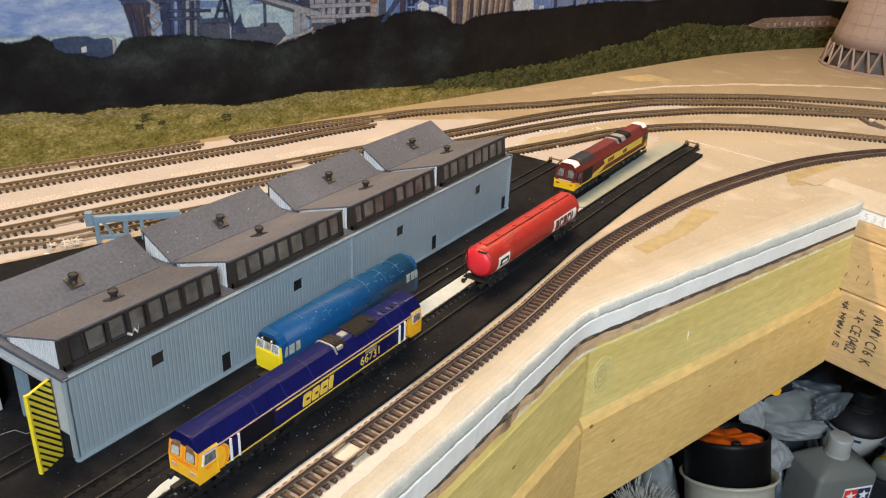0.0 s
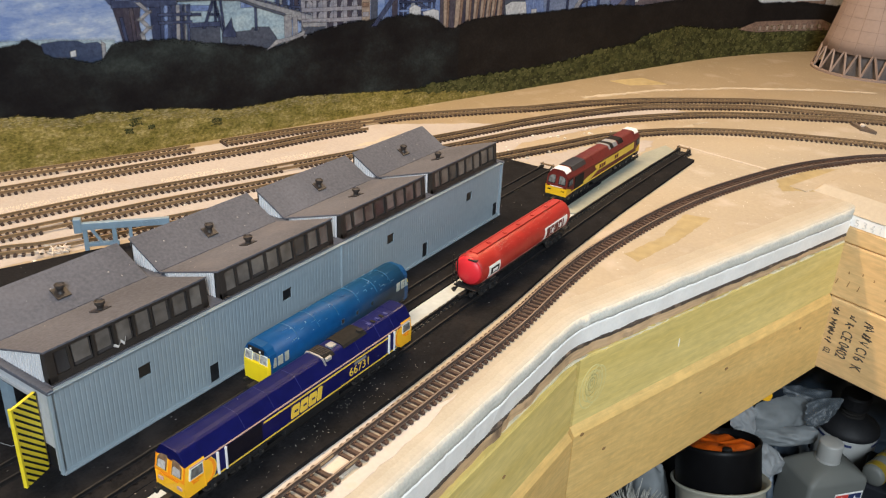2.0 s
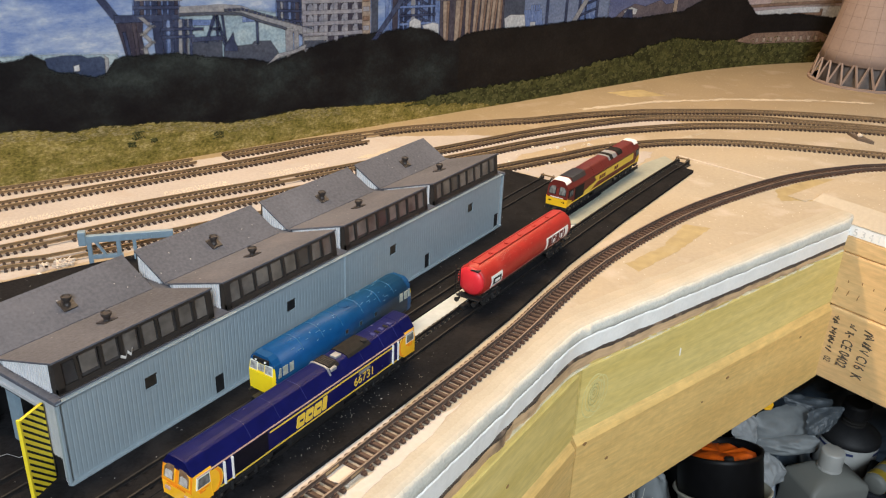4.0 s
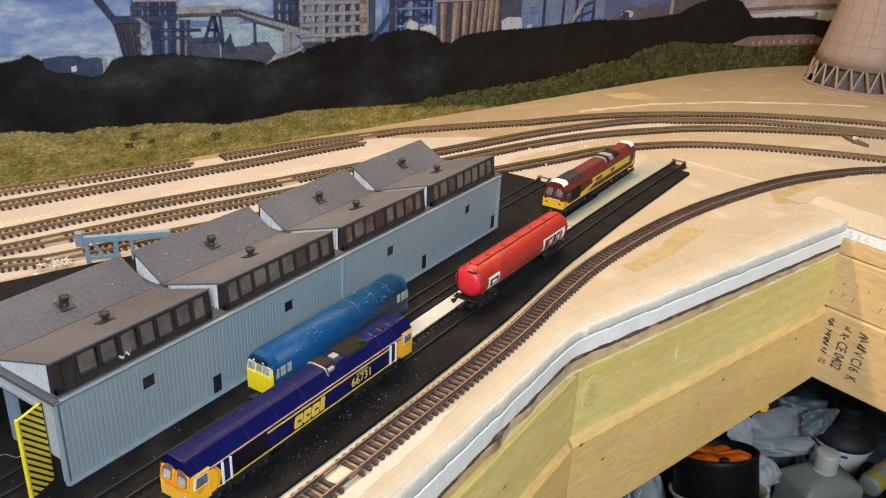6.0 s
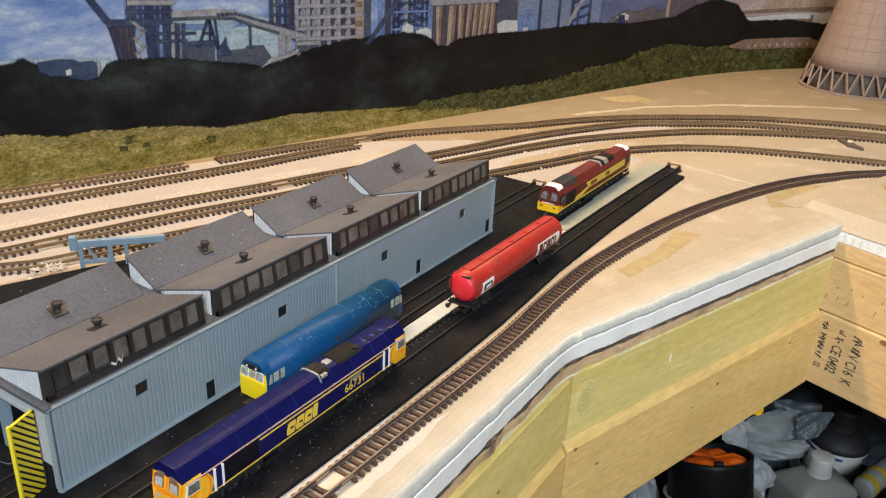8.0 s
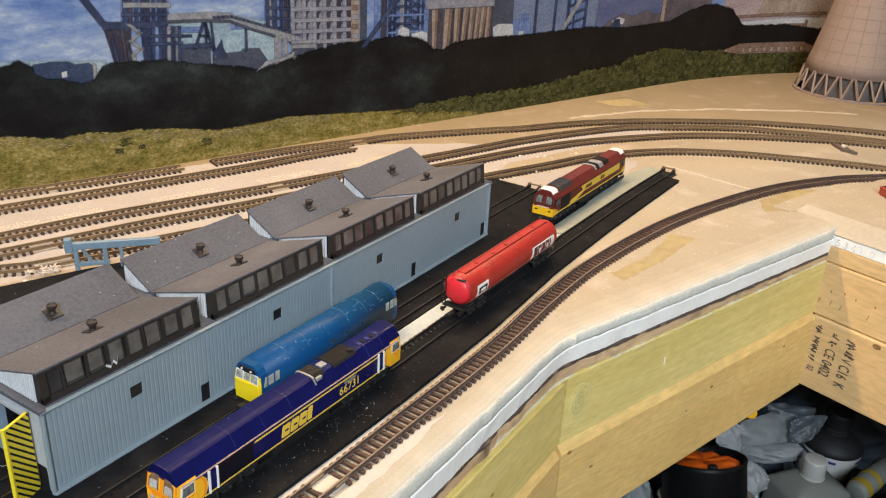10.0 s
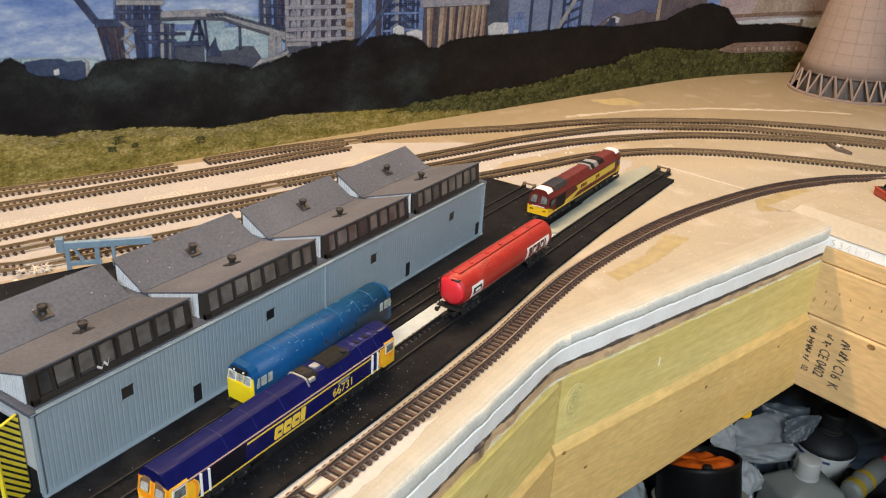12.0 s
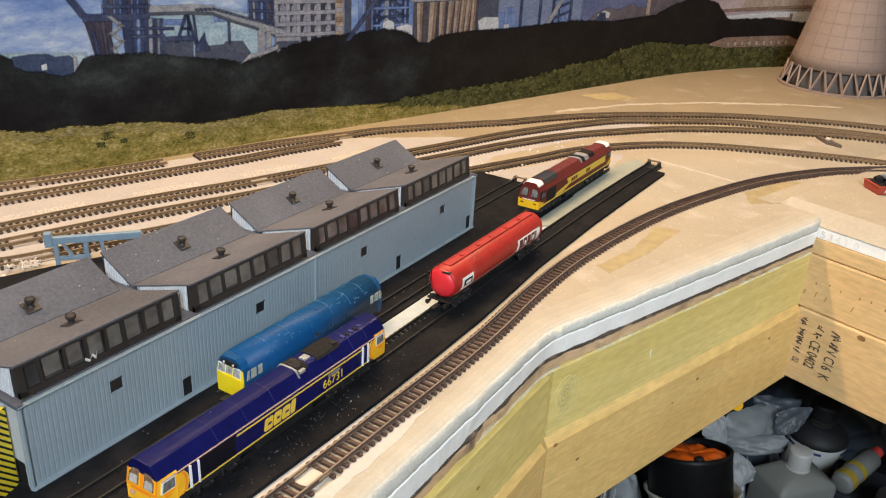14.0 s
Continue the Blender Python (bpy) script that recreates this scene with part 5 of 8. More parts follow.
flat("printed_white_sheds", [(0.5389, 0.079), (0.5389, 0.0843), (0.5450, 0.0843), (0.5450, 0.079)], 0.0015, WHITE_PRINT)
for s in (0.562, 0.592):
    upright(s, 0.078, 0.20, 0.0026, STEEL_PRINT, 0.0008)
for s, w in ((0.6130, 0.0030), (0.6240, 0.0014), (0.6420, 0.0032)):
    upright(s, 0.078, 0.20, w, STEEL_PRINT, 0.0008)
flat("printed_lattice", [(0.613, 0.078), (0.645, 0.078), (0.645, 0.20), (0.613, 0.20)], 0.0004, BLUE_PRINT)
for k in range(6):
    flat("printed_brace", [(0.614, 0.086 + k * 0.010), (0.643, 0.093 + k * 0.010), (0.643, 0.0945 + k * 0.010), (0.614, 0.0875 + k * 0.010)], 0.0009, STEEL_PRINT)
flat("printed_strut", [(0.6030, 0.080), (0.6090, 0.080), (0.6390, 0.118), (0.6330, 0.118)], 0.0011, PALE_PRINT)
flat("printed_town", [(0.675, 0.079), (0.80, 0.078), (0.80, 0.092), (0.77, 0.090), (0.76, 0.096), (0.73, 0.090), (0.71, 0.094), (0.69, 0.088)], 0.0007, DUSK_PRINT, "distant hazy buildings")
flat("printed_white_sheds", [(0.694, 0.083), (0.713, 0.083), (0.715, 0.0875), (0.704, 0.0905), (0.693, 0.0865)], 0.0010, WHITE_PRINT)
flat("printed_tank", [(0.786, 0.070), (0.885, 0.070), (0.883, 0.20), (0.786, 0.20)], 0.0009, DUSK_PRINT, "dark round works building")
flat("printed_pipe", [(0.786, 0.078), (0.792, 0.078), (0.792, 0.20), (0.786, 0.20)], 0.0011, SILO_PRINT)
flat("printed_dark_shed", [(0.688, 0.078), (0.697, 0.0885), (0.706, 0.0880), (0.708, 0.078)], 0.0012, STEEL_PRINT, "small dark shed")
flat("printed_far_cooling_tower", [(0.975, 0.080), (1.09, 0.080), (1.075, 0.11), (1.07, 0.16), (0.995, 0.16), (0.99, 0.11)], 0.0007, SILO_PRINT, "hazy far cooling tower")
flat("printed_pipe_bridge", [(0.94, 0.079), (1.10, 0.083), (1.10, 0.0855), (0.94, 0.0815)], 0.0010, RUST_PRINT)
flat("printed_white_sheds", [(0.945, 0.062), (1.10, 0.062), (1.10, 0.0775), (1.02, 0.076), (0.95, 0.073)], 0.0009, WHITE_PRINT)
flat("printed_pipe_bridge", [(1.02, 0.066), (1.07, 0.066), (1.07, 0.074), (1.067, 0.074), (1.067, 0.069), (1.02, 0.069)], 0.0012, RUST_PRINT)
BUSH = [(-0.3, 0.09), (0.029, 0.093), (0.0392, 0.0958), (0.0475, 0.0916), (0.0488, 0.0854), (0.0566, 0.0810), (0.0673, 0.0800), (0.081, 0.0753), (0.0893, 0.0766), (0.0972, 0.0874), (0.1091, 0.0889), (0.1439, 0.0878), (0.1864, 0.0800), (0.2102, 0.0768), (0.2277, 0.0724), (0.2482, 0.0764), (0.2600, 0.0841), (0.2623, 0.0770), (0.2680, 0.0821),
        (0.314, 0.089), (0.339, 0.089), (0.378, 0.091), (0.405, 0.087), (0.422, 0.075), (0.435, 0.074), (0.449, 0.080), (0.488, 0.082), (0.545, 0.081), (0.655, 0.083), (0.717, 0.078), (0.805, 0.081), (0.837, 0.091), (0.87, 0.098),
        (0.891, 0.099), (0.926, 0.092), (0.953, 0.069), (1.027, 0.069), (1.089, 0.063), (1.7, 0.06)]
strip("printed_bushes", zero, table(BUSH, 0.0016, 2, 120), 0.0020, BUSH_PRINT, "hazy dark green row of bushes", s1=0.44, n=700)
strip("printed_bushes", zero, table(BUSH, 0.0016, 2, 120), 0.0020, BUSH_DARK, "nearly black row of bushes", s0=0.44, n=800)
GRASS = [(-0.3, 0.05), (0.022, 0.042), (0.04, 0.039), (0.06, 0.035), (0.081, 0.037), (0.102, 0.034), (0.12, 0.034), (0.148, 0.031), (0.188, 0.024), (0.225, 0.025), (0.254, 0.027), (0.283, 0.025), (0.327, 0.022), (0.3663, 0.0190),
         (0.4054, 0.0165), (0.4583, 0.0130), (0.52, 0.006), (0.56, -0.002), (0.62, -0.004)]
strip("printed_grass", zero, table(GRASS, 0.0012, 11, 140), 0.0028, GRASS_PRINT, "sunlit rough grass bank", -0.75, 0.62, 900)
SHRUB = [(0.37, 0.0150), (0.392, 0.0187), (0.4583, 0.0219), (0.4962, 0.0213), (0.535, 0.022), (0.58, 0.023), (0.625, 0.027), (0.674, 0.032), (0.715, 0.034), (0.735, 0.041), (0.802, 0.048), (0.874, 0.038), (0.929, 0.038), (0.983, 0.039), (1.076, 0.039), (1.7, 0.04)]
strip("printed_shrubs", table([(0.37, 0.0148), (0.41, 0.0140), (0.47, 0.006), (0.53, -0.004)], 0.0008, 3, 160), table(SHRUB, 0.0014, 13, 110), 0.0031, SHRUB_PRINT, "green gorse and shrubs", 0.372, 1.75, 900)
bushf, grassf, shrubf = table(BUSH), table(GRASS), table(SHRUB)
lowf = lambda s: (grassf(s) if s < 0.6 else shrubf(s)) - 0.003
scatter("printed_bush_clumps", 3600, -0.1, 1.15, lambda s: bushf(s) - 0.003, lambda s: bushf(s) + 0.0006, (0.0002, 0.0005), 1.2, 0.0022, BUSH_CLUMP, "dark ragged treetops", 6)
scatter("printed_dry_grass", 1300, -0.05, 0.30, lambda s: grassf(s) - 0.0075, lambda s: grassf(s) + 0.0004, (0.0002, 0.0007), 3.0, 0.0032, TAN_TUFT, "pale dry grass heads", 11, 5)
scatter("printed_shrub_clumps", 1100, 0.40, 1.18, lambda s: max(-0.002, min(0.0135, 0.013 - 0.14 * (s - 0.41))), lambda s: shrubf(s) + 0.0006, (0.0012, 0.0034), 1.3, 0.0034, SHRUB_CLUMP, "dark olive shrub clumps", 12, 7)
scatter("printed_shrub_tips", 1300, 0.40, 1.18, lambda s: max(-0.001, min(0.0140, 0.014 - 0.14 * (s - 0.41))), lambda s: shrubf(s) + 0.0004, (0.0004, 0.0012), 1.7, 0.0039, SHRUB_TIP, "sunlit shrub tips", 13, 6)
flat("printed_station_building", [(0.919, 0.036), (0.95, 0.044), (1.069, 0.044), (1.086, 0.038), (1.083, 0.030), (0.953, 0.031)], 0.0040, RUST_PRINT, "long rust-tan building among the shrubs")
for k in range(9):
    s = 0.957 + k * 0.0135
    flat("printed_bay", [(s, 0.033), (s + 0.0035, 0.033), (s + 0.0035, 0.0375), (s, 0.0375)], 0.0043, SILO_PRINT)
for k, (s, h, r) in enumerate(((0.176, 0.016, 0.0050), (0.108, 0.026, 0.0050), (0.102, 0.019, 0.0030), (0.12, 0.020, 0.0024))):
    scatter("printed_bush", 60, s - r, s + r, lambda q, h=h, r=r: h - 0.6 * r, lambda q, h=h, r=r: h + 0.6 * r, (0.0003, 0.0009), 1.3, 0.0042, SHRUB_CLUMP, "small dark bush", 60 + k)


# ---------------------------------------------------------------- cooling tower
def cooling_tower():
    ob = thing("cooling_tower", "pinkish concrete model cooling tower on slanting legs", "cooling tower", Matrix.Translation((1.073, -0.131, 0)))
    R = 0.0695
    prof = [(0.0625 - 0.030 * (1 - (1 - t) ** 1.7), 0.0275 + 0.20 * t) for t in [i / 14 for i in range(15)]]
    bm = bmesh.new()
    turned(bm, prof + [(r - 0.002, h) for r, h in prof[::-1]], 56)
    part("shell", bm, CONCRETE, ob, smooth=True)
    for r, h in [prof[0]] + prof[1:12]:
        bm = bmesh.new()
        turned(bm, [(r - 0.0002, h - 0.0002), (r + 0.00025, h - 0.0002), (r + 0.00025, h + 0.0002), (r - 0.0002, h + 0.0002)], 56)
        part("joint_ring", bm, CONCRETE_LINE, ob, "dark casting joint")
    for i in range(18):
        a = 2 * math.pi * i / 18 + 0.1
        bm = bmesh.new()
        tube(bm, [(r * math.cos(a) + 0.0, r * math.sin(a), h) for r, h in prof[:13]], 0.0003, 4)
        part("vertical_joint", bm, CONCRETE_LINE, ob, "dark casting joint")
    bm = bmesh.new()
    turned(bm, [(R, 0.0), (R + 0.002, 0.0), (R + 0.002, 0.0025), (R - 0.004, 0.0025), (R - 0.004, 0.0)], 56)
    part("base_ring", bm, CONCRETE, ob)
    # Dark cylinder stands in for the shade inside the tower base.
    bm = bmesh.new()
    turned(bm, [(0.059, 0.0), (0.056, 0.029)], 40)
    part("shade_cylinder", bm, TOWER_IN, ob, "plain dark cylinder standing in for shade inside the legs")
    n = 22
    for i in range(n):
        a0 = 2 * math.pi * i / n
        for s in (-1, 1):
            a1 = a0 + s * math.pi / n * 0.86
            bm = bmesh.new()
            bar(bm, (0.0690 * math.cos(a0), 0.0690 * math.sin(a0), 0.0023), (0.0618 * math.cos(a1), 0.0618 * math.sin(a1), 0.0290), 0.0021)
            part("leg", bm, CONCRETE, ob)


cooling_tower()


# ---------------------------------------------------------------- engine shed
SHED_L, SHED_H, SHED_W, BAY = 0.337, 0.0400, 0.0665, 0.0845
VALLEY, VZ, NEAR_Z, FAR_Z = 0.0437, 0.0415, 0.0545, 0.0530
shed = thing("engine_shed", "blue-grey corrugated engine shed with butterfly roof bays and clerestory windows", "engine shed")


def ribbed(x0, x1, z0f, z1f, pitch=0.0021, depth=0.00006, thick=0.0012, horizontal=(1, 0), origin=(0, 0), normal=(0, -1)):
    """Ribbed sheet standing on a line; z0f and z1f give its lower and upper edge."""
    bm = bmesh.new()
    n = max(1, int((x1 - x0) / pitch))
    us = []
    for i in range(n):
        a = x0 + (x1 - x0) * i / n
        p = (x1 - x0) / n
        us += [(a, 0.0), (a + p * 0.62, 0.0), (a + p * 0.74, -depth), (a + p * 0.90, -depth)]
    us.append((x1, 0.0))
    rows = []
    for u, o in us:
        q = [(origin[0] + horizontal[0] * u + normal[0] * k, origin[1] + horizontal[1] * u + normal[1] * k) for k in (o, -thick)]
        rows.append([bm.verts.new((q[j][0], q[j][1], z)) for j, z in ((0, z0f(u)), (0, z1f(u)), (1, z1f(u)), (1, z0f(u)))])
    for a, b in zip(rows, rows[1:]):
        for k in range(4):
            bm.faces.new((a[k], b[k], b[(k + 1) % 4], a[(k + 1) % 4]))
    bm.faces.new(rows[0])
    bm.faces.new(rows[-1][::-1])
    return bm


# long wall in pieces round its windows and doors
openings = []
for k in range(4):
    x = 0.0385 + k * 0.0848
    openings.append((x, x + 0.0062, 0.0250, 0.0308))
    d = 0.0752 + k * 0.0845
    openings.append((d, d + 0.0054, 0.0012, 0.0125))
cuts = sorted({0.0, SHED_L} | {v for o in openings for v in o[:2]})
for a, b in zip(cuts, cuts[1:]):
    inside = [o for o in openings if o[0] <= a + 1e-6 and b <= o[1] + 1e-6]
    spans = [(0.0, SHED_H)]
    if inside:
        spans = [(0.0, inside[0][2]), (inside[0][3], SHED_H)]
    for z0, z1 in spans:
        if b - a > 0.004:
            part("wall_sheet", ribbed(a, b, lambda u, z0=z0: z0, lambda u, z1=z1: z1), CORRUGATED, shed)
for k, (a, b, z0, z1) in enumerate(openings):
    bm = bmesh.new()
    box(bm, a - 0.0005, b + 0.0005, 0.0006, 0.0012, z0 - 0.0004, z1 + 0.0004)
    o = part("door" if z0 < 0.01 else "window", bm, BLACK if z0 < 0.01 else WINDOW_DARK, shed, "black personnel door" if z0 < 0.01 else "small dark wall window")
    if z0 > 0.01:
        part("window_bar", boxed(a, b, 0.0001, 0.0006, z1 - 0.0007, z1), WINDOW_FRAME, o)
part("plinth", boxed(-0.0004, SHED_L + 0.0004, -0.0016, 0.0014, 0.0, 0.0030, 0.0003), CORRUGATED, shed)
part("corner_trim", boxed(-0.0008, 0.0006, -0.0009, 0.0010, 0.0, SHED_H, 0.0003), CORRUGATED, shed, "plain corner strip")
part("corner_trim", boxed(SHED_L - 0.0006, SHED_L + 0.0008, -0.0009, 0.0010, 0.0, SHED_H, 0.0003), CORRUGATED, shed, "plain corner strip")
part("eave_trim", boxed(-0.0012, SHED_L + 0.0012, -0.0013, 0.0009, SHED_H - 0.0002, SHED_H + 0.0006, 0.0003), CORRUGATED, shed, "blue-grey eaves gutter")
part("joint_strip", boxed(0.1672, 0.1686, -0.0009, 0.0, 0.002, SHED_H, 0.0002), CORRUGATED, shed)
part("roof_deck", boxed(-0.0010, SHED_L + 0.0010, 0.0007, SHED_W, SHED_H - 0.0006, SHED_H + 0.0010), ROOF, shed)
part("back_wall", boxed(0.0, SHED_L, SHED_W - 0.0012, SHED_W, 0.0, SHED_H), CORRUGATED, shed)
# gables: ribbed piers and lintel with an open doorway between
for x, s in ((0.0, -1), (SHED_L, 1)):
    part("gable_pier", ribbed(0.0012, 0.0122, lambda u: 0.0 if s > 0 else 0.013, lambda u: SHED_H, 0.0017, horizontal=(0, 1), origin=(x, 0), normal=(s, 0)), CLAD_LIGHT, shed)
    if s < 0:
        part("gable_pier", ribbed(0.0012, 0.0028, lambda u: 0.0, lambda u: 0.013, 0.0017, horizontal=(0, 1), origin=(x, 0), normal=(s, 0)), CLAD_LIGHT, shed)
        part("gable_pier", ribbed(0.0095, 0.0122, lambda u: 0.0, lambda u: 0.013, 0.0017, horizontal=(0, 1), origin=(x, 0), normal=(s, 0)), CLAD_LIGHT, shed)
        part("gable_door", boxed(0.0004, 0.0010, 0.0026, 0.0097, 0.0005, 0.0132), BLACK, shed, "small dark gable door")
    part("gable_pier", ribbed(0.0545, SHED_W - 0.001, lambda u: 0.0, lambda u: SHED_H, 0.0017, horizontal=(0, 1), origin=(x, 0), normal=(s, 0)), CLAD_LIGHT, shed)
    part("gable_lintel", ribbed(0.0122, 0.0545, lambda u: 0.0350, lambda u: SHED_H, 0.0017, horizontal=(0, 1), origin=(x, 0), normal=(s, 0)), CLAD_LIGHT, shed)
    part("lintel_trim", boxed(x - 0.0009, x + 0.0009, 0.0105, 0.0545, 0.0338, 0.0352), CLAD_LIGHT, shed)
    part("verge_trim", boxed(x - 0.0014, x + 0.0014, -0.0012, SHED_W, SHED_H - 0.0006, SHED_H + 0.0014, 0.0003), ROOF, shed, "dark grey verge strip")
# Black sheet added to stand in for shade inside the shed.
part("shade_lining", boxed(0.001, SHED_L - 0.001, SHED_W - 0.0022, SHED_W - 0.0013, 0.0, SHED_H - 0.001), BLACK, shed, "black sheet standing in for the shaded interior")
part("door_post", boxed(0.004, 0.006, 0.0375, 0.0440, 0.0, 0.034), STEEL_BLUE, shed, "blue-grey inner post")
part("inner_beam", boxed(0.003, 0.006, 0.012, 0.054, 0.028, 0.031), BLACK, shed)


def roof_bay(x0):
    x1 = x0 + 0.0768
    t = 0.0008
    rng = [(0.0015, NEAR_Z), (VALLEY, VZ)]
    bm = bmesh.new()
    loft(bm, [[(x0 - 0.0006, 0.0030, NEAR_Z + t), (x1 + 0.0006, 0.0030, NEAR_Z + t), (x1 + 0.0006, 0.0030, NEAR_Z), (x0 - 0.0006, 0.0030, NEAR_Z)],
              [(x0 - 0.0006, VALLEY, VZ + t), (x1 + 0.0006, VALLEY, VZ + t), (x1 + 0.0006, VALLEY, VZ), (x0 - 0.0006, VALLEY, VZ)]])
    near = part("roof_panel", bm, ROOF_NEAR, shed, "dusty roof panel coloured lighter as the lit slope")
    bm = bmesh.new()
    loft(bm, [[(x0 - 0.0006, VALLEY + 0.0003, VZ + t + 0.0001), (x1 + 0.0006, VALLEY + 0.0003, VZ + t + 0.0001), (x1 + 0.0006, VALLEY + 0.0003, VZ), (x0 - 0.0006, VALLEY + 0.0003, VZ)],
              [(x0 - 0.0006, SHED_W - 0.002, FAR_Z + t), (x1 + 0.0006, SHED_W - 0.002, FAR_Z + t), (x1 + 0.0006, SHED_W - 0.002, FAR_Z), (x0 - 0.0006, SHED_W - 0.002, FAR_Z)]])
    part("roof_panel", bm, ROOF, shed, "dusty grey roof panel coloured darker as the shaded slope")
    for x, s in ((x0, -1), (x1, 1)):
        part("roof_cheek", ribbed(0.0056, VALLEY - 0.003, lambda u: SHED_H + 0.0008, lambda u: NEAR_Z + (VZ - NEAR_Z) * (u - 0.0030) / (VALLEY - 0.0030), 0.0019, 0.0010, horizontal=(0, 1), origin=(x, 0), normal=(s, 0)), CLAD_LIGHT, shed, "pale ribbed roof end")
        part("roof_cheek", ribbed(VALLEY + 0.003, SHED_W - 0.0025, lambda u: SHED_H + 0.0008, lambda u: VZ + (FAR_Z - VZ) * (u - VALLEY) / (SHED_W - 0.002 - VALLEY), 0.0018, 0.0010, horizontal=(0, 1), origin=(x, 0), normal=(s, 0)), CLAD_LIGHT, shed, "pale ribbed roof end")
    # white ribs standing on the near roof ends
    for u0, u1, top_at in ((0.0062, VALLEY - 0.004, lambda u: NEAR_Z + (VZ - NEAR_Z) * (u - 0.0030) / (VALLEY - 0.0030)), (VALLEY + 0.004, SHED_W - 0.0030, lambda u: VZ + (FAR_Z - VZ) * (u - VALLEY) / (SHED_W - 0.002 - VALLEY))):
        bm = bmesh.new()
        for i in range(int((u1 - u0) / 0.0017)):
            u = u0 + i * 0.0017
            if top_at(u) - 0.0003 > SHED_H + 0.0014:
                box(bm, x0 - 0.0006, x0 + 0.0002, u, u + 0.0008, SHED_H + 0.0009, top_at(u) - 0.0003)
        part("cheek_ribs", bm, CLAD_RIB, shed, "white ribs on the roof end")
    part("clerestory_back", boxed(x0, x1, SHED_W - 0.0035, SHED_W - 0.0025, SHED_H, FAR_Z), WINDOW_FRAME, shed)
    # clerestory window band, leaning out at the top
    zl, zh = SHED_H + 0.0010, NEAR_Z

    def lean_y(z):
        return 0.0024 + 0.0014 * (z - zl) / (zh - zl)

    def leaning(xa, xb, za, zb, d0, d1):
        bm = bmesh.new()
        loft(bm, [[(xx, lean_y(z) + d, z) for z, d in ((za, d0), (zb, d0), (zb, d1), (za, d1))] for xx in (xa, xb)])
        return bm
    frame_ob = part("clerestory_frame", leaning(x0, x1, zl, zl + 0.0026, -0.0005, 0.0010), WINDOW_FRAME, shed, "dark brown clerestory frame")
    part("top_rail", leaning(x0, x1, zh - 0.0013, zh + 0.0002, -0.0005, 0.0010), WINDOW_FRAME, frame_ob)
    part("bottom_sill", boxed(x0, x1, 0.0014, 0.0026, SHED_H + 0.0006, SHED_H + 0.0014, 0.0002), WINDOW_FRAME, frame_ob)
    n = 8
    w = (x1 - x0 - 0.0016) / n
    for i in range(n + 1):
        xm = x0 + 0.0008 + i * w
        hw = 0.0016 if i in (0, n) else random.choice((0.00045, 0.0006, 0.0007))
        xm = x0 + hw if i == 0 else x1 - hw if i == n else xm + random.uniform(-0.0005, 0.0005)
        lean = random.uniform(-0.0007, 0.0007) if 0 < i < n else 0
        bm = bmesh.new()
        if i in (0, n):
            bm = leaning(xm - hw, xm + hw, zl, zh - 0.0012, -0.0005, 0.0036)
        else:
            bar(bm, (xm, lean_y(zl) + 0.0002, zl + 0.001), (xm + lean, lean_y(zh) + 0.0002, zh - 0.001), 2 * hw, 0.0014, (0, 1, 0))
        part("mullion", bm, WINDOW_FRAME, frame_ob)
    for i in range(n):
        xa = x0 + 0.0008 + i * w + 0.0005
        part("pane", leaning(xa, xa + w - 0.0010, zl + 0.0018, zh - 0.0010, 0.0005, 0.0008), PANE, frame_ob)
        # Paler plate on most panes: reflection in the glass put into its colour.
        if random.random() < 0.88:
            cut_lo = random.choice((0.0004, 0.0012, 0.0022))
            part("glass", leaning(xa + random.uniform(0.0002, 0.0008), xa + w - 0.0012 - random.uniform(0, 0.0012), zl + 0.0019 + cut_lo, zh - 0.0012, 0.0002, 0.0005), PANE_GLARE, frame_ob, "paler plate coloured as glare on the pane")
    # Black panel standing in for shade behind the windows.
    part("shade_panel", boxed(x0 + 0.001, x1 - 0.001, 0.0110, 0.0116, SHED_H + 0.001, VZ + 0.006), BLACK, shed)
    # two roof vents
    for y, zz in ((0.0247, NEAR_Z + (VZ - NEAR_Z) * (0.0247 - 0.0030) / (VALLEY - 0.0030)), (0.0525, VZ + (FAR_Z - VZ) * (0.0525 - VALLEY) / (SHED_W - 0.002 - VALLEY))):
        xv = x0 + 0.0388
        slope = math.atan2((VZ - NEAR_Z), VALLEY) if y < VALLEY else math.atan2(FAR_Z - VZ, SHED_W - 0.002 - VALLEY)
        m = Matrix.Translation((xv, y, zz + t)) @ Matrix.Rotation(slope, 4, "X")
        bm = bmesh.new()
        box(bm, -0.0034, 0.0034, -0.0032, 0.0032, -0.0002, 0.0005, 0.0002)
        bmesh.ops.transform(bm, matrix=m, verts=bm.verts)
        v = part("vent", bm, VENT, shed, "dark roof ventilator on a square base")
        bm = bmesh.new()
        turned(bm, [(0.0017, 0.0), (0.0013, 0.0010), (0.0014, 0.0018), (0.0022, 0.0030), (0.0023, 0.0042), (0.0020, 0.0044), (0.0015, 0.0038)], 16, (xv, y, zz + t))
        part("vent_cap", bm, VENT, v)


for k in range(4):
    roof_bay(0.0026 + k * BAY)
bm = bmesh.new()                                   # crumpled scrap of paper caught in a window
scrap = [(0.0305, 0.0440), (0.0322, 0.0428), (0.0338, 0.0446), (0.0350, 0.0430), (0.0362, 0.0452)]
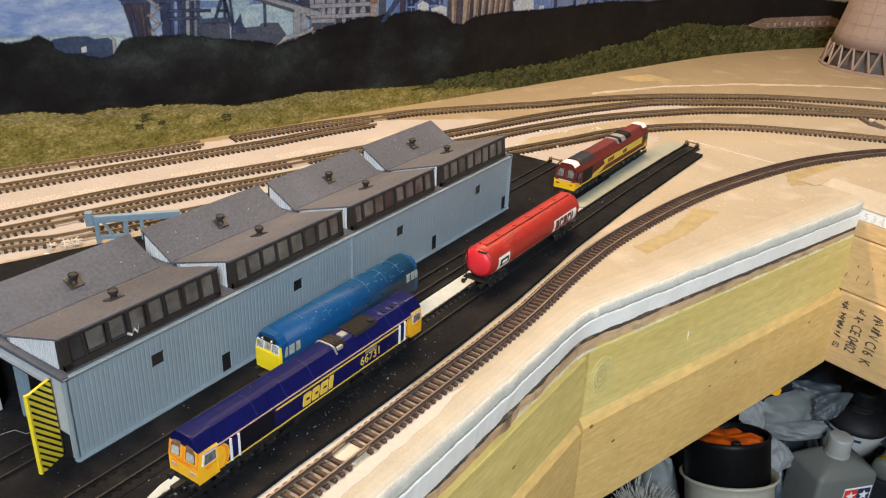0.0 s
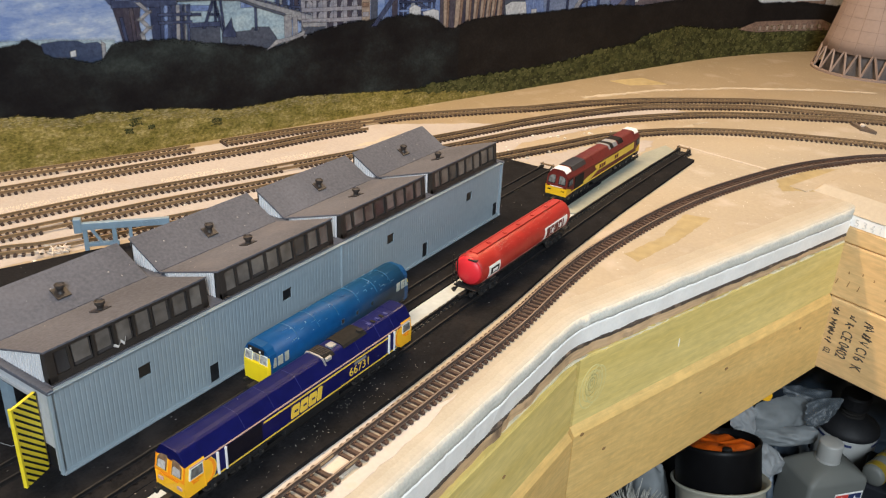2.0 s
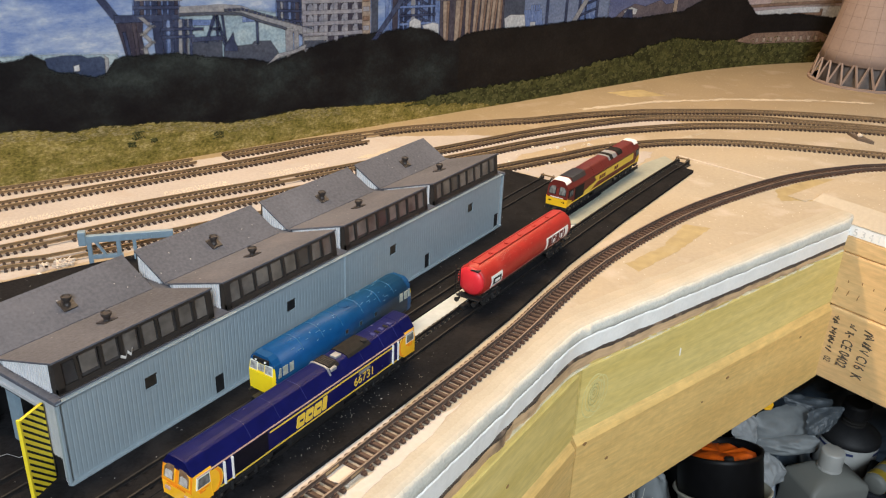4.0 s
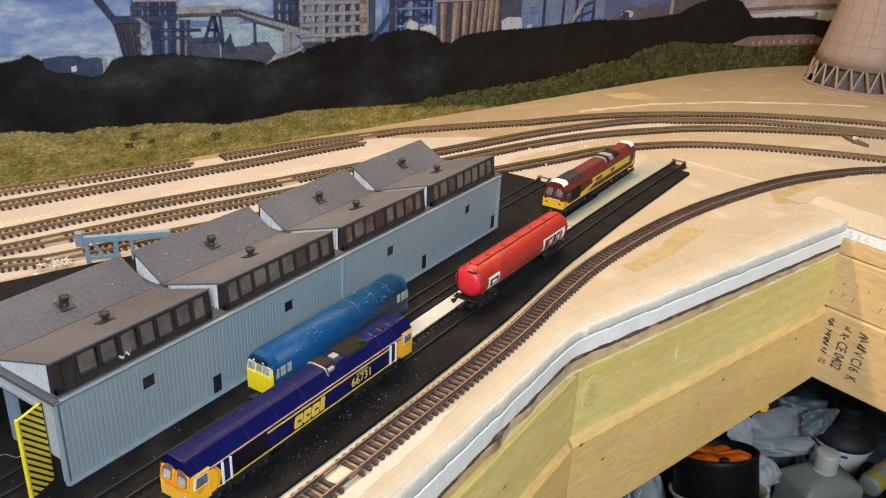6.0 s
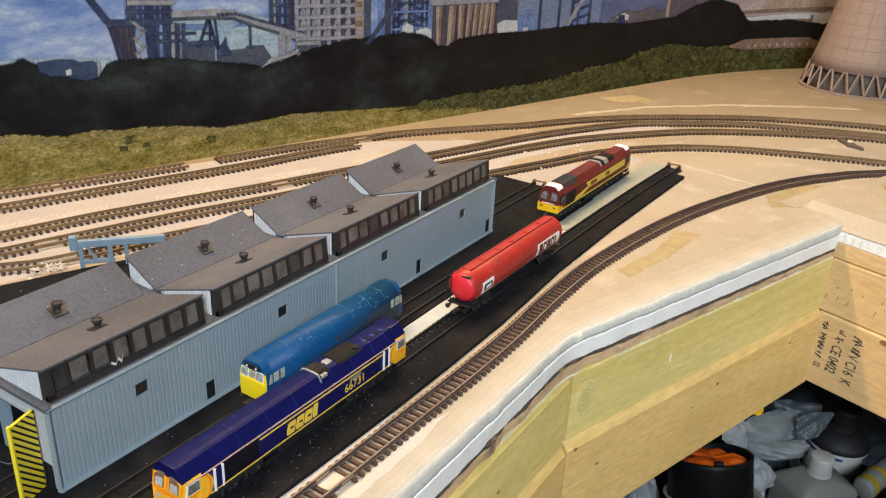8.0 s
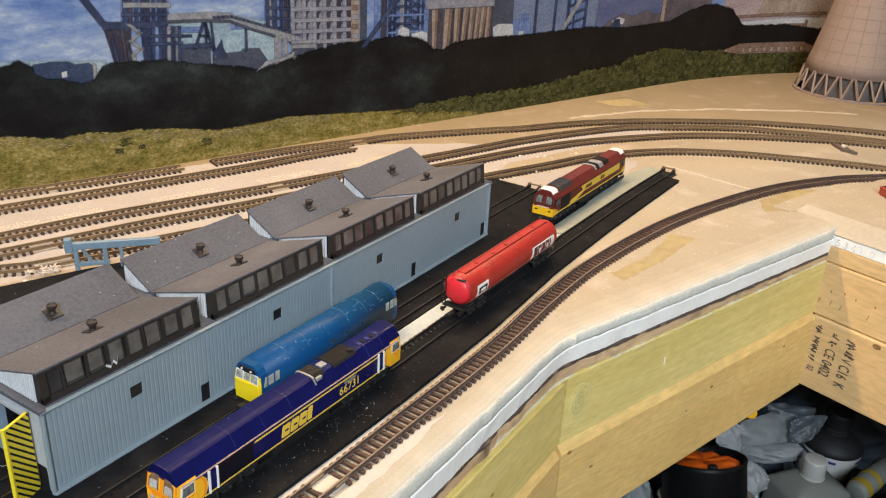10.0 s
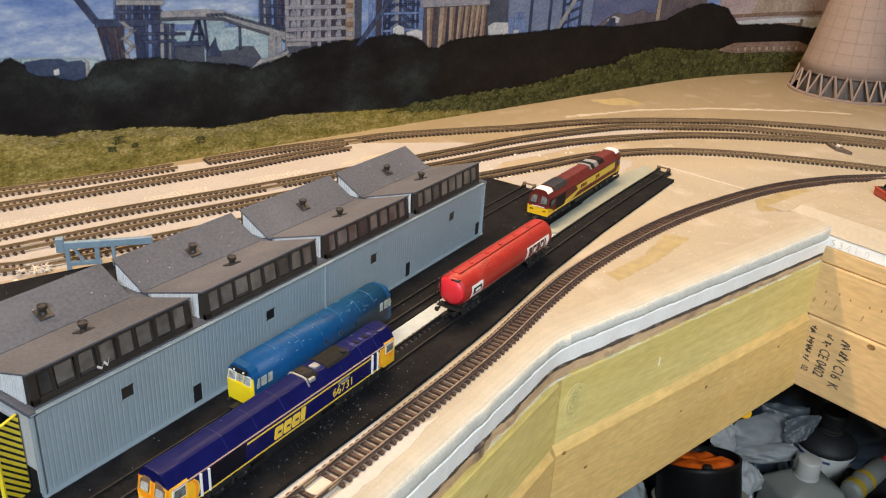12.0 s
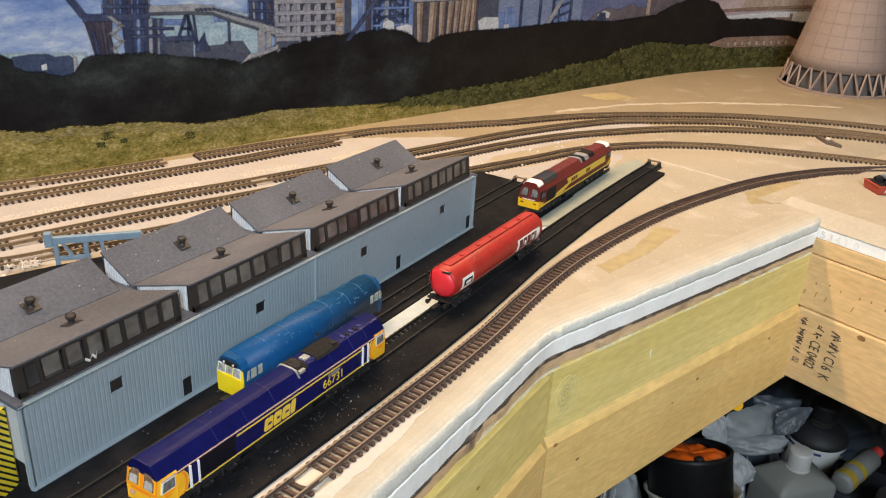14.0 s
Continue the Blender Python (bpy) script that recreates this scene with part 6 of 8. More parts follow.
loft(bm, [[(x, 0.0024 - 0.0006 * (k % 2) - d, z + d) for k, (x, z) in enumerate(scrap)] + [(x + 0.0002, 0.0024 - 0.0006 * (k % 2) - d, z + 0.0009 + d) for k, (x, z) in list(enumerate(scrap))[::-1]] for d in (0.0, 0.0004)])
part("white_scrap", bm, PALE_SHEET, shed, "crumpled scrap of white paper in a window")


def hazard_door():
    """Folded-back loading door with sloping black bars."""
    a, b = Vector((-0.0012, 0.0082)), Vector((-0.0131, 0.0042))
    d = b - a
    ob = thing("shed_door", "open yellow shed door with black diagonal stripes", "door", Matrix.Translation((a.x, a.y, 0)) @ Matrix.Rotation(math.atan2(d.y, d.x), 4, "Z"))
    L, Z0, Z1 = d.length, 0.0012, 0.0378
    part("panel", boxed(0, L, -0.0006, 0.0006, Z0, Z1, 0.0001), HAZARD, ob)
    def clipped(poly, keep, lim):
        out = []
        for (xa, za), (xb, zb) in zip(poly, poly[1:] + poly[:1]):
            ia, ib = keep * (za - lim) >= 0, keep * (zb - lim) >= 0
            if ia:
                out.append((xa, za))
            if ia != ib:
                u = (lim - za) / (zb - za)
                out.append((xa + (xb - xa) * u, lim))
        return out
    for k in range(16):
        z = Z0 - 0.0115 + k * 0.0031
        poly = [(0.0003, z), (L - 0.0009, z + 0.0120), (L - 0.0009, z + 0.0132), (0.0003, z + 0.0012)]
        poly = clipped(clipped(poly, 1, Z0 + 0.0003), -1, Z1 - 0.0003)
        if len(poly) < 3:
            continue
        bm = bmesh.new()
        loft(bm, [[(x, y, zz) for x, zz in poly] for y in (-0.0008, 0.0008)])
        part("stripe", bm, BLACK, ob, "black hazard stripe")
    part("edge_strip", boxed(L - 0.0008, L + 0.0002, -0.0009, 0.0007, Z0 - 0.0003, Z1 + 0.0003, 0.0002), HAZARD, ob)


hazard_door()
bm = bmesh.new()
tube(bm, [(-0.030, 0.046, 0.0026), (-0.014, 0.038, 0.0028), (-0.010, 0.0345, 0.0052), (-0.006, 0.0325, 0.0055), (-0.003, 0.030, 0.003), (0.002, 0.0275, 0.0035), (0.006, 0.027, 0.004)], 0.00012, 6)
tagged(part("wire", bm, SILVER, None, "thin white wire looping into the shed"), category="wire")


def gantry():
    ob = thing("gantry", "pale blue plastic lifting gantry standing behind the shed", "gantry", Matrix.Translation((0.128, 0.168, 0)) @ Matrix.Rotation(radians(-40), 4, "Z"))
    for x in (0.0, 0.0165):
        part("post", boxed(x, x + 0.0026, -0.0013, 0.0013, 0.0, 0.017, 0.0002), STEEL_BLUE, ob)
    part("beam", boxed(-0.003, 0.050, -0.0016, 0.0016, 0.0150, 0.0195, 0.0003), STEEL_BLUE, ob)
    part("head", boxed(-0.0045, 0.000, -0.0022, 0.0022, 0.0135, 0.0225, 0.0004), STEEL_BLUE, ob)
    part("cross_beam", boxed(0.0, 0.020, -0.0012, 0.0012, 0.004, 0.0064, 0.0002), STEEL_BLUE, ob)
    for a, b in (((0.0110, 0, 0.0045), (0.0045, 0, 0.016)), ((0.0105, 0, 0.0050), (0.0165, 0, 0.0045))):
        bm = bmesh.new()
        bar(bm, a, b, 0.0016)
        part("brace", bm, STEEL_BLUE, ob)
    part("leg", boxed(0.026, 0.028, -0.001, 0.001, 0.0, 0.016), STEEL_BLUE, ob)
    for k in range(5):
        part("rivet_block", boxed(0.030 + k * 0.003, 0.0315 + k * 0.003, -0.0019, 0.0019, 0.0163, 0.0182), STEEL_BLUE, ob)


gantry()
for k, (x, y, s) in enumerate(((0.113, 0.176, 0.004), (0.118, 0.173, 0.003), (0.121, 0.178, 0.0035), (0.116, 0.181, 0.003), (0.108, 0.183, 0.003))):
    bm = bmesh.new()
    for j in range(5):
        a = j * 1.3 + k
        bar(bm, (x + s * math.cos(a), y + s * math.sin(a), 0.0028), (x - s * math.cos(a + 0.5), y - s * math.sin(a + 0.5), 0.0036 + 0.0006 * (j % 2)), 0.0006)
    tagged(part("sprue_scrap", bm, RIDGE, None, "tangled white plastic offcuts beside the broken track"), category="plastic scrap")


# ---------------------------------------------------------------- rolling stock
def bogie(parent, x, axles, pitch, y=0.0, r=0.0034, width=0.0150):
    b = part("bogie", boxed(x - pitch * (axles - 1) / 2 - 0.0035, x + pitch * (axles - 1) / 2 + 0.0035, y - width / 2, y + width / 2, 0.0032, 0.0056, 0.0003), BOGIE, parent, "black bogie frame")
    for k in range(axles):
        xx = x + (k - (axles - 1) / 2) * pitch
        for s in (-1, 1):
            bm = bmesh.new()
            turned(bm, [(r, -0.0006), (r + 0.0004, -0.0006), (r + 0.0004, -0.0003), (r, 0.0006), (r * 0.5, 0.0004)], 18, (xx, y + s * 0.0044, r), "y")
            part("wheel", bm, WHEEL, b, "worn steel wheel")
            part("axle_box", boxed(xx - 0.0013, xx + 0.0013, y + s * (width / 2) - 0.0006, y + s * (width / 2) + 0.0006, r - 0.0012, r + 0.0018, 0.0002), BOGIE, b)
            bm = bmesh.new()
            turned(bm, [(0.0006, -0.0002), (0.0006, 0.0002), (0.0003, 0.0003)], 10, (xx, y + s * (width / 2 + 0.0007), r + 0.0002), "y")
            part("axle_cap", bm, WHEEL, b, "small bright axle cap")
    for s in (-1, 1):
        for k in range(axles - 1):
            xx = x + (k + 0.5 - (axles - 1) / 2) * pitch
            bm = bmesh.new()
            turned(bm, [(0.0008, 0.002), (0.0008, 0.006)], 8, (xx, y + s * (width / 2 - 0.0002), 0))
            part("spring", bm, BOGIE, b)
    return b


def side_shape(parent, name, outline, y, mat, label="", proud=0.0002):
    """Thin painted shape on a body side, given in (x, z)."""
    s = -1 if y < 0 else 1
    bm = bmesh.new()
    loft(bm, [[(a, y - s * 0.0001, b) for a, b in outline], [(a, y + s * proud, b) for a, b in outline]])
    return part(name, bm, mat, parent, label)


def rect(x0, x1, z0, z1):
    return [(x0, z0), (x1, z0), (x1, z1), (x0, z1)]


def freight_loco(name, label, m, body_mat, front_mat, style):
    """Six-axle diesel with a cab at each end; local x runs along it, z from the rail head."""
    ob = thing(name, label, "locomotive", m, "diesel locomotives")
    L, HW, ZB, ZC, ZT = 0.1405 if style == "blue" else 0.1378, 0.0086, 0.0078, 0.0200, 0.0252
    half = [(HW, ZB), (HW, ZC - 0.0006), (HW - 0.0005, ZC), (0.0046, ZT - 0.0005), (0.0025, ZT)]
    ring = [(y, z) for y, z in half] + [(-y, z) for y, z in half[::-1]]
    bm = bmesh.new()
    dome = [(HW, ZB), (HW, ZC - 0.0009), (HW - 0.0001, ZC - 0.0004), (HW - 0.0005, ZC), (HW - 0.0010, ZC + 0.0007), (0.0053, ZT - 0.0015), (0.0046, ZT - 0.0006), (0.0036, ZT - 0.0001), (0.0018, ZT + 0.0001)]
    loft(bm, [[(x, y, z) for y, z in dome + [(-y, z) for y, z in dome[::-1]]] for x in (0.0095, L - 0.0095)])
    part("body", bm, body_mat, ob)
    for end in (0, 1):
        f = (lambda x: x) if end == 0 else (lambda x: L - x)
        # cab side block, then the front sheet with its window opening
        nose = [(0.0080, 0.0058), (0.0081, 0.0135), (0.0080, ZC - 0.0003), (0.0046, ZT - 0.0009), (0.0025, ZT - 0.0004)]
        def nx(z):
            return 0.0 if z < 0.0136 else 0.0020 * (z - 0.0136) / 0.0098
        nr = [(y, z) for y, z in nose] + [(-y, z) for y, z in nose[::-1]]
        bm = bmesh.new()
        loft(bm, [[(f(nx(z)), y, z) for y, z in nr], [(f(0.0095), y, z if i not in (0, 9) else 0.0066) for i, (y, z) in enumerate(ring)]])
        cab = part("cab", bm, front_mat, ob)
        bm = bmesh.new()
        cap = [(HW - 0.0004, ZC + 0.0001), (HW - 0.0010, ZC + 0.0009), (0.0053, ZT - 0.0010), (0.0046, ZT - 0.0003), (0.0036, ZT + 0.0001), (0.0018, ZT + 0.0002)]
        cap = cap + [(-y, z) for y, z in cap[::-1]]
        loft(bm, [[(f(x), y * k, z - d) for y, z in cap] for x, k, d in ((0.0010, 0.99, 0.0003), (0.0016, 0.995, 0.0001), (0.0090, 1.0, 0.0), (0.0097, 1.0, 0.0))])
        part("cab_roof", bm, body_mat, cab)
        if style == "maroon":
            bm = bmesh.new()
            loft(bm, [[(f(x), y, z + d) for y, z in ((0.0064, ZC + 0.0031), (0.0053, ZT - 0.0006), (0.0046, ZT - 0.0001), (0.0036, ZT + 0.0003), (0.0018, ZT + 0.0004), (-0.0018, ZT + 0.0004), (-0.0036, ZT + 0.0003), (-0.0046, ZT - 0.0001), (-0.0053, ZT - 0.0006), (-0.0064, ZC + 0.0031), (-0.0030, ZT - 0.002), (0.0030, ZT - 0.002))] for x, d in ((0.0012, -0.0002), (0.0092, 0.0))])
            part("white_roof", bm, WHITE, cab, "white cab roof panel")
        top = [(0.0081, 0.0130), (0.0080, ZC - 0.0004), (0.0046, ZT - 0.0010), (0.0025, ZT - 0.0005), (0.0, ZT - 0.0011)]
        top = top + [(-y, z) for y, z in top[-2::-1]]
        bm = bmesh.new()
        loft(bm, [[(f(nx(z) - k), y, z) for y, z in top] for k in (-0.0002, 0.00015)])
        part("front_surround", bm, LOCO_ORANGE if style == "blue" else MAROON, cab, "orange windscreen surround" if style == "blue" else "")
        for s in (-1, 1):
            pts = [(0.0006, 0.0138), (0.0074, 0.0138), (0.0073, 0.0190), (0.0050, 0.0215), (0.0006, 0.0220)]
            for nm, mt, g, o in (("windscreen_frame", LOCO_YELLOW if style == "blue" else BLACK, 0.0003 if style == "blue" else 0.0005, 0.0003), ("windscreen", BROWN_GLASS if style == "blue" else SIDE_GLASS, 0.0007 if style == "blue" else 0.0009, 0.0005)):
                cy = sum(p[0] for p in pts) / 5
                cz = sum(p[1] for p in pts) / 5
                q = [(y + (cy - y) * g / 0.003, z + (cz - z) * g / 0.003) for y, z in pts]
                bm = bmesh.new()
                loft(bm, [[(f(nx(z) - k), s * y, z) for y, z in q] for k in (-0.0002, o)])
                part(nm, bm, mt, cab)
            if style == "blue":
                bm = bmesh.new()
                loft(bm, [[(f(nx(z) - k), s * y, z) for y, z in ((0.0020, 0.0150), (0.0061, 0.0150), (0.0061, 0.0174), (0.0056, 0.0182), (0.0026, 0.0184), (0.0020, 0.0178))] for k in (0.0003, 0.00058)])
                part("windscreen_plate", bm, PALE_SHEET, cab, "pale plate on the lower windscreen")
            side_shape(cab, "cab_window_frame", [(f(0.0018), 0.0136), (f(0.0084), 0.0136), (f(0.0084), 0.0186), (f(0.0026), 0.0186)], s * 0.0083, CREAM if style == "blue" else BLACK, "", 0.0005)
            side_shape(cab, "cab_window", [(f(0.0024), 0.0141), (f(0.0079), 0.0141), (f(0.0079), 0.0181), (f(0.0031), 0.0181)], s * 0.0083, SIDE_GLASS, "", 0.0007)
            bm = bmesh.new()
            turned(bm, [(0.0009, 0.0), (0.0009, 0.0025), (0.0013, 0.0025), (0.0013, 0.0031)], 12, (0, 0, 0), "x")
            bmesh.ops.transform(bm, matrix=Matrix.Translation((f(0.0004), s * 0.0056, 0.0052)) @ Matrix.Rotation(math.pi if end == 0 else 0, 4, "Z"), verts=bm.verts)
            part("buffer", bm, BOGIE, cab)
            part("lamp_cluster", boxed(f(-0.0004) if end == 0 else f(0.0002), f(0.0002) if end == 0 else f(-0.0004), s * 0.0052 - 0.0013, s * 0.0052 + 0.0013, 0.0092, 0.0106, 0.0001), BEIGE_LINE if style == "blue" else BLACK, cab)
        part("buffer_beam", boxed(min(f(-0.0002), f(0.006)), max(f(-0.0002), f(0.006)), -0.0078, 0.0078, 0.0036, 0.0064, 0.0003), BOGIE, cab)
        part("coupling", boxed(min(f(-0.0060), f(0.0)), max(f(-0.0060), f(0.0)), -0.0014, 0.0014, 0.0034, 0.0052, 0.0002), BOGIE, ob)
        part("handrail", boxed(min(f(-0.0006), f(-0.0003)), max(f(-0.0006), f(-0.0003)), -0.0050, 0.0050, 0.0125, 0.0129), WHITE if style != "blue" else LOCO_ORANGE, cab)
    part("underframe", boxed(0.004, L - 0.004, -0.0072, 0.0072, 0.0050, 0.0080), BOGIE, ob)
    part("fuel_tank", boxed(0.052, 0.087, -0.0074, 0.0074, 0.0016, 0.0072, 0.0008), BOGIE, ob, "black fuel tank")
    bogie(ob, 0.026, 3, 0.0125)
    bogie(ob, L - 0.026, 3, 0.0125)
    # roof panel seams
    for x in (0.030, 0.046, 0.062, 0.100, 0.115, 0.126):
        bm = bmesh.new()
        loft(bm, [[(xx, y, z + 0.00012) for y, z in half[2:] + [(-y, z) for y, z in half[2:][::-1]]] + [(xx, -y, z - 0.0004) for y, z in half[2:]] + [(xx, y, z - 0.0004) for y, z in half[2:][::-1]] for xx in (x, x + 0.00022)])
        part("roof_seam", bm, SEAM_BLUE if style == "blue" else body_mat, ob)
    return ob, L, HW, ZB, ZC, ZT


RAILZ = RAIL_TOP_Z
gb, L, HW, ZB, ZC, ZT = freight_loco("diesel_locomotive", "dark blue six-axle model locomotive with orange and yellow cab ends", Matrix.Translation((0.0127, -0.0481, RAILZ)) @ Matrix.Rotation(radians(-0.1), 4, "Z"),
                                     LOCO_BLUE, LOCO_YELLOW, "blue")
for s in (-1, 1):
    y = s * HW
    side_shape(gb, "cantrail_line", rect(0.0005 + 0.002, L - 0.0025, ZC - 0.0014, ZC - 0.0008), y, BEIGE_LINE, "thin beige cantrail line")
    side_shape(gb, "sole_line", rect(0.0128, L - 0.0128, ZB + 0.0001, ZB + 0.0007), y, GOLD, "thin gold sole line")
    side_shape(gb, "gold_line", rect(0.0395, L - 0.018, ZC - 0.0034, ZC - 0.0027), y, GOLD, "thin gold line")
    side_shape(gb, "dark_grille", rect(0.0206, 0.0385, ZB + 0.0010, ZC - 0.0018), y, NAVY_GRILLE, "dark navy radiator grille", 0.00015)
    for e in (0, 1):
        f = (lambda x: x) if e == 0 else (lambda x: L - x)
        edge = [(0.0098, ZB + 0.0001), (0.0116, ZB + 0.0014), (0.0126, ZB + 0.0034), (0.0129, ZB + 0.0056), (0.0124, ZC - 0.0042), (0.0108, ZC - 0.0020)]
        side_shape(gb, "cab_panel", [(f(0.0088), ZB - 0.0004)] + [(f(x), z) for x, z in edge] + [(f(0.0088), ZC - 0.0020)], y, LOCO_YELLOW, "yellow cab side", 0.00018)
        out = [(x + 0.0013, z) for x, z in edge]
        side_shape(gb, "orange_arc", [(f(x), z) for x, z in edge] + [(f(x), z) for x, z in out[::-1]], y, LOCO_ORANGE, "orange curved band", 0.00028)
        side_shape(gb, "gold_edge", [(f(x), z) for x, z in out] + [(f(x + 0.0004), z) for x, z in out[::-1]], y, GOLD, "", 0.00030)
        for k, (xa, xb) in enumerate(((0.0030, 0.0046), (0.0050, 0.0078), (0.0034, 0.0060))):
            zz = 0.0122 - 0.0010 * (k // 2)
            side_shape(gb, "cab_print", rect(min(f(xa), f(xb)), max(f(xa), f(xb)), zz, zz + 0.0005), s * 0.0083, LOCO_ORANGE, "small orange print", 0.0004)
        side_shape(gb, "cab_door", rect(min(f(0.0157), f(0.0188)), max(f(0.0157), f(0.0188)), ZB + 0.0012, ZC - 0.0024), y, LOCO_BLUE, "blue cab door", 0.00035)
        for xx in (0.0149, 0.0189):
            side_shape(gb, "door_handrail", rect(min(f(xx), f(xx + 0.0007)), max(f(xx), f(xx + 0.0007)), ZB + 0.0004, ZC - 0.0016), y, WHITE, "white door handrail", 0.0008)
    # operator's emblem as plain gold blocks
    slit = ((0.34, 0.78, 0.42, 0.58),)
    fx = (lambda x: x) if s < 0 else (lambda x: L - x)
    for x0, x1, z1, gaps in ((0.0545, 0.0592, 0.0152, slit), (0.0600, 0.0644, 0.0152, slit), (0.0652, 0.0698, 0.0152, slit), (0.0706, 0.0732, 0.0158, ())):
        sl = 0.0011 if s < 0 else -0.0011
        a, b = sorted((fx(x0), fx(x1)))
        lo = ZB + 0.0018
        tall = z1 - lo
        rim = [(0.0, 0.10), (0.10, 0.0), (1.0, 0.0), (1.0, 0.88), (0.90, 1.0), (0.12, 1.0), (0.0, 0.90)]
        if s > 0:
            rim = [(1 - u, v) for u, v in rim]
        side_shape(gb, "logo_block", [(a + (b - a) * u + sl * v, lo + tall * v) for u, v in rim], y, GOLD, "plain gold logo block", 0.0003)
        for u0, u1, v0, v1 in gaps:
            if s > 0:
                u0, u1 = 1 - u1, 1 - u0
            side_shape(gb, "logo_gap", [(a + (b - a) * u + sl * v, lo + tall * v) for u, v in ((u0, v0), (u1, v0), (u1, v1), (u0, v1))], y, LOCO_BLUE, "", 0.0004)
    m = pose(0.0920, y - 0.0003, ZB + 0.0026, 90, 0, 0) if s < 0 else pose(L - 0.0920, y + 0.0003, ZB + 0.0026, 90, 0, 180)
    lettering("running_number", "66731", 0.0060, GOLD, gb, m, "gold running number")
    side_shape(gb, "nameplate", rect(0.096, 0.104, ZC - 0.0052, ZC - 0.0040), y, SILVER, "small cast nameplate", 0.0003)
# exhaust and fan panels on the roof
for x0, x1, mt, nm in ((0.0788, 0.0797, SILVER, "silver_arch"), (0.0800, 0.0862, EXHAUST, "exhaust_grille"), (0.0925, 0.1085, EXHAUST, "exhaust_panel")):
    bm = bmesh.new()
    arch = [(0.0066, ZC + 0.0022), (0.0048, ZT), (0.0026, ZT + 0.0005), (-0.0026, ZT + 0.0005), (-0.0048, ZT), (-0.0066, ZC + 0.0022)]
    if mt is EXHAUST:
        arch = [(0.0056, ZC + 0.0040), (0.0046, ZT - 0.0001), (0.0026, ZT + 0.0005), (-0.0026, ZT + 0.0005), (-0.0046, ZT - 0.0001), (-0.0056, ZC + 0.0040)]
    loft(bm, [[(x, y, z) for y, z in arch] + [(x, y * 0.6, z - 0.002) for y, z in arch[::-1]] for x in (x0, x1)])
    part(nm, bm, mt, gb, "sooty brown roof panel" if mt is EXHAUST else "worn silver roof arch")
for k in range(5):
    part("grille_slat", boxed(0.0804 + k * 0.0011, 0.0808 + k * 0.0011, -0.0040, 0.0030, ZT + 0.0002, ZT + 0.0008, 0.0001), VENT, gb, "brown grille slat")
part("silencer_box", boxed(0.0872, 0.0912, -0.0026, 0.0010, ZT - 0.0004, ZT + 0.0009, 0.0003), SILVER, gb, "pale worn silencer box")
part("roof_flap", boxed(0.0802, 0.0838, -0.0062, -0.0044, ZT - 0.0020, ZT - 0.0004, 0.0003), SILVER, gb, "pale grey roof flap")
bm = bmesh.new()
turned(bm, [(0.0016, 0.0), (0.0016, 0.0007), (0.0010, 0.0007)], 16, (0.1065, -0.0028, ZT + 0.0003))
part("exhaust_port", bm, BLACK, gb, "round black exhaust port")
for k in range(5):
    part("roof_grille", boxed(0.113 + k * 0.0032, 0.1145 + k * 0.0032, -0.0036, -0.0012, ZT - 0.0002, ZT + 0.0004), EXHAUST if k % 2 else SEAM_BLUE, gb)

ew, L, *_ = freight_loco("diesel_locomotive", "maroon and gold six-axle model locomotive with white cab roofs", Matrix.Translation((0.3790, -0.0229, RAILZ)) @ Matrix.Rotation(radians(-0.3), 4, "Z"),
                      MAROON, MAROON, "maroon")
for s in (-1, 1):
    y = s * HW
    side_shape(ew, "gold_band", [(0.040, ZB + 0.0012), (0.052, ZB + 0.0046), (L - 0.014, ZB + 0.0046), (L - 0.0145, ZC - 0.0022), (0.046, ZC - 0.0022), (0.050, ZC - 0.0060), (0.030, ZC - 0.0085), (0.024, ZB + 0.0008)], y, GOLD, "jagged gold side band")
    side_shape(ew, "sole_line", rect(0.002, L - 0.002, ZB, ZB + 0.0008), y, GOLD, "thin gold sole line", 0.0003)
    side_shape(ew, "black_grille", rect(0.012, 0.027, ZB + 0.0014, ZC - 0.0016), y, BLACK, "black side grille", 0.0003)
    for x in (0.055, 0.059, 0.063, 0.084, 0.088):
        side_shape(ew, "logo_block", rect(x, x + 0.0028, ZB + 0.0056, ZC - 0.0036), y, MAROON, "plain maroon logo block", 0.0004)
for e in (0, 1):
    f = (lambda x: x) if e == 0 else (lambda x: L - x)
    bm = bmesh.new()
    loft(bm, [[(f(x), y2, z) for y2, z in ((-0.0082, 0.0062), (0.0082, 0.0062), (0.0083, 0.0120), (-0.0083, 0.0120))] for x in (-0.0004, 0.0004)])
    part("yellow_nose", bm, WARN_YELLOW, ew, "yellow warning panel")
    for s in (-1, 1):
        side_shape(ew, "yellow_cab_corner", [(f(0.0), ZB - 0.0010), (f(0.0080), ZB - 0.0004), (f(0.0080), ZB + 0.0020), (f(0.0), 0.0128)], s * 0.0081, WARN_YELLOW, "", 0.0004)
for x0, x1, mt in ((0.012, 0.034, DARK_GLASS), (0.0770, 0.0795, SILVER), (0.0802, 0.0850, EXHAUST), (0.0856, 0.0925, SILVER), (0.0945, 0.104, EXHAUST)):
    bm = bmesh.new()
    arch = [(0.0066, ZC + 0.0024), (0.0047, ZT), (0.0026, ZT + 0.0004), (-0.0026, ZT + 0.0004), (-0.0047, ZT), (-0.0066, ZC + 0.0024)]
    loft(bm, [[(x, y, z) for y, z in arch] + [(x, y * 0.6, z - 0.002) for y, z in arch[::-1]] for x in (x0, x1)])
    part("roof_panel", bm, mt, ew, "dark glossy radiator roof" if mt is DARK_GLASS else "worn metal roof panel")


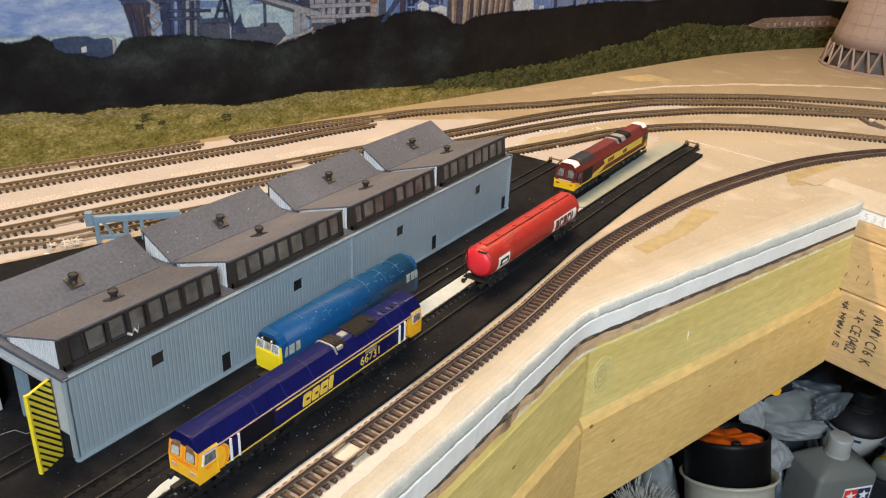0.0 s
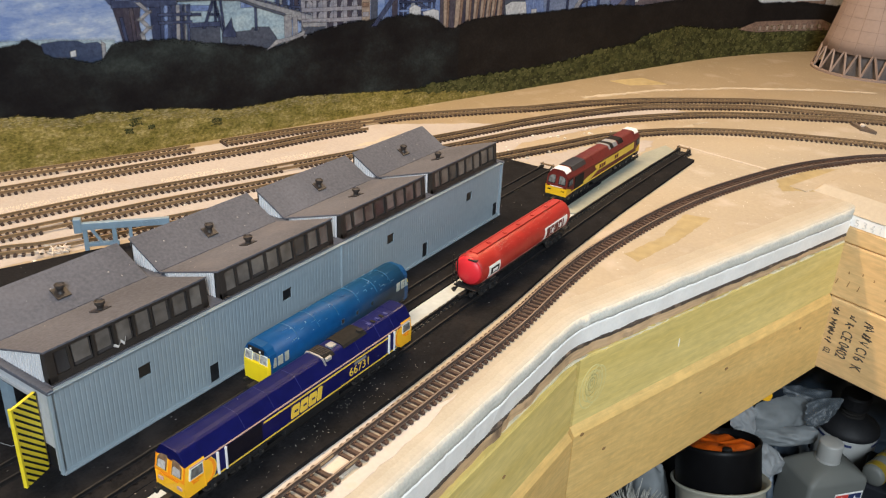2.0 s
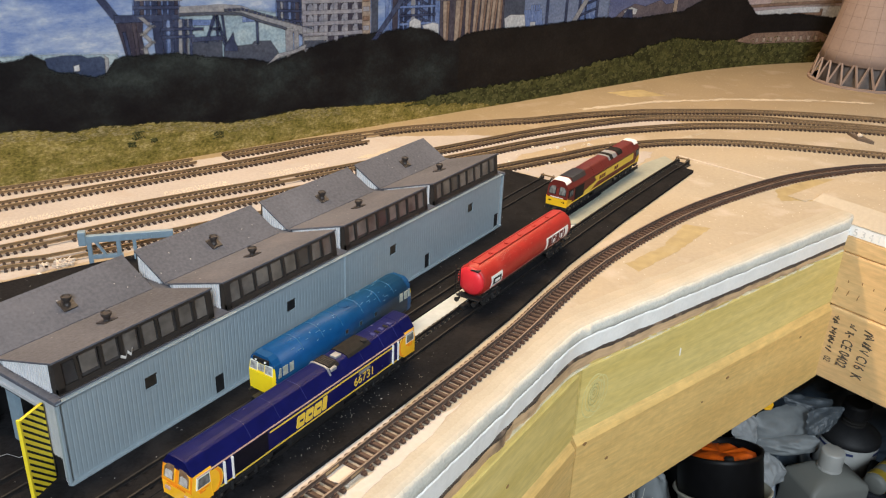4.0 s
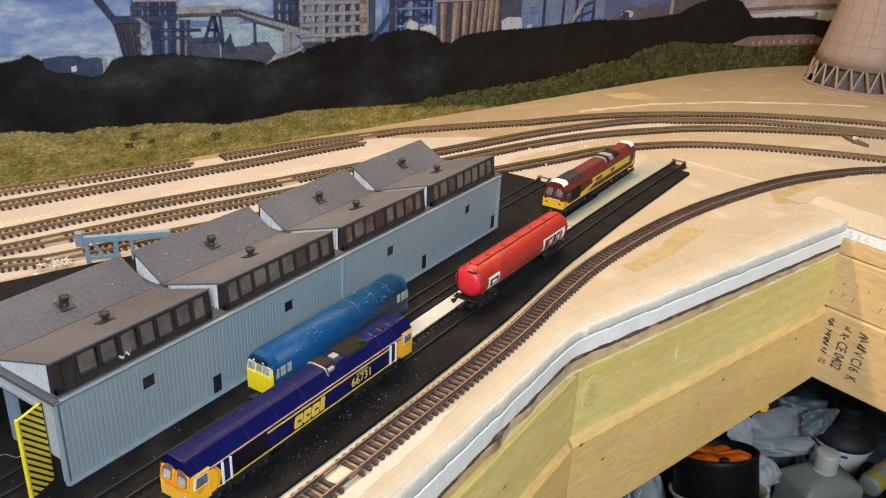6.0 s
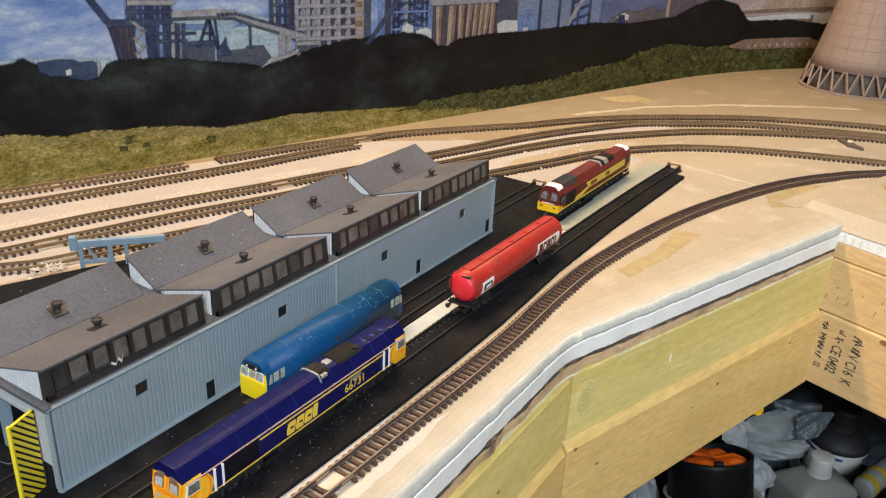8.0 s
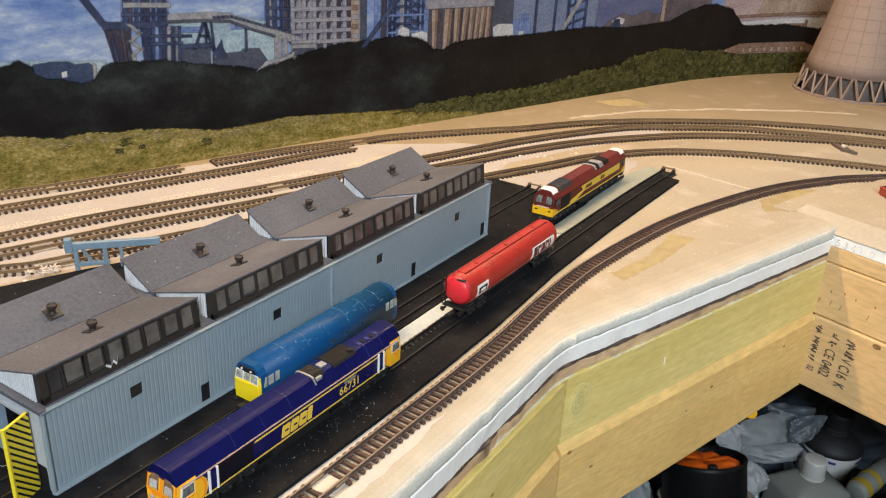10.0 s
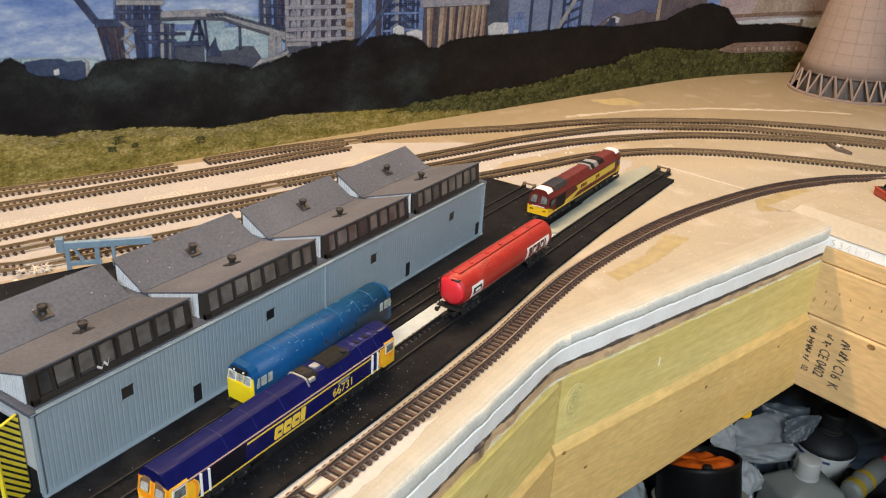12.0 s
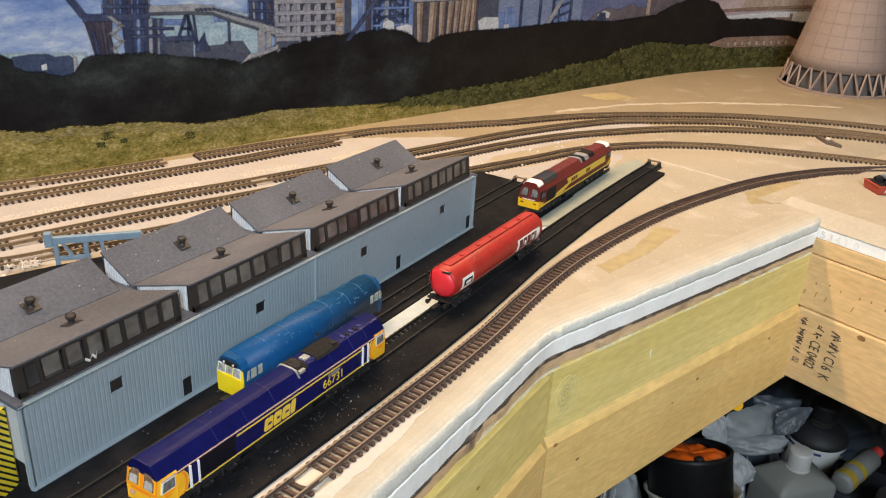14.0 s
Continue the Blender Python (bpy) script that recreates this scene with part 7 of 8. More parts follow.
def bo_bo_loco():
    """Four-axle diesel with domed roof, flat yellow ends and headcode boxes."""
    ob = thing("diesel_locomotive", "weathered rail-blue four-axle model locomotive with yellow ends", "locomotive", Matrix.Translation((0.0830, -0.0210, RAILZ)) @ Matrix.Rotation(radians(0.0), 4, "Z"), "diesel locomotives")
    L, HW = 0.1064, 0.0087
    ring = [(HW, 0.0072), (HW, 0.0185), (HW - 0.0006, 0.0205), (0.0064, 0.0228), (0.0042, 0.0244), (0.0016, 0.0251)]
    ring = ring + [(-y, z) for y, z in ring[::-1]]
    bm = bmesh.new()
    loft(bm, [[(x, y, z) for y, z in ring] for x in (0.0050, L - 0.0050)])
    part("body", bm, BLUE25, ob, smooth=True)
    part("lower_fairing", boxed(0.004, L - 0.004, -0.0082, 0.0082, 0.0052, 0.0075, 0.0003), BOGIE, ob)
    for e in (0, 1):
        f = (lambda x: x) if e == 0 else (lambda x: L - x)
        low = [(0.0078, 0.0055), (0.0082, 0.0090), (0.0081, 0.0150), (-0.0081, 0.0150), (-0.0082, 0.0090), (-0.0078, 0.0055)]
        bm = bmesh.new()
        loft(bm, [[(f(x), y * k, z) for y, z in low] for x, k in ((0.0, 0.86), (0.0004, 0.92), (0.0008, 0.955), (0.0017 if e == 0 else 0.0009, 0.985 if e == 0 else 0.960))])
        nose = part("nose", bm, YELLOW25, ob, "bright yellow nose")
        bm = bmesh.new()
        loft(bm, [[(f(x), y * k, z) for y, z in low] for x, k in ((0.0016 if e == 0 else 0.0008, 0.986 if e == 0 else 0.962), (0.0032, 1.025), (0.0051, 1.055))])
        part("cab_side", bm, BLUE25, nose, "blue cab side behind the yellow nose")
        bm = bmesh.new()
        up0 = [(0.0076, 0.0150), (0.0070, 0.0200), (0.0050, 0.0222), (-0.0050, 0.0222), (-0.0070, 0.0200), (-0.0076, 0.0150)]
        up1 = [(0.0086, 0.0150), (0.0082, 0.0205), (0.0050, 0.0239), (-0.0050, 0.0239), (-0.0082, 0.0205), (-0.0086, 0.0150)]
        mix = [(a[0] + (b[0] - a[0]) * 0.3, a[1] + (b[1] - a[1]) * 0.3) for a, b in zip(up0, up1)]
        loft(bm, [[(f(0.0006 + (z - 0.015) * 0.14), y, z) for y, z in up0], [(f(0.0018 if e == 0 else 0.0015), y, z) for y, z in mix]])
        part("window_surround", bm, YELLOW25, nose)
        bm = bmesh.new()
        loft(bm, [[(f(0.00175 if e == 0 else 0.00145), y, z) for y, z in mix], [(f(0.0051), y, z) for y, z in up1]])
        part("upper_cab_side", bm, BLUE25, nose)
        bm = bmesh.new()
        up = [(0.0084, 0.0200), (0.0064, 0.0229), (0.0040, 0.0245), (-0.0040, 0.0245), (-0.0064, 0.0229), (-0.0084, 0.0200)]
        loft(bm, [[(f(0.0012), y * 0.9, z - 0.0006) for y, z in up], [(f(0.0053), y, z) for y, z in up]])
        part("cab_roof", bm, BLUE25, nose)
        part("headcode_box", boxed(min(f(0.0006), f(0.004)), max(f(0.0006), f(0.004)), -0.0048, 0.0048, 0.0200, 0.0224, 0.0003), BLACK, nose, "black headcode box")
        for s in (-1, 1):
            bm = bmesh.new()
            turned(bm, [(0.0005, -0.0002), (0.0005, 0.0002)], 10, (f(0.0005), s * 0.0028, 0.0212), "x")
            part("headcode_light", bm, WHITE, nose, "white headcode dot")
            for y0, y1 in ((0.0026, 0.0066),):
                q = [(s * (y0 - 0.0003), 0.0153), (s * (y1 + 0.0004), 0.0153), (s * (y1 + 0.0001), 0.0199), (s * (y0 - 0.0003), 0.0199)]
                bm = bmesh.new()
                loft(bm, [[(f(0.0006 + (z - 0.015) * 0.14 - k), y, z) for y, z in q] for k in (-0.0003, 0.0002)])
                part("windscreen_frame", bm, CREAM, nose, "pale windscreen frame")
                q = [(s * y0, 0.0158), (s * y1, 0.0158), (s * (y1 - 0.0003), 0.0194), (s * y0, 0.0194)]
                bm = bmesh.new()
                loft(bm, [[(f(0.0006 + (z - 0.015) * 0.14 - k), y, z) for y, z in q] for k in (-0.0003, 0.0004)])
                part("windscreen", bm, GLASS, nose)
            side_shape(nose, "cab_window", [(f(0.0026), 0.0142), (f(0.0044), 0.0142), (f(0.0044), 0.0188), (f(0.0036), 0.0188)], s * 0.0086, PALE_GLASS, "pale cab side window", 0.0003)
            side_shape(nose, "cab_window", rect(min(f(0.0054), f(0.0086)), max(f(0.0054), f(0.0086)), 0.0142, 0.0188), s * 0.0086, PALE_GLASS, "", 0.0003)
            side_shape(nose, "cab_window", rect(min(f(0.0098), f(0.0124)), max(f(0.0098), f(0.0124)), 0.0142, 0.0188), s * 0.0086, PALE_GLASS, "", 0.0003)
            bm = bmesh.new()
            turned(bm, [(0.0008, -0.0020), (0.0008, 0.0006)], 10, (f(-0.0004) if e == 0 else f(-0.0004) + 0.0014, s * 0.0055, 0.0050), "x")
            part("buffer", bm, BOGIE, nose)
        q = [(-0.0018, 0.0160), (0.0018, 0.0160), (0.0018, 0.0192), (-0.0018, 0.0192)]
        bm = bmesh.new()
        loft(bm, [[(f(0.0006 + (z - 0.015) * 0.14 - k), y, z) for y, z in q] for k in (-0.0003, 0.0004)])
        part("windscreen", bm, GLASS, nose)
        part("coupling", boxed(min(f(-0.0050), f(0.001)), max(f(-0.0050), f(0.001)), -0.0013, 0.0013, 0.0032, 0.0050, 0.0002), BOGIE, ob)
    for x in (0.049, 0.060, 0.072):
        for s in (-1, 1):
            side_shape(ob, "side_window", rect(x, x + 0.0024, 0.0150, 0.0176), s * HW, SEAM25, "", 0.0002)
            side_shape(ob, "side_window_glass", rect(x + 0.0003, x + 0.0019, 0.0153, 0.0173), s * HW, WINDOW_DARK, "small dark side window", 0.0003)
    for x, w in ((0.020, 0.0003), (0.034, 0.0003), (0.048, 0.0003), (0.064, 0.0003), (0.078, 0.0003), (0.090, 0.0003)):
        bm = bmesh.new()
        half = ring[2:6]
        up = half + [(-y, z) for y, z in half[::-1]]
        loft(bm, [[(xx, y, z + 0.00015) for y, z in up] + [(xx, y * 0.7, z - 0.002) for y, z in up[::-1]] for xx in (x, x + w)])
        part("roof_seam", bm, SEAM25, ob, "worn pale roof seam")
    bm = bmesh.new()
    turned(bm, [(0.0030, 0.0), (0.0030, 0.0003), (0.0026, 0.0004)], 24, (0.058, 0, 0.0249))
    part("roof_fan", bm, BLUE25, ob)
    rnd = random.Random(4)
    for k in range(64):                            # chips and scuffs in the roof paint
        x = rnd.uniform(0.012, 0.095) if k % 3 else min(0.097, max(0.012, rnd.gauss(0.080, 0.010)))
        t = rnd.uniform(-1, 0.6)
        i = min(3, int(abs(t) * 3.2))
        (ya, za), (yb, zb) = ring[2:6][3 - i], ring[2:6][max(0, 2 - i)]
        u = rnd.random()
        y, z = ya + (yb - ya) * u, za + (zb - za) * u
        s = -1 if t < 0 else 1
        bm = bmesh.new()
        l, w = (rnd.uniform(0.0002, 0.0006), rnd.uniform(0.00006, 0.00013)) if k % 2 else (rnd.uniform(0.0010, 0.0030), rnd.uniform(0.00003, 0.00006))
        box(bm, x, x + l, s * y - w, s * y + w, z - 0.0003, z + 0.00022)
        part("paint_chip", bm, SCRATCH, ob, "pale paint chip")
    bogie(ob, 0.026, 2, 0.0170)
    bogie(ob, L - 0.026, 2, 0.0170)
    part("battery_box", boxed(0.043, 0.061, -0.0076, 0.0076, 0.0018, 0.0060, 0.0006), BOGIE, ob)


SEAM25 = material("worn_roof_seam", (0.022, 0.115, 0.235), 0.5, vary=0.5, grain=500, bump=0)
SCRATCH = material("worn_pale_paint", (0.13, 0.27, 0.40), 0.5, vary=0.3, grain=600, bump=0)
bo_bo_loco()


def tank_wagon():
    """Long bogie tank wagon with a walkway along the top."""
    ob = thing("tank_wagon", "faded red model bogie tank wagon with white side panels", "tank wagon", Matrix.Translation((0.2158, -0.0490, RAILZ)) @ Matrix.Rotation(radians(-0.35), 4, "Z"))
    L, R, CZ = 0.1130, 0.0095, 0.0167
    bm = bmesh.new()
    prof = [(R * 0.55, 0.0006), (R * 0.80, 0.0012), (R * 0.94, 0.0024), (R, 0.0042)]
    turned(bm, prof + [(R, L - 0.0042)] + [(r, L - x) for r, x in prof[::-1]][1:], 40, (0, 0, CZ), "x")
    part("barrel", bm, TANK_RED, ob, smooth=True)
    for x0, s in ((0.0, 1), (L, -1)):
        bm = bmesh.new()
        turned(bm, [(R * 0.15, x0 - s * 0.0006), (R * 0.5, x0 - s * 0.0003), (R * 0.80, x0 + s * 0.0009), (R * 0.90, x0 + s * 0.0021), (R * 0.6, x0 + s * 0.0030)], 40, (0, 0, CZ), "x")
        part("tank_end", bm, TANK_END, ob, "bright red domed end", True)
    part("walkway", boxed(0.006, L - 0.006, -0.0024, 0.0024, CZ + R - 0.0003, CZ + R + 0.0003), TANK_RED, ob, "raised top walkway")
    for s in (-1, 1):
        part("walkway_edge", boxed(0.006, L - 0.006, s * 0.0024 - 0.0002, s * 0.0024 + 0.0002, CZ + R - 0.0002, CZ + R + 0.0006), TANK_RED, ob)
    for x in (0.022, 0.040, 0.056, 0.074, 0.092):
        bm = bmesh.new()
        turned(bm, [(0.0014, 0.0), (0.0014, 0.0008), (0.0010, 0.0010)], 14, (x, 0, CZ + R))
        part("hatch", bm, TANK_RED, ob)
    part("end_walkway", boxed(0.0004, 0.0060, -0.0052, -0.0002, CZ + R - 0.0026, CZ + R - 0.0018), BOGIE, ob, "dark step at the tank top")
    part("sole_bar", boxed(0.004, L - 0.004, -0.0050, 0.0050, 0.0066, 0.0086), BOGIE, ob)
    for s in (-1, 1):
        part("barrel_lip", boxed(0.004, L - 0.004, s * 0.0074 - 0.0003, s * 0.0074 + 0.0003, 0.0108, 0.0114), TANK_LIP, ob, "thin pale seam along the barrel")
    rnd = random.Random(21)
    for k in range(90):
        x, a = (rnd.uniform(0.006, L - 0.006) if k % 3 else rnd.gauss(0.026, 0.005)), radians(rnd.gauss(60, 16) if k % 3 else rnd.gauss(55, 8))
        l, w = rnd.uniform(0.0002, 0.0012), rnd.uniform(0.00005, 0.00018)
        yy, zz = -R * math.cos(a), CZ + R * math.sin(a)
        bm = bmesh.new()
        box(bm, 0, l, -w, w, -0.0001, 0.00012, m=Matrix.Translation((x, yy, zz)) @ Matrix.Rotation(radians(90) - a, 4, "X"))
        part("paint_scuff", bm, TANK_LIP, ob, "pale scuff in the paint")
    for x0, x1 in ((-0.001, 0.0045), (L - 0.0045, L + 0.001)):
        part("end_platform", boxed(x0, x1, -0.0074, 0.0074, 0.0064, 0.0072, 0.0002), BOGIE, ob)
        for y in (-0.0060, 0.0, 0.0060):
            part("platform_stay", boxed(x0 + 0.001, x0 + 0.0018, y - 0.0003, y + 0.0003, 0.0046, 0.0066), BOGIE, ob)
    for x, s in ((-0.0010, -1), (L + 0.001, 1)):
        for y in (-0.0056, 0.0056):
            bm = bmesh.new()
            turned(bm, [(0.0008, 0.0), (0.0008, 0.0022), (0.0014, 0.0022), (0.0014, 0.0028)], 12, (0, 0, 0), "x")
            bmesh.ops.transform(bm, matrix=Matrix.Translation((x, y, 0.0056)) @ Matrix.Rotation(math.pi if s < 0 else 0, 4, "Z"), verts=bm.verts)
            part("buffer", bm, BOGIE, ob)
        part("coupling", boxed(min(x, x + s * 0.006), max(x, x + s * 0.006), -0.0014, 0.0014, 0.0032, 0.0050, 0.0003), BOGIE, ob)
    for k in range(9):                             # end ladder
        z = 0.0076 + k * 0.0019
        part("ladder_rung", boxed(-0.0010, -0.0006, 0.0058, 0.0084, z, z + 0.0003), BOGIE, ob)
    for y in (0.0056, 0.0084):
        part("ladder_rail", boxed(-0.0011, -0.0006, y - 0.0002, y + 0.0002, 0.0070, 0.0250), BOGIE, ob)
    bm = bmesh.new()
    tube(bm, [(-0.0008, 0.0056, 0.0245), (-0.0004, 0.0045, 0.0262), (0.0030, 0.0030, 0.0268)], 0.0003, 6)
    part("ladder_hoop", bm, BOGIE, ob)

    def wrapped(name, x0, x1, a0, a1, mat, lift, label="", s=-1):
        """Panel lying on the barrel between two angles below the horizontal."""
        bm = bmesh.new()
        n = 8
        rings = []
        for r in (R + lift - 0.0002, R + lift):
            rings.append([(x, s * r * math.cos(radians(a0 + (a1 - a0) * k / n)), CZ + r * math.sin(radians(a0 + (a1 - a0) * k / n))) for x, ks in ((x0, range(n + 1)), (x1, range(n, -1, -1))) for k in ks])
        loft(bm, rings)
        return part(name, bm, mat, ob, label)
    for s in (-1, 1):
        fx = (lambda a, b: (a, b)) if s < 0 else (lambda a, b: (L - b, L - a))
        wrapped("white_panel", *fx(0.0086, 0.0206), -28, 16, TAG_WHITE, 0.0002, "white panel with a dark emblem", s)
        wrapped("emblem", *fx(0.0102, 0.0190), -16, 6, BLACK, 0.0004, "plain dark emblem", s)
        wrapped("emblem_core", *fx(0.0120, 0.0172), -10, 0, TAG_WHITE, 0.0006, "", s)
        wrapped("white_panel", *fx(0.0752, 0.1050), -30, 18, TAG_WHITE, 0.0002, "white panel with dark brand blocks", s)
        for k in range(5):
            a = 0.0772 + k * 0.0053
            wrapped("brand_block", *fx(a, a + 0.0016 if k == 4 else a + 0.0043), -24, 13, DARK_RED, 0.0004, "plain dark brand block", s)
            if k in (1, 3):
                wrapped("brand_gap", *fx(a + 0.0012, a + 0.0028), -14, 3, TAG_WHITE, 0.0006, "", s)
    bogie(ob, 0.016, 2, 0.0115, width=0.0132)
    bogie(ob, L - 0.016, 2, 0.0115, width=0.0132)


tank_wagon()


def buffer_stop(x, y, a, label):
    ob = thing("buffer_stop", label, "buffer stop", Matrix.Translation((x, y, 0.0015)) @ Matrix.Rotation(a, 4, "Z"), "buffer stops")
    for s in (-1, 1):
        bm = bmesh.new()
        bar(bm, (-0.008, s * GAUGE, 0.0015), (0.001, s * GAUGE, 0.0044), 0.0008)
        part("stay", bm, BOGIE, ob)
        bm = bmesh.new()
        bar(bm, (0.003, s * GAUGE, 0.0), (0.001, s * GAUGE, 0.0048), 0.0008)
        part("post", bm, BOGIE, ob)
    part("beam", boxed(-0.0006, 0.0006, -0.0062, 0.0062, 0.0034, 0.0046, 0.0002), RAIL, ob)


buffer_stop(0.566, -0.0552, radians(-3), "dark model buffer stop at the end of the yard siding")
buffer_stop(0.446, 0.0172, 0, "dark model buffer stop at the end of the shed road")


# ---------------------------------------------------------------- odds and ends on the board
def red_wagon():
    ob = thing("red_wagon", "red oxide model wagon carrying black and pale blue parts", "model wagon", Matrix.Translation((0.6080, -0.2330, 0.0035)) @ Matrix.Rotation(radians(-53), 4, "Z"))
    bm = bmesh.new()
    loft(bm, [[(x0, y0, z), (x1, y0, z), (x1, y1, z), (x0, y1, z)] for x0, x1, y0, y1, z in ((0.001, 0.059, 0.001, 0.021, 0.0), (0.0, 0.060, 0.0, 0.022, 0.0012), (0.0, 0.060, 0.0, 0.022, 0.0072), (0.0006, 0.0594, 0.0006, 0.0214, 0.0078))])
    part("body", bm, RED_PLASTIC, ob)
    part("rim", boxed(-0.0006, 0.0606, -0.0006, 0.0226, 0.0066, 0.0074, 0.0003), RED_PLASTIC, ob)
    part("floor", boxed(0.001, 0.059, 0.001, 0.021, 0.0072, 0.0080), BLACK, ob)
    rnd = random.Random(8)
    for k in range(26):                            # heaped black mouldings
        x, y, l = rnd.uniform(0.001, 0.052), rnd.uniform(-0.0006, 0.017), rnd.uniform(0.003, 0.008)
        bm = bmesh.new()
        box(bm, -l / 2, l / 2, -0.0014, 0.0014, 0.0, rnd.uniform(0.0018, 0.0048), 0.0004, Matrix.Translation((x + l / 2, y + 0.002, 0.0076)) @ Matrix.Rotation(rnd.uniform(-0.7, 0.7), 4, "Z") @ Matrix.Rotation(rnd.uniform(-0.2, 0.2), 4, "Y"))
        part("black_load", bm, BLACK, ob)
    for k in range(3):
        bm = bmesh.new()
        box(bm, 0.0, 0.0055, 0.0, 0.010, 0.0, 0.0030, 0.0007, Matrix.Translation((0.009 + k * 0.0062, 0.006, 0.0112 + 0.0004 * k)) @ Matrix.Rotation(0.12 * k - 0.1, 4, "Z"))
        part("blue_load", bm, STEEL_BLUE, ob, "pale blue plastic piece")
    for k in range(4):
        part("side_mark", boxed(0.006 + k * 0.004, 0.0066 + k * 0.004, -0.0003, 0.0, 0.0022, 0.0044), WHITE, ob, "small white mark")


red_wagon()
OFFCUT = material("grey_brown_card", (0.105, 0.080, 0.062), 0.7, vary=0.35, grain=300, bump=0.3)
bm = ragged(((0.777, -0.158), (0.771, -0.171), (0.755, -0.186), (0.758, -0.170)), -0.0002, 0.003, 0.002, 40)
tagged(part("card_offcut", bm, OFFCUT, None, "ragged brown card offcut lying on the board"), category="card offcut")
rnd = random.Random(3)
bm = bmesh.new()
for k in range(170):
    x, y = rnd.uniform(-0.03, 0.44) if k % 3 == 0 else rnd.gauss(0.095, 0.030), rnd.uniform(-0.069, -0.001) if k % 3 == 0 else rnd.uniform(-0.068, -0.056)
    s = rnd.uniform(0.00005, 0.00012) * (2.2 if k % 40 == 0 else 1)
    box(bm, x - s, x + s, y - s, y + s, 0.0019, 0.0022 + s)
for k in range(90):
    x = rnd.uniform(0.10, 0.60)
    y = rnd.uniform(-0.05, 0.02) + 0.33 * (0.75 - x)
    s = rnd.uniform(0.0004, 0.0012)
    box(bm, x - s, x + s, y - s, y + s, -0.0002, s * 1.2)
tagged(part("crumbs", bm, FILLER, None, "scattered white crumbs and dust specks"), category="crumbs", kind="stuff")
for x, y in ((0.0665, -0.0763), (0.071, -0.0857)):
    bm = bmesh.new()
    box(bm, -0.004, 0.004, -0.0007, 0.0007, 0.0012, 0.0030, 0.0002, Matrix.Translation((x, y, 0)))
    tagged(part("rail_joiner", bm, RAIL_TOP, None, "metal rail joiner over the sleeper gap"), category="rail joiner")
setting("seam_filler", ragged(((0.0615, -0.0755), (0.0730, -0.0750), (0.0745, -0.0865), (0.0640, -0.0872)), -0.0002, 0.0009, 0.001, 77), RIDGE, "white filler between two track lengths", "filler")

# ---------------------------------------------------------------- storage below the board
SZ = -0.330
setting("shelf", boxed(-0.6, 1.7, -0.50, 0.45, SZ - 0.02, SZ), SHELF, "storage shelf below the layout, blackened as deep shade", "shelf")
setting("shelf_back", boxed(-0.6, 1.7, 0.30, 0.32, SZ, -0.15), SHELF, "added black panel standing in for shade behind the stored things", "panel")


def thinner_bottle():
    ob = thing("thinner_bottle", "square milky plastic bottle with white cap and star label", "bottle", Matrix.Translation((0.500, -0.2345, SZ)) @ Matrix.Rotation(radians(-42), 4, "Z"))
    def sq(w, d, z, r=0.006):
        out = []
        for cx, cy, a0 in ((w - r, d - r, 0), (-w + r, d - r, 90), (-w + r, -d + r, 180), (w - r, -d + r, 270)):
            for k in range(5):
                a = radians(a0 + k * 22.5)
                out.append((cx + r * math.cos(a), cy + r * math.sin(a), z))
        return out
    bm = bmesh.new()
    loft(bm, [sq(0.0272, 0.0195, 0.0, 0.004), sq(0.0280, 0.0202, 0.004, 0.004), sq(0.0280, 0.0202, 0.1125, 0.004), sq(0.0268, 0.0190, 0.1160, 0.004), sq(0.0175, 0.0140, 0.1215), sq(0.0105, 0.0102, 0.125)])
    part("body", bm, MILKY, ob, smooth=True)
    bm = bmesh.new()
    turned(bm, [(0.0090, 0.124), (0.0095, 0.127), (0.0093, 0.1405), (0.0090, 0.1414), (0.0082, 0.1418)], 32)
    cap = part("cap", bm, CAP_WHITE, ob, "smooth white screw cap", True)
    bm = bmesh.new()
    turned(bm, [(0.0096, 0.1245), (0.0099, 0.1250), (0.0099, 0.1265), (0.0096, 0.1268)], 32)
    part("cap_ring", bm, CAP_WHITE, cap, "tamper ring under the cap")
    part("label", boxed(-0.002, 0.024, -0.0206, -0.0203, 0.056, 0.1045), TAG_WHITE, ob, "white paper label")
    for x, mt in ((0.0046, RED_PRINT), (0.0170, NAVY)):
        part("label_block", boxed(x - 0.0060, x + 0.0060, -0.0209, -0.0206, 0.0900, 0.1030), mt, ob, "plain red or blue emblem block")
        bm = bmesh.new()
        star = [(x + (0.0050 if k % 2 == 0 else 0.0021) * math.sin(k * math.pi / 5), 0.0964 + (0.0050 if k % 2 == 0 else 0.0021) * math.cos(k * math.pi / 5)) for k in range(10)]
        loft(bm, [[(a, y, b) for a, b in star] for y in (-0.0209, -0.0212)])
        part("label_star", bm, TAG_WHITE, ob, "white star")


thinner_bottle()


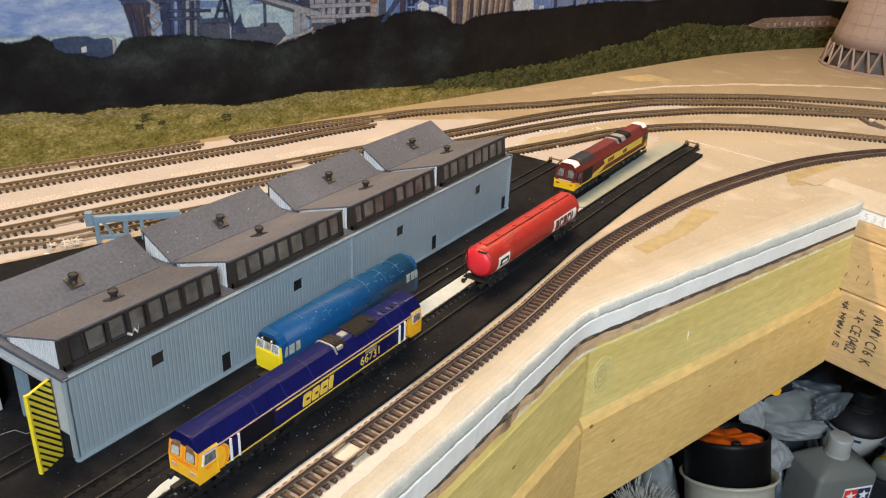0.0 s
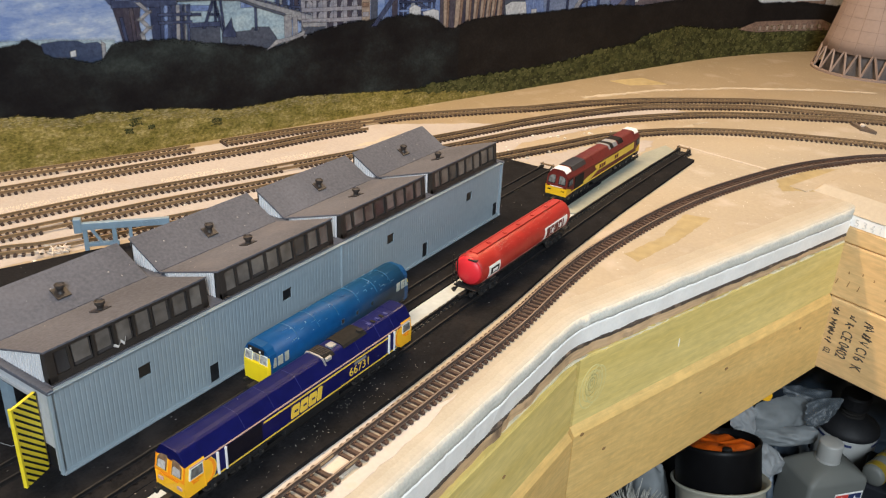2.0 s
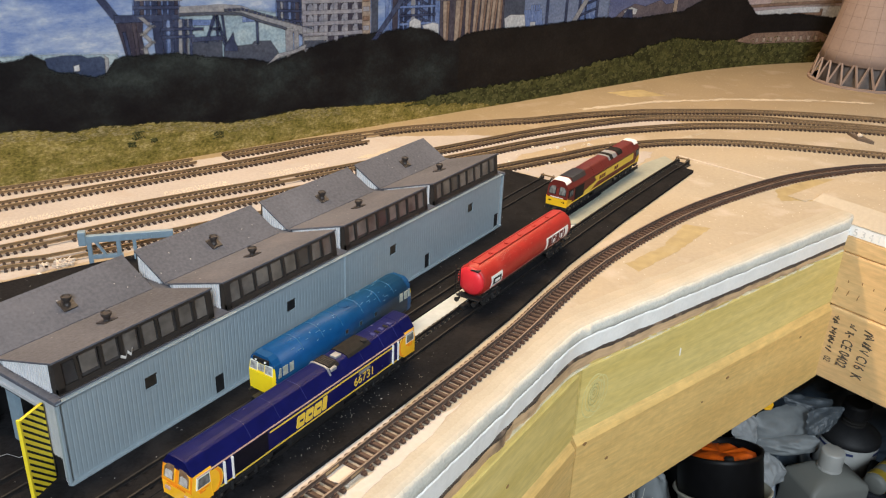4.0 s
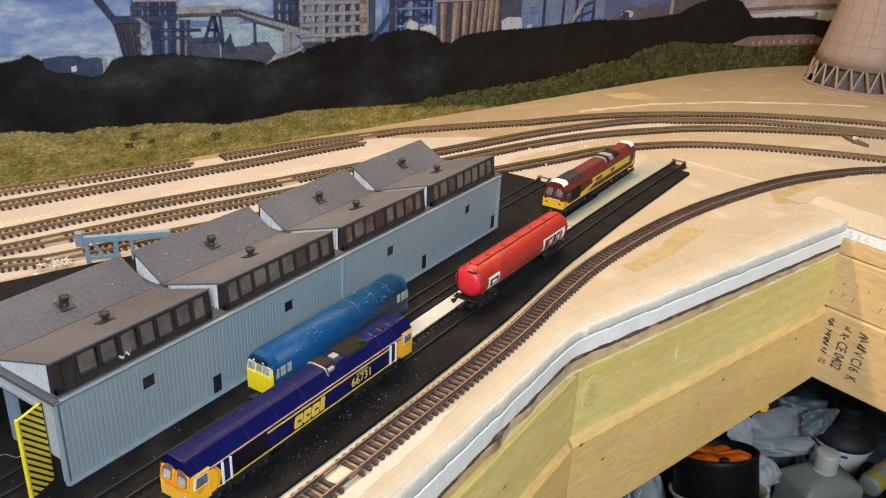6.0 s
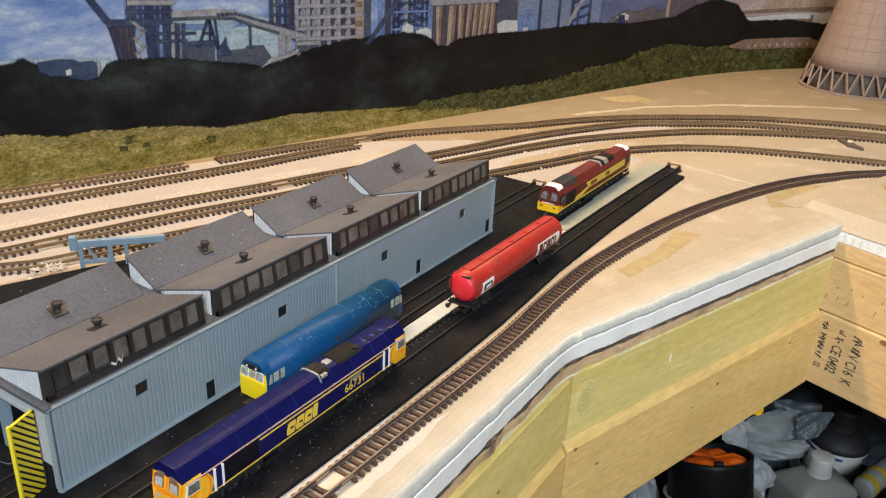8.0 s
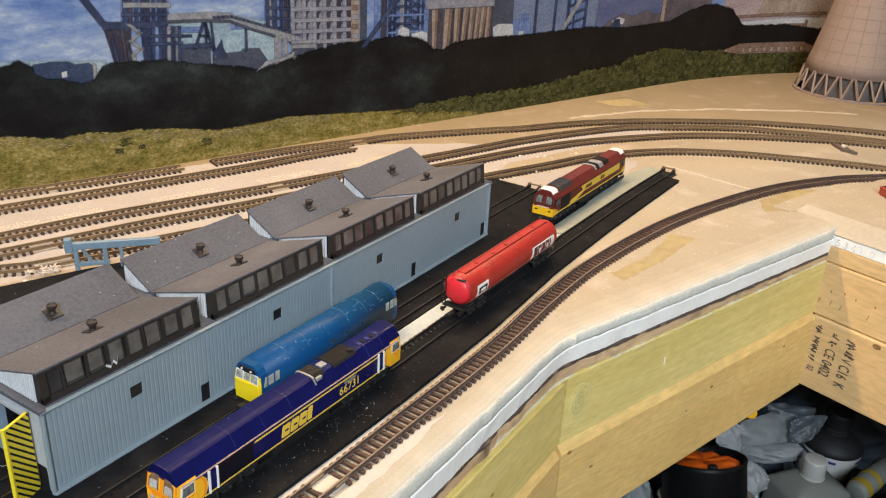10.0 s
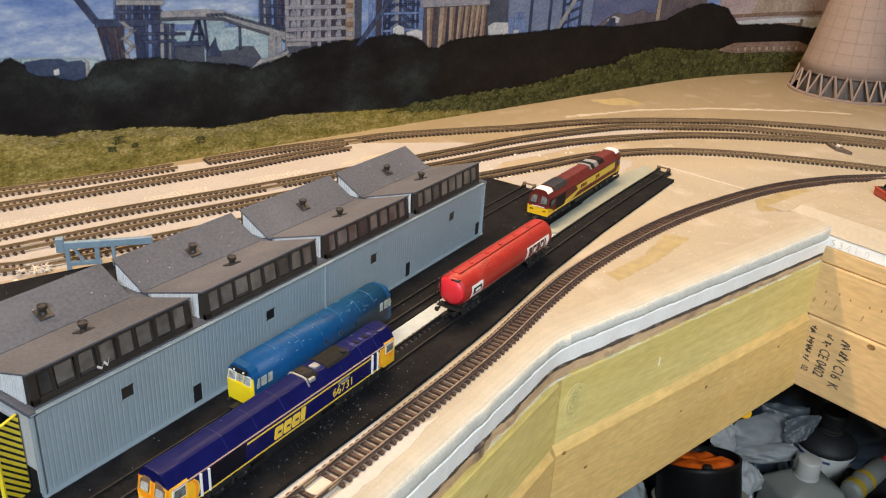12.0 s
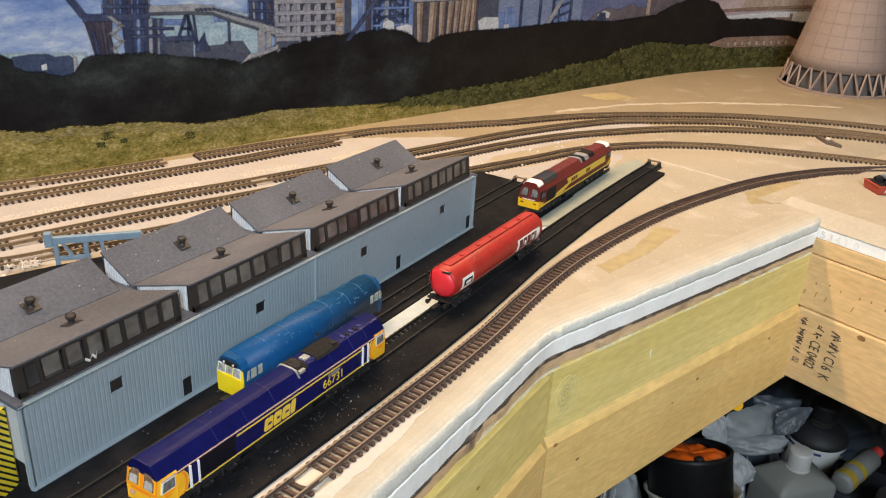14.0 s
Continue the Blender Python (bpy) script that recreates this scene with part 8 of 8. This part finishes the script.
def can_with_cap():
    ob = thing("paint_can", "white round bottle with black shoulder and black screw cap", "bottle", Matrix.Translation((0.598, -0.240, SZ)) @ Matrix.Diagonal((0.92, 0.92, 0.965, 1)))
    bm = bmesh.new()
    turned(bm, [(0.026, 0.0), (0.028, 0.002), (0.028, 0.102), (0.027, 0.104)], 36)
    part("body", bm, CAP_WHITE, ob, smooth=True)
    bm = bmesh.new()
    turned(bm, [(0.0285, 0.1035), (0.029, 0.1055), (0.0275, 0.110), (0.017, 0.1165), (0.0115, 0.119)], 36)
    part("shoulder", bm, BLACK, ob, "black sloping shoulder", True)
    bm = bmesh.new()
    turned(bm, [(0.011, 0.117)] + [(0.011 + 0.0008 * (k % 2), 0.118 + k * 0.0015) for k in range(8)] + [(0.011, 0.130)], 32)
    part("neck", bm, EXHAUST, ob, "threaded grey neck")
    bm = bmesh.new()
    turned(bm, [(0.0130, 0.127), (0.0140, 0.129), (0.0140, 0.139), (0.0125, 0.1415)], 32)
    part("cap", bm, BLACK, ob, "black screw cap")
    for k in range(6):                             # broken navy band round the top of the label
        a0, a1 = 1.05 * k, 1.05 * k + (0.75 if k % 3 else 0.30)
        bm = bmesh.new()
        loft(bm, [[(r * math.cos(a0 + (a1 - a0) * j / 8), r * math.sin(a0 + (a1 - a0) * j / 8), z) for r, js in ((0.0281, range(9)), (0.0285, range(8, -1, -1))) for j in js] for z in (0.0975, 0.1000)])
        part("printed_band", bm, NAVY, ob, "navy printed band")


can_with_cap()


def black_tub():
    ob = thing("black_tub", "black open tub standing in a cream pot with orange strap inside", "tub", Matrix.Translation((0.3792, -0.1998, SZ + 0.0186)) @ Vector((0.2548, 0.2462, 0.9351)).to_track_quat("Z", "Y").to_matrix().to_4x4() @ Matrix.Diagonal((0.935, 0.935, 1.17, 1)))
    bm = bmesh.new()
    turned(bm, [(0.034, 0.02), (0.034, 0.128), (0.0345, 0.131), (0.032, 0.131), (0.031, 0.126), (0.031, 0.04)], 44)
    part("wall", bm, TUB_BLACK, ob, smooth=True)
    bm = bmesh.new()
    turned(bm, [(0.033, 0.0), (0.0352, 0.100), (0.0380, 0.1035), (0.0395, 0.1050), (0.0382, 0.1062), (0.0350, 0.1020)], 44, (0.0, 0.0035, 0.0))
    part("outer_pot", bm, CREAM_POT, ob, "cream plastic pot", True)
    bm = bmesh.new()
    loft(bm, [[(r * (1 + 0.10 * math.sin(3 * a + 0.6)) * math.cos(a), r * (1 + 0.10 * math.sin(3 * a + 0.6)) * math.sin(a), z + 0.0025 * noise.noise((2.2 * math.cos(a), 2.2 * math.sin(a), r * 60))) for a in (k * math.tau / 48 for k in range(48))]
              for r, z in ((0.0280, 0.110), (0.0280, 0.1225), (0.0262, 0.1275), (0.019, 0.1300), (0.009, 0.1290), (0.002, 0.1285))])
    part("orange_lid", bm, ORANGE_PLASTIC, ob, "bright orange lobed plastic piece", True)
    for x, y, r in ((-0.006, -0.0235, 0.0052), (0.0225, -0.010, 0.0045), (0.004, 0.022, 0.0040)):
        bm = bmesh.new()
        turned(bm, [(r, -0.004), (r, 0.0022), (r * 0.82, 0.0034), (r * 0.5, 0.0030)], 20, (x, y, 0.1275))
        part("dark_knob", bm, BLACK, ob, smooth=True)
    bm = bmesh.new()
    tube(bm, [(0.010, 0.024, 0.124), (0.020, 0.014, 0.126), (0.026, 0.000, 0.126), (0.024, -0.014, 0.123)], 0.002, 8)
    part("dark_strap", bm, TUB_BLACK, ob)


black_tub()


def crumpled(name, label, at, size, seed, mat, squash=0.8, category="plastic bag"):
    bm = bmesh.new()
    bmesh.ops.create_icosphere(bm, subdivisions=5, radius=1.0)
    for v in bm.verts:
        d = v.co.normalized()
        k = 1.10 + 0.25 * noise.noise(d * 1.1 + Vector((seed, 0, 0))) - 0.30 * abs(noise.noise(d * 1.25 + Vector((0, seed, 0)))) - 0.14 * abs(noise.noise(Vector((d.x * 2.2, d.y * 1.8, d.z * 1.0)) + Vector((seed, seed, 0)))) - 0.07 * abs(noise.noise(d * 3.1 + Vector((0, 0, seed)))) - 0.02 * abs(noise.noise(d * 6.3 + Vector((seed, 0, seed))))
        v.co = Vector((d.x * size[0], d.y * size[1], d.z * size[2])) * k
    low = min(v.co.z for v in bm.verts)
    for v in bm.verts:
        v.co.z -= low
    ob = part(name, bm, mat, None, label, True)
    ob.matrix_basis = Matrix.Translation(at)
    return tagged(ob, category=category)


crumpled("foam_crumb", "pale lump of foam on a brown offcut", (0.7655, -0.1705, 0.0026), (0.0034, 0.0026, 0.0016), 3.3, RIDGE, category="foam crumb")
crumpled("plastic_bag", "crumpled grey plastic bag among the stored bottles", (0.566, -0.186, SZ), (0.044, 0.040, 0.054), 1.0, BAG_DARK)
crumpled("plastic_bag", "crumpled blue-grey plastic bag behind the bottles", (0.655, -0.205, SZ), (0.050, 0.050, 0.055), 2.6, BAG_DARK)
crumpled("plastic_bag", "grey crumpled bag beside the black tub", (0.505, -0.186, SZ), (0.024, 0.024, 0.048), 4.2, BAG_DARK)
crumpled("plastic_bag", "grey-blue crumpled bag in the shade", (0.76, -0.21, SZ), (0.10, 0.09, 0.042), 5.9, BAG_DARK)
crumpled("plastic_bag", "white film bag beside the cream pot", (0.405, -0.118, SZ), (0.024, 0.022, 0.062), 7.7, BAG)


def film_bag():
    """Loose bag: separate bulging sheets of milky film, corners placed to fit the camera's view."""
    ob = thing("plastic_bag", "loose milky film bag with soft folds over the stored bottles", "plastic bag", Matrix.Translation((0.51, -0.20, SZ)))
    seed = 0
    for label, mat, bulge, corners in (
            ("smooth bulging film", BAG, 0.012, ((0.4954, -0.1723, -0.178), (0.5407, -0.2035, -0.178), (0.5313, -0.2124, -0.198), (0.4957, -0.1792, -0.204))),
            ("gathered lower fold", BAG, 0.006, ((0.4893, -0.1783, -0.196), (0.5143, -0.2176, -0.190), (0.5099, -0.2222, -0.203), (0.4903, -0.1876, -0.208))),
            ("thin pointed flap", FLAP, 0.002, ((0.5197, -0.2082, -0.172), (0.5366, -0.2323, -0.168), (0.5173, -0.2271, -0.182), (0.5099, -0.2137, -0.188))),
            ("square fold coloured as lit", BAG_LIT, 0.003, ((0.4726, -0.1579, -0.182), (0.4916, -0.1720, -0.176), (0.4841, -0.1786, -0.195), (0.4751, -0.1701, -0.200))),
            ("crumpled hanging corner", BAG_LIT, 0.005, ((0.4902, -0.1843, -0.205), (0.4911, -0.2046, -0.215), (0.4896, -0.2053, -0.225), (0.4705, -0.1935, -0.226))),
            ("bluish film behind", FLAP, 0.004, ((0.5311, -0.1860, -0.170), (0.5594, -0.2202, -0.178), (0.5491, -0.2190, -0.184), (0.5262, -0.1981, -0.180)))):
        seed += 1
        a, b, c, d = (Vector(p) - Vector((0.51, -0.20, SZ)) for p in corners)
        n = (b - a).cross(d - a).normalized()
        if n.z < 0:
            n = -n
        mid = (a + b + c + d) / 4
        a, b, c, d = (mid + (q - mid) * 1.20 for q in (a, b, c, d))
        k = 26
        bm = bmesh.new()
        sides = []
        for thick in (0.0, -0.0003):
            grid = []
            for i in range(k + 1):
                u = i / k
                row = []
                for j in range(k + 1):
                    v = j / k
                    su, sv = 2 * u - 1, 2 * v - 1
                    ru = 0.5 + 0.5 * su * (0.45 + 0.55 * math.sqrt(1 - sv * sv / 2))
                    rv = 0.5 + 0.5 * sv * (0.45 + 0.55 * math.sqrt(1 - su * su / 2))
                    p = a.lerp(b, ru).lerp(d.lerp(c, ru), rv)
                    swell = bulge * (1 - (2 * u - 1) ** 2) ** 0.6 * (1 - (2 * v - 1) ** 2) ** 0.6
                    w = 0.0034 * noise.noise((u * 2.6 + v * 1.5, v * 1.6, seed)) - 0.0030 * abs(noise.noise((u * 4.0 - v * 2.0, v * 1.5 + u, seed + 7))) + 0.0003 * noise.noise((u * 9, v * 9, seed))
                    edge = 0.0016 * noise.noise((u * 5, v * 5, seed + 3))
                    row.append(bm.verts.new(p + n * (swell + w + thick) + Vector((edge, -edge, 0))))
                grid.append(row)
            sides.append(grid)
            for r, q in zip(grid, grid[1:]):
                for j in range(k):
                    bm.faces.new((r[j], q[j], q[j + 1], r[j + 1]))
        part("film_fold", bm, mat, ob, label, True)


FLAP = material("thin_blue_film", (0.075, 0.088, 0.10), 0.45, vary=0.3, grain=60, bump=0.05, coarse=20, spec=0.4, alpha=0.55)
# Paler copy of the bag film; light on these folds is put into its colour.
BAG_LIT = material("lit_bag_film", (0.23, 0.24, 0.245), 0.5, vary=0.25, grain=60, bump=0.1, coarse=22, spec=0.3, alpha=0.8)
film_bag()


def glue_tube():
    ob = thing("glue_tube", "cream tube with yellow printed bands lying on its side", "tube", Matrix.Translation((0.5575, -0.2775, SZ + 0.1030)) @ Matrix.Rotation(radians(-19), 4, "Z") @ Matrix.Rotation(radians(-4), 4, "Y") @ Matrix.Diagonal((0.9, 0.86, 0.86, 1)))
    bm = bmesh.new()
    turned(bm, [(0.008, -0.030), (0.0112, -0.028), (0.0112, 0.028), (0.008, 0.032), (0.005, 0.034)], 28, (0, 0, 0), "x")
    part("body", bm, MILKY, ob, smooth=True)
    for x, w in ((-0.025, 0.008), (-0.006, 0.006)):
        bm = bmesh.new()
        turned(bm, [(0.0113, x), (0.0116, x), (0.0116, x + w), (0.0113, x + w)], 28, (0, 0, 0), "x")
        part("yellow_band", bm, BAND_YELLOW, ob, "yellow printed band")
    bm = bmesh.new()
    turned(bm, [(0.006, 0.034), (0.006, 0.044), (0.004, 0.045)], 20, (0, 0, 0), "x")
    part("nozzle", bm, RED_PRINT, ob, "red cap")


glue_tube()
tagged(part("storage_box", boxed(0.530, 0.585, -0.330, -0.262, SZ, SZ + 0.0925, 0.002), SHELF, None, "black box added under the tube"), category="box")


def small_jar():
    ob = thing("small_jar", "small jar with dark metal lid and pale label", "jar", Matrix.Translation((0.512, -0.312, SZ)))
    bm = bmesh.new()
    turned(bm, [(0.015, 0.0), (0.016, 0.002), (0.016, 0.108), (0.014, 0.110)], 28)
    part("glass", bm, MILKY, ob, smooth=True)
    bm = bmesh.new()
    turned(bm, [(0.0165, 0.108), (0.017, 0.110), (0.017, 0.120), (0.0155, 0.122), (0.012, 0.1205)], 28)
    part("lid", bm, BLACK, ob, "dark metal lid")
    bm = bmesh.new()
    turned(bm, [(0.0161, 0.07), (0.0164, 0.07), (0.0164, 0.10), (0.0161, 0.10)], 28)
    part("label_band", bm, NAVY, ob, "navy label band")


small_jar()


def brush():
    ob = thing("brush", "round brush with spread pale bristles", "brush", Matrix.Translation((0.357, -0.126, SZ)) @ Matrix.Diagonal((0.85, 0.85, 1.14, 1)))
    bm = bmesh.new()
    turned(bm, [(0.006, 0.0), (0.006, 0.07), (0.010, 0.078), (0.010, 0.084)], 18)
    part("handle", bm, CREAM_POT, ob)
    bm = bmesh.new()
    rnd = random.Random(12)
    for k in range(300):
        a, r = rnd.uniform(0, 6.283), 0.009 * math.sqrt(rnd.random())
        p = Vector((r * math.cos(a), r * math.sin(a), 0.083))
        q = p + Vector((r * math.cos(a) * 2.3, r * math.sin(a) * 2.3, 0.020 + rnd.uniform(0, 0.012)))
        mid = (p + q) / 2 + Vector((0, 0, 0.003))
        tip = q + Vector((rnd.uniform(-0.004, 0.004), rnd.uniform(-0.004, 0.004), -rnd.uniform(0.001, 0.006)))
        bar(bm, p, mid, 0.0004)
        bar(bm, mid, tip, 0.0004)
    tagged(part("bristles", bm, BRISTLE, ob), kind="stuff")


brush()
bm = bmesh.new()
turned(bm, [(0.0034, 0.0), (0.0058, 0.0), (0.0058, 0.0028), (0.0034, 0.0028)], 28)
o = tagged(part("yellow_ring", bm, LOCO_YELLOW, None, "yellow plastic ring among the bags"), category="ring")
# Placed to fit the camera's view, just under the beam.
o.matrix_basis = Matrix.Translation((0.4995, -0.1766, -0.1680)) @ Matrix.Rotation(radians(8), 4, "X") @ Matrix.Rotation(radians(-6), 4, "Y")

# ---------------------------------------------------------------- the room
# Unseen walls added to close the scene and bounce light.
setting("room_floor", boxed(-1.3, 2.2, -1.9, 1.6, -0.92, -0.90), ROOM_WALL, "plain room floor", "floor")
setting("ceiling", boxed(-1.3, 2.2, -1.9, 1.6, 1.50, 1.52), ROOM_WALL, "plain pale ceiling", "ceiling")
# The gap in the west wall only lets the added fill through.
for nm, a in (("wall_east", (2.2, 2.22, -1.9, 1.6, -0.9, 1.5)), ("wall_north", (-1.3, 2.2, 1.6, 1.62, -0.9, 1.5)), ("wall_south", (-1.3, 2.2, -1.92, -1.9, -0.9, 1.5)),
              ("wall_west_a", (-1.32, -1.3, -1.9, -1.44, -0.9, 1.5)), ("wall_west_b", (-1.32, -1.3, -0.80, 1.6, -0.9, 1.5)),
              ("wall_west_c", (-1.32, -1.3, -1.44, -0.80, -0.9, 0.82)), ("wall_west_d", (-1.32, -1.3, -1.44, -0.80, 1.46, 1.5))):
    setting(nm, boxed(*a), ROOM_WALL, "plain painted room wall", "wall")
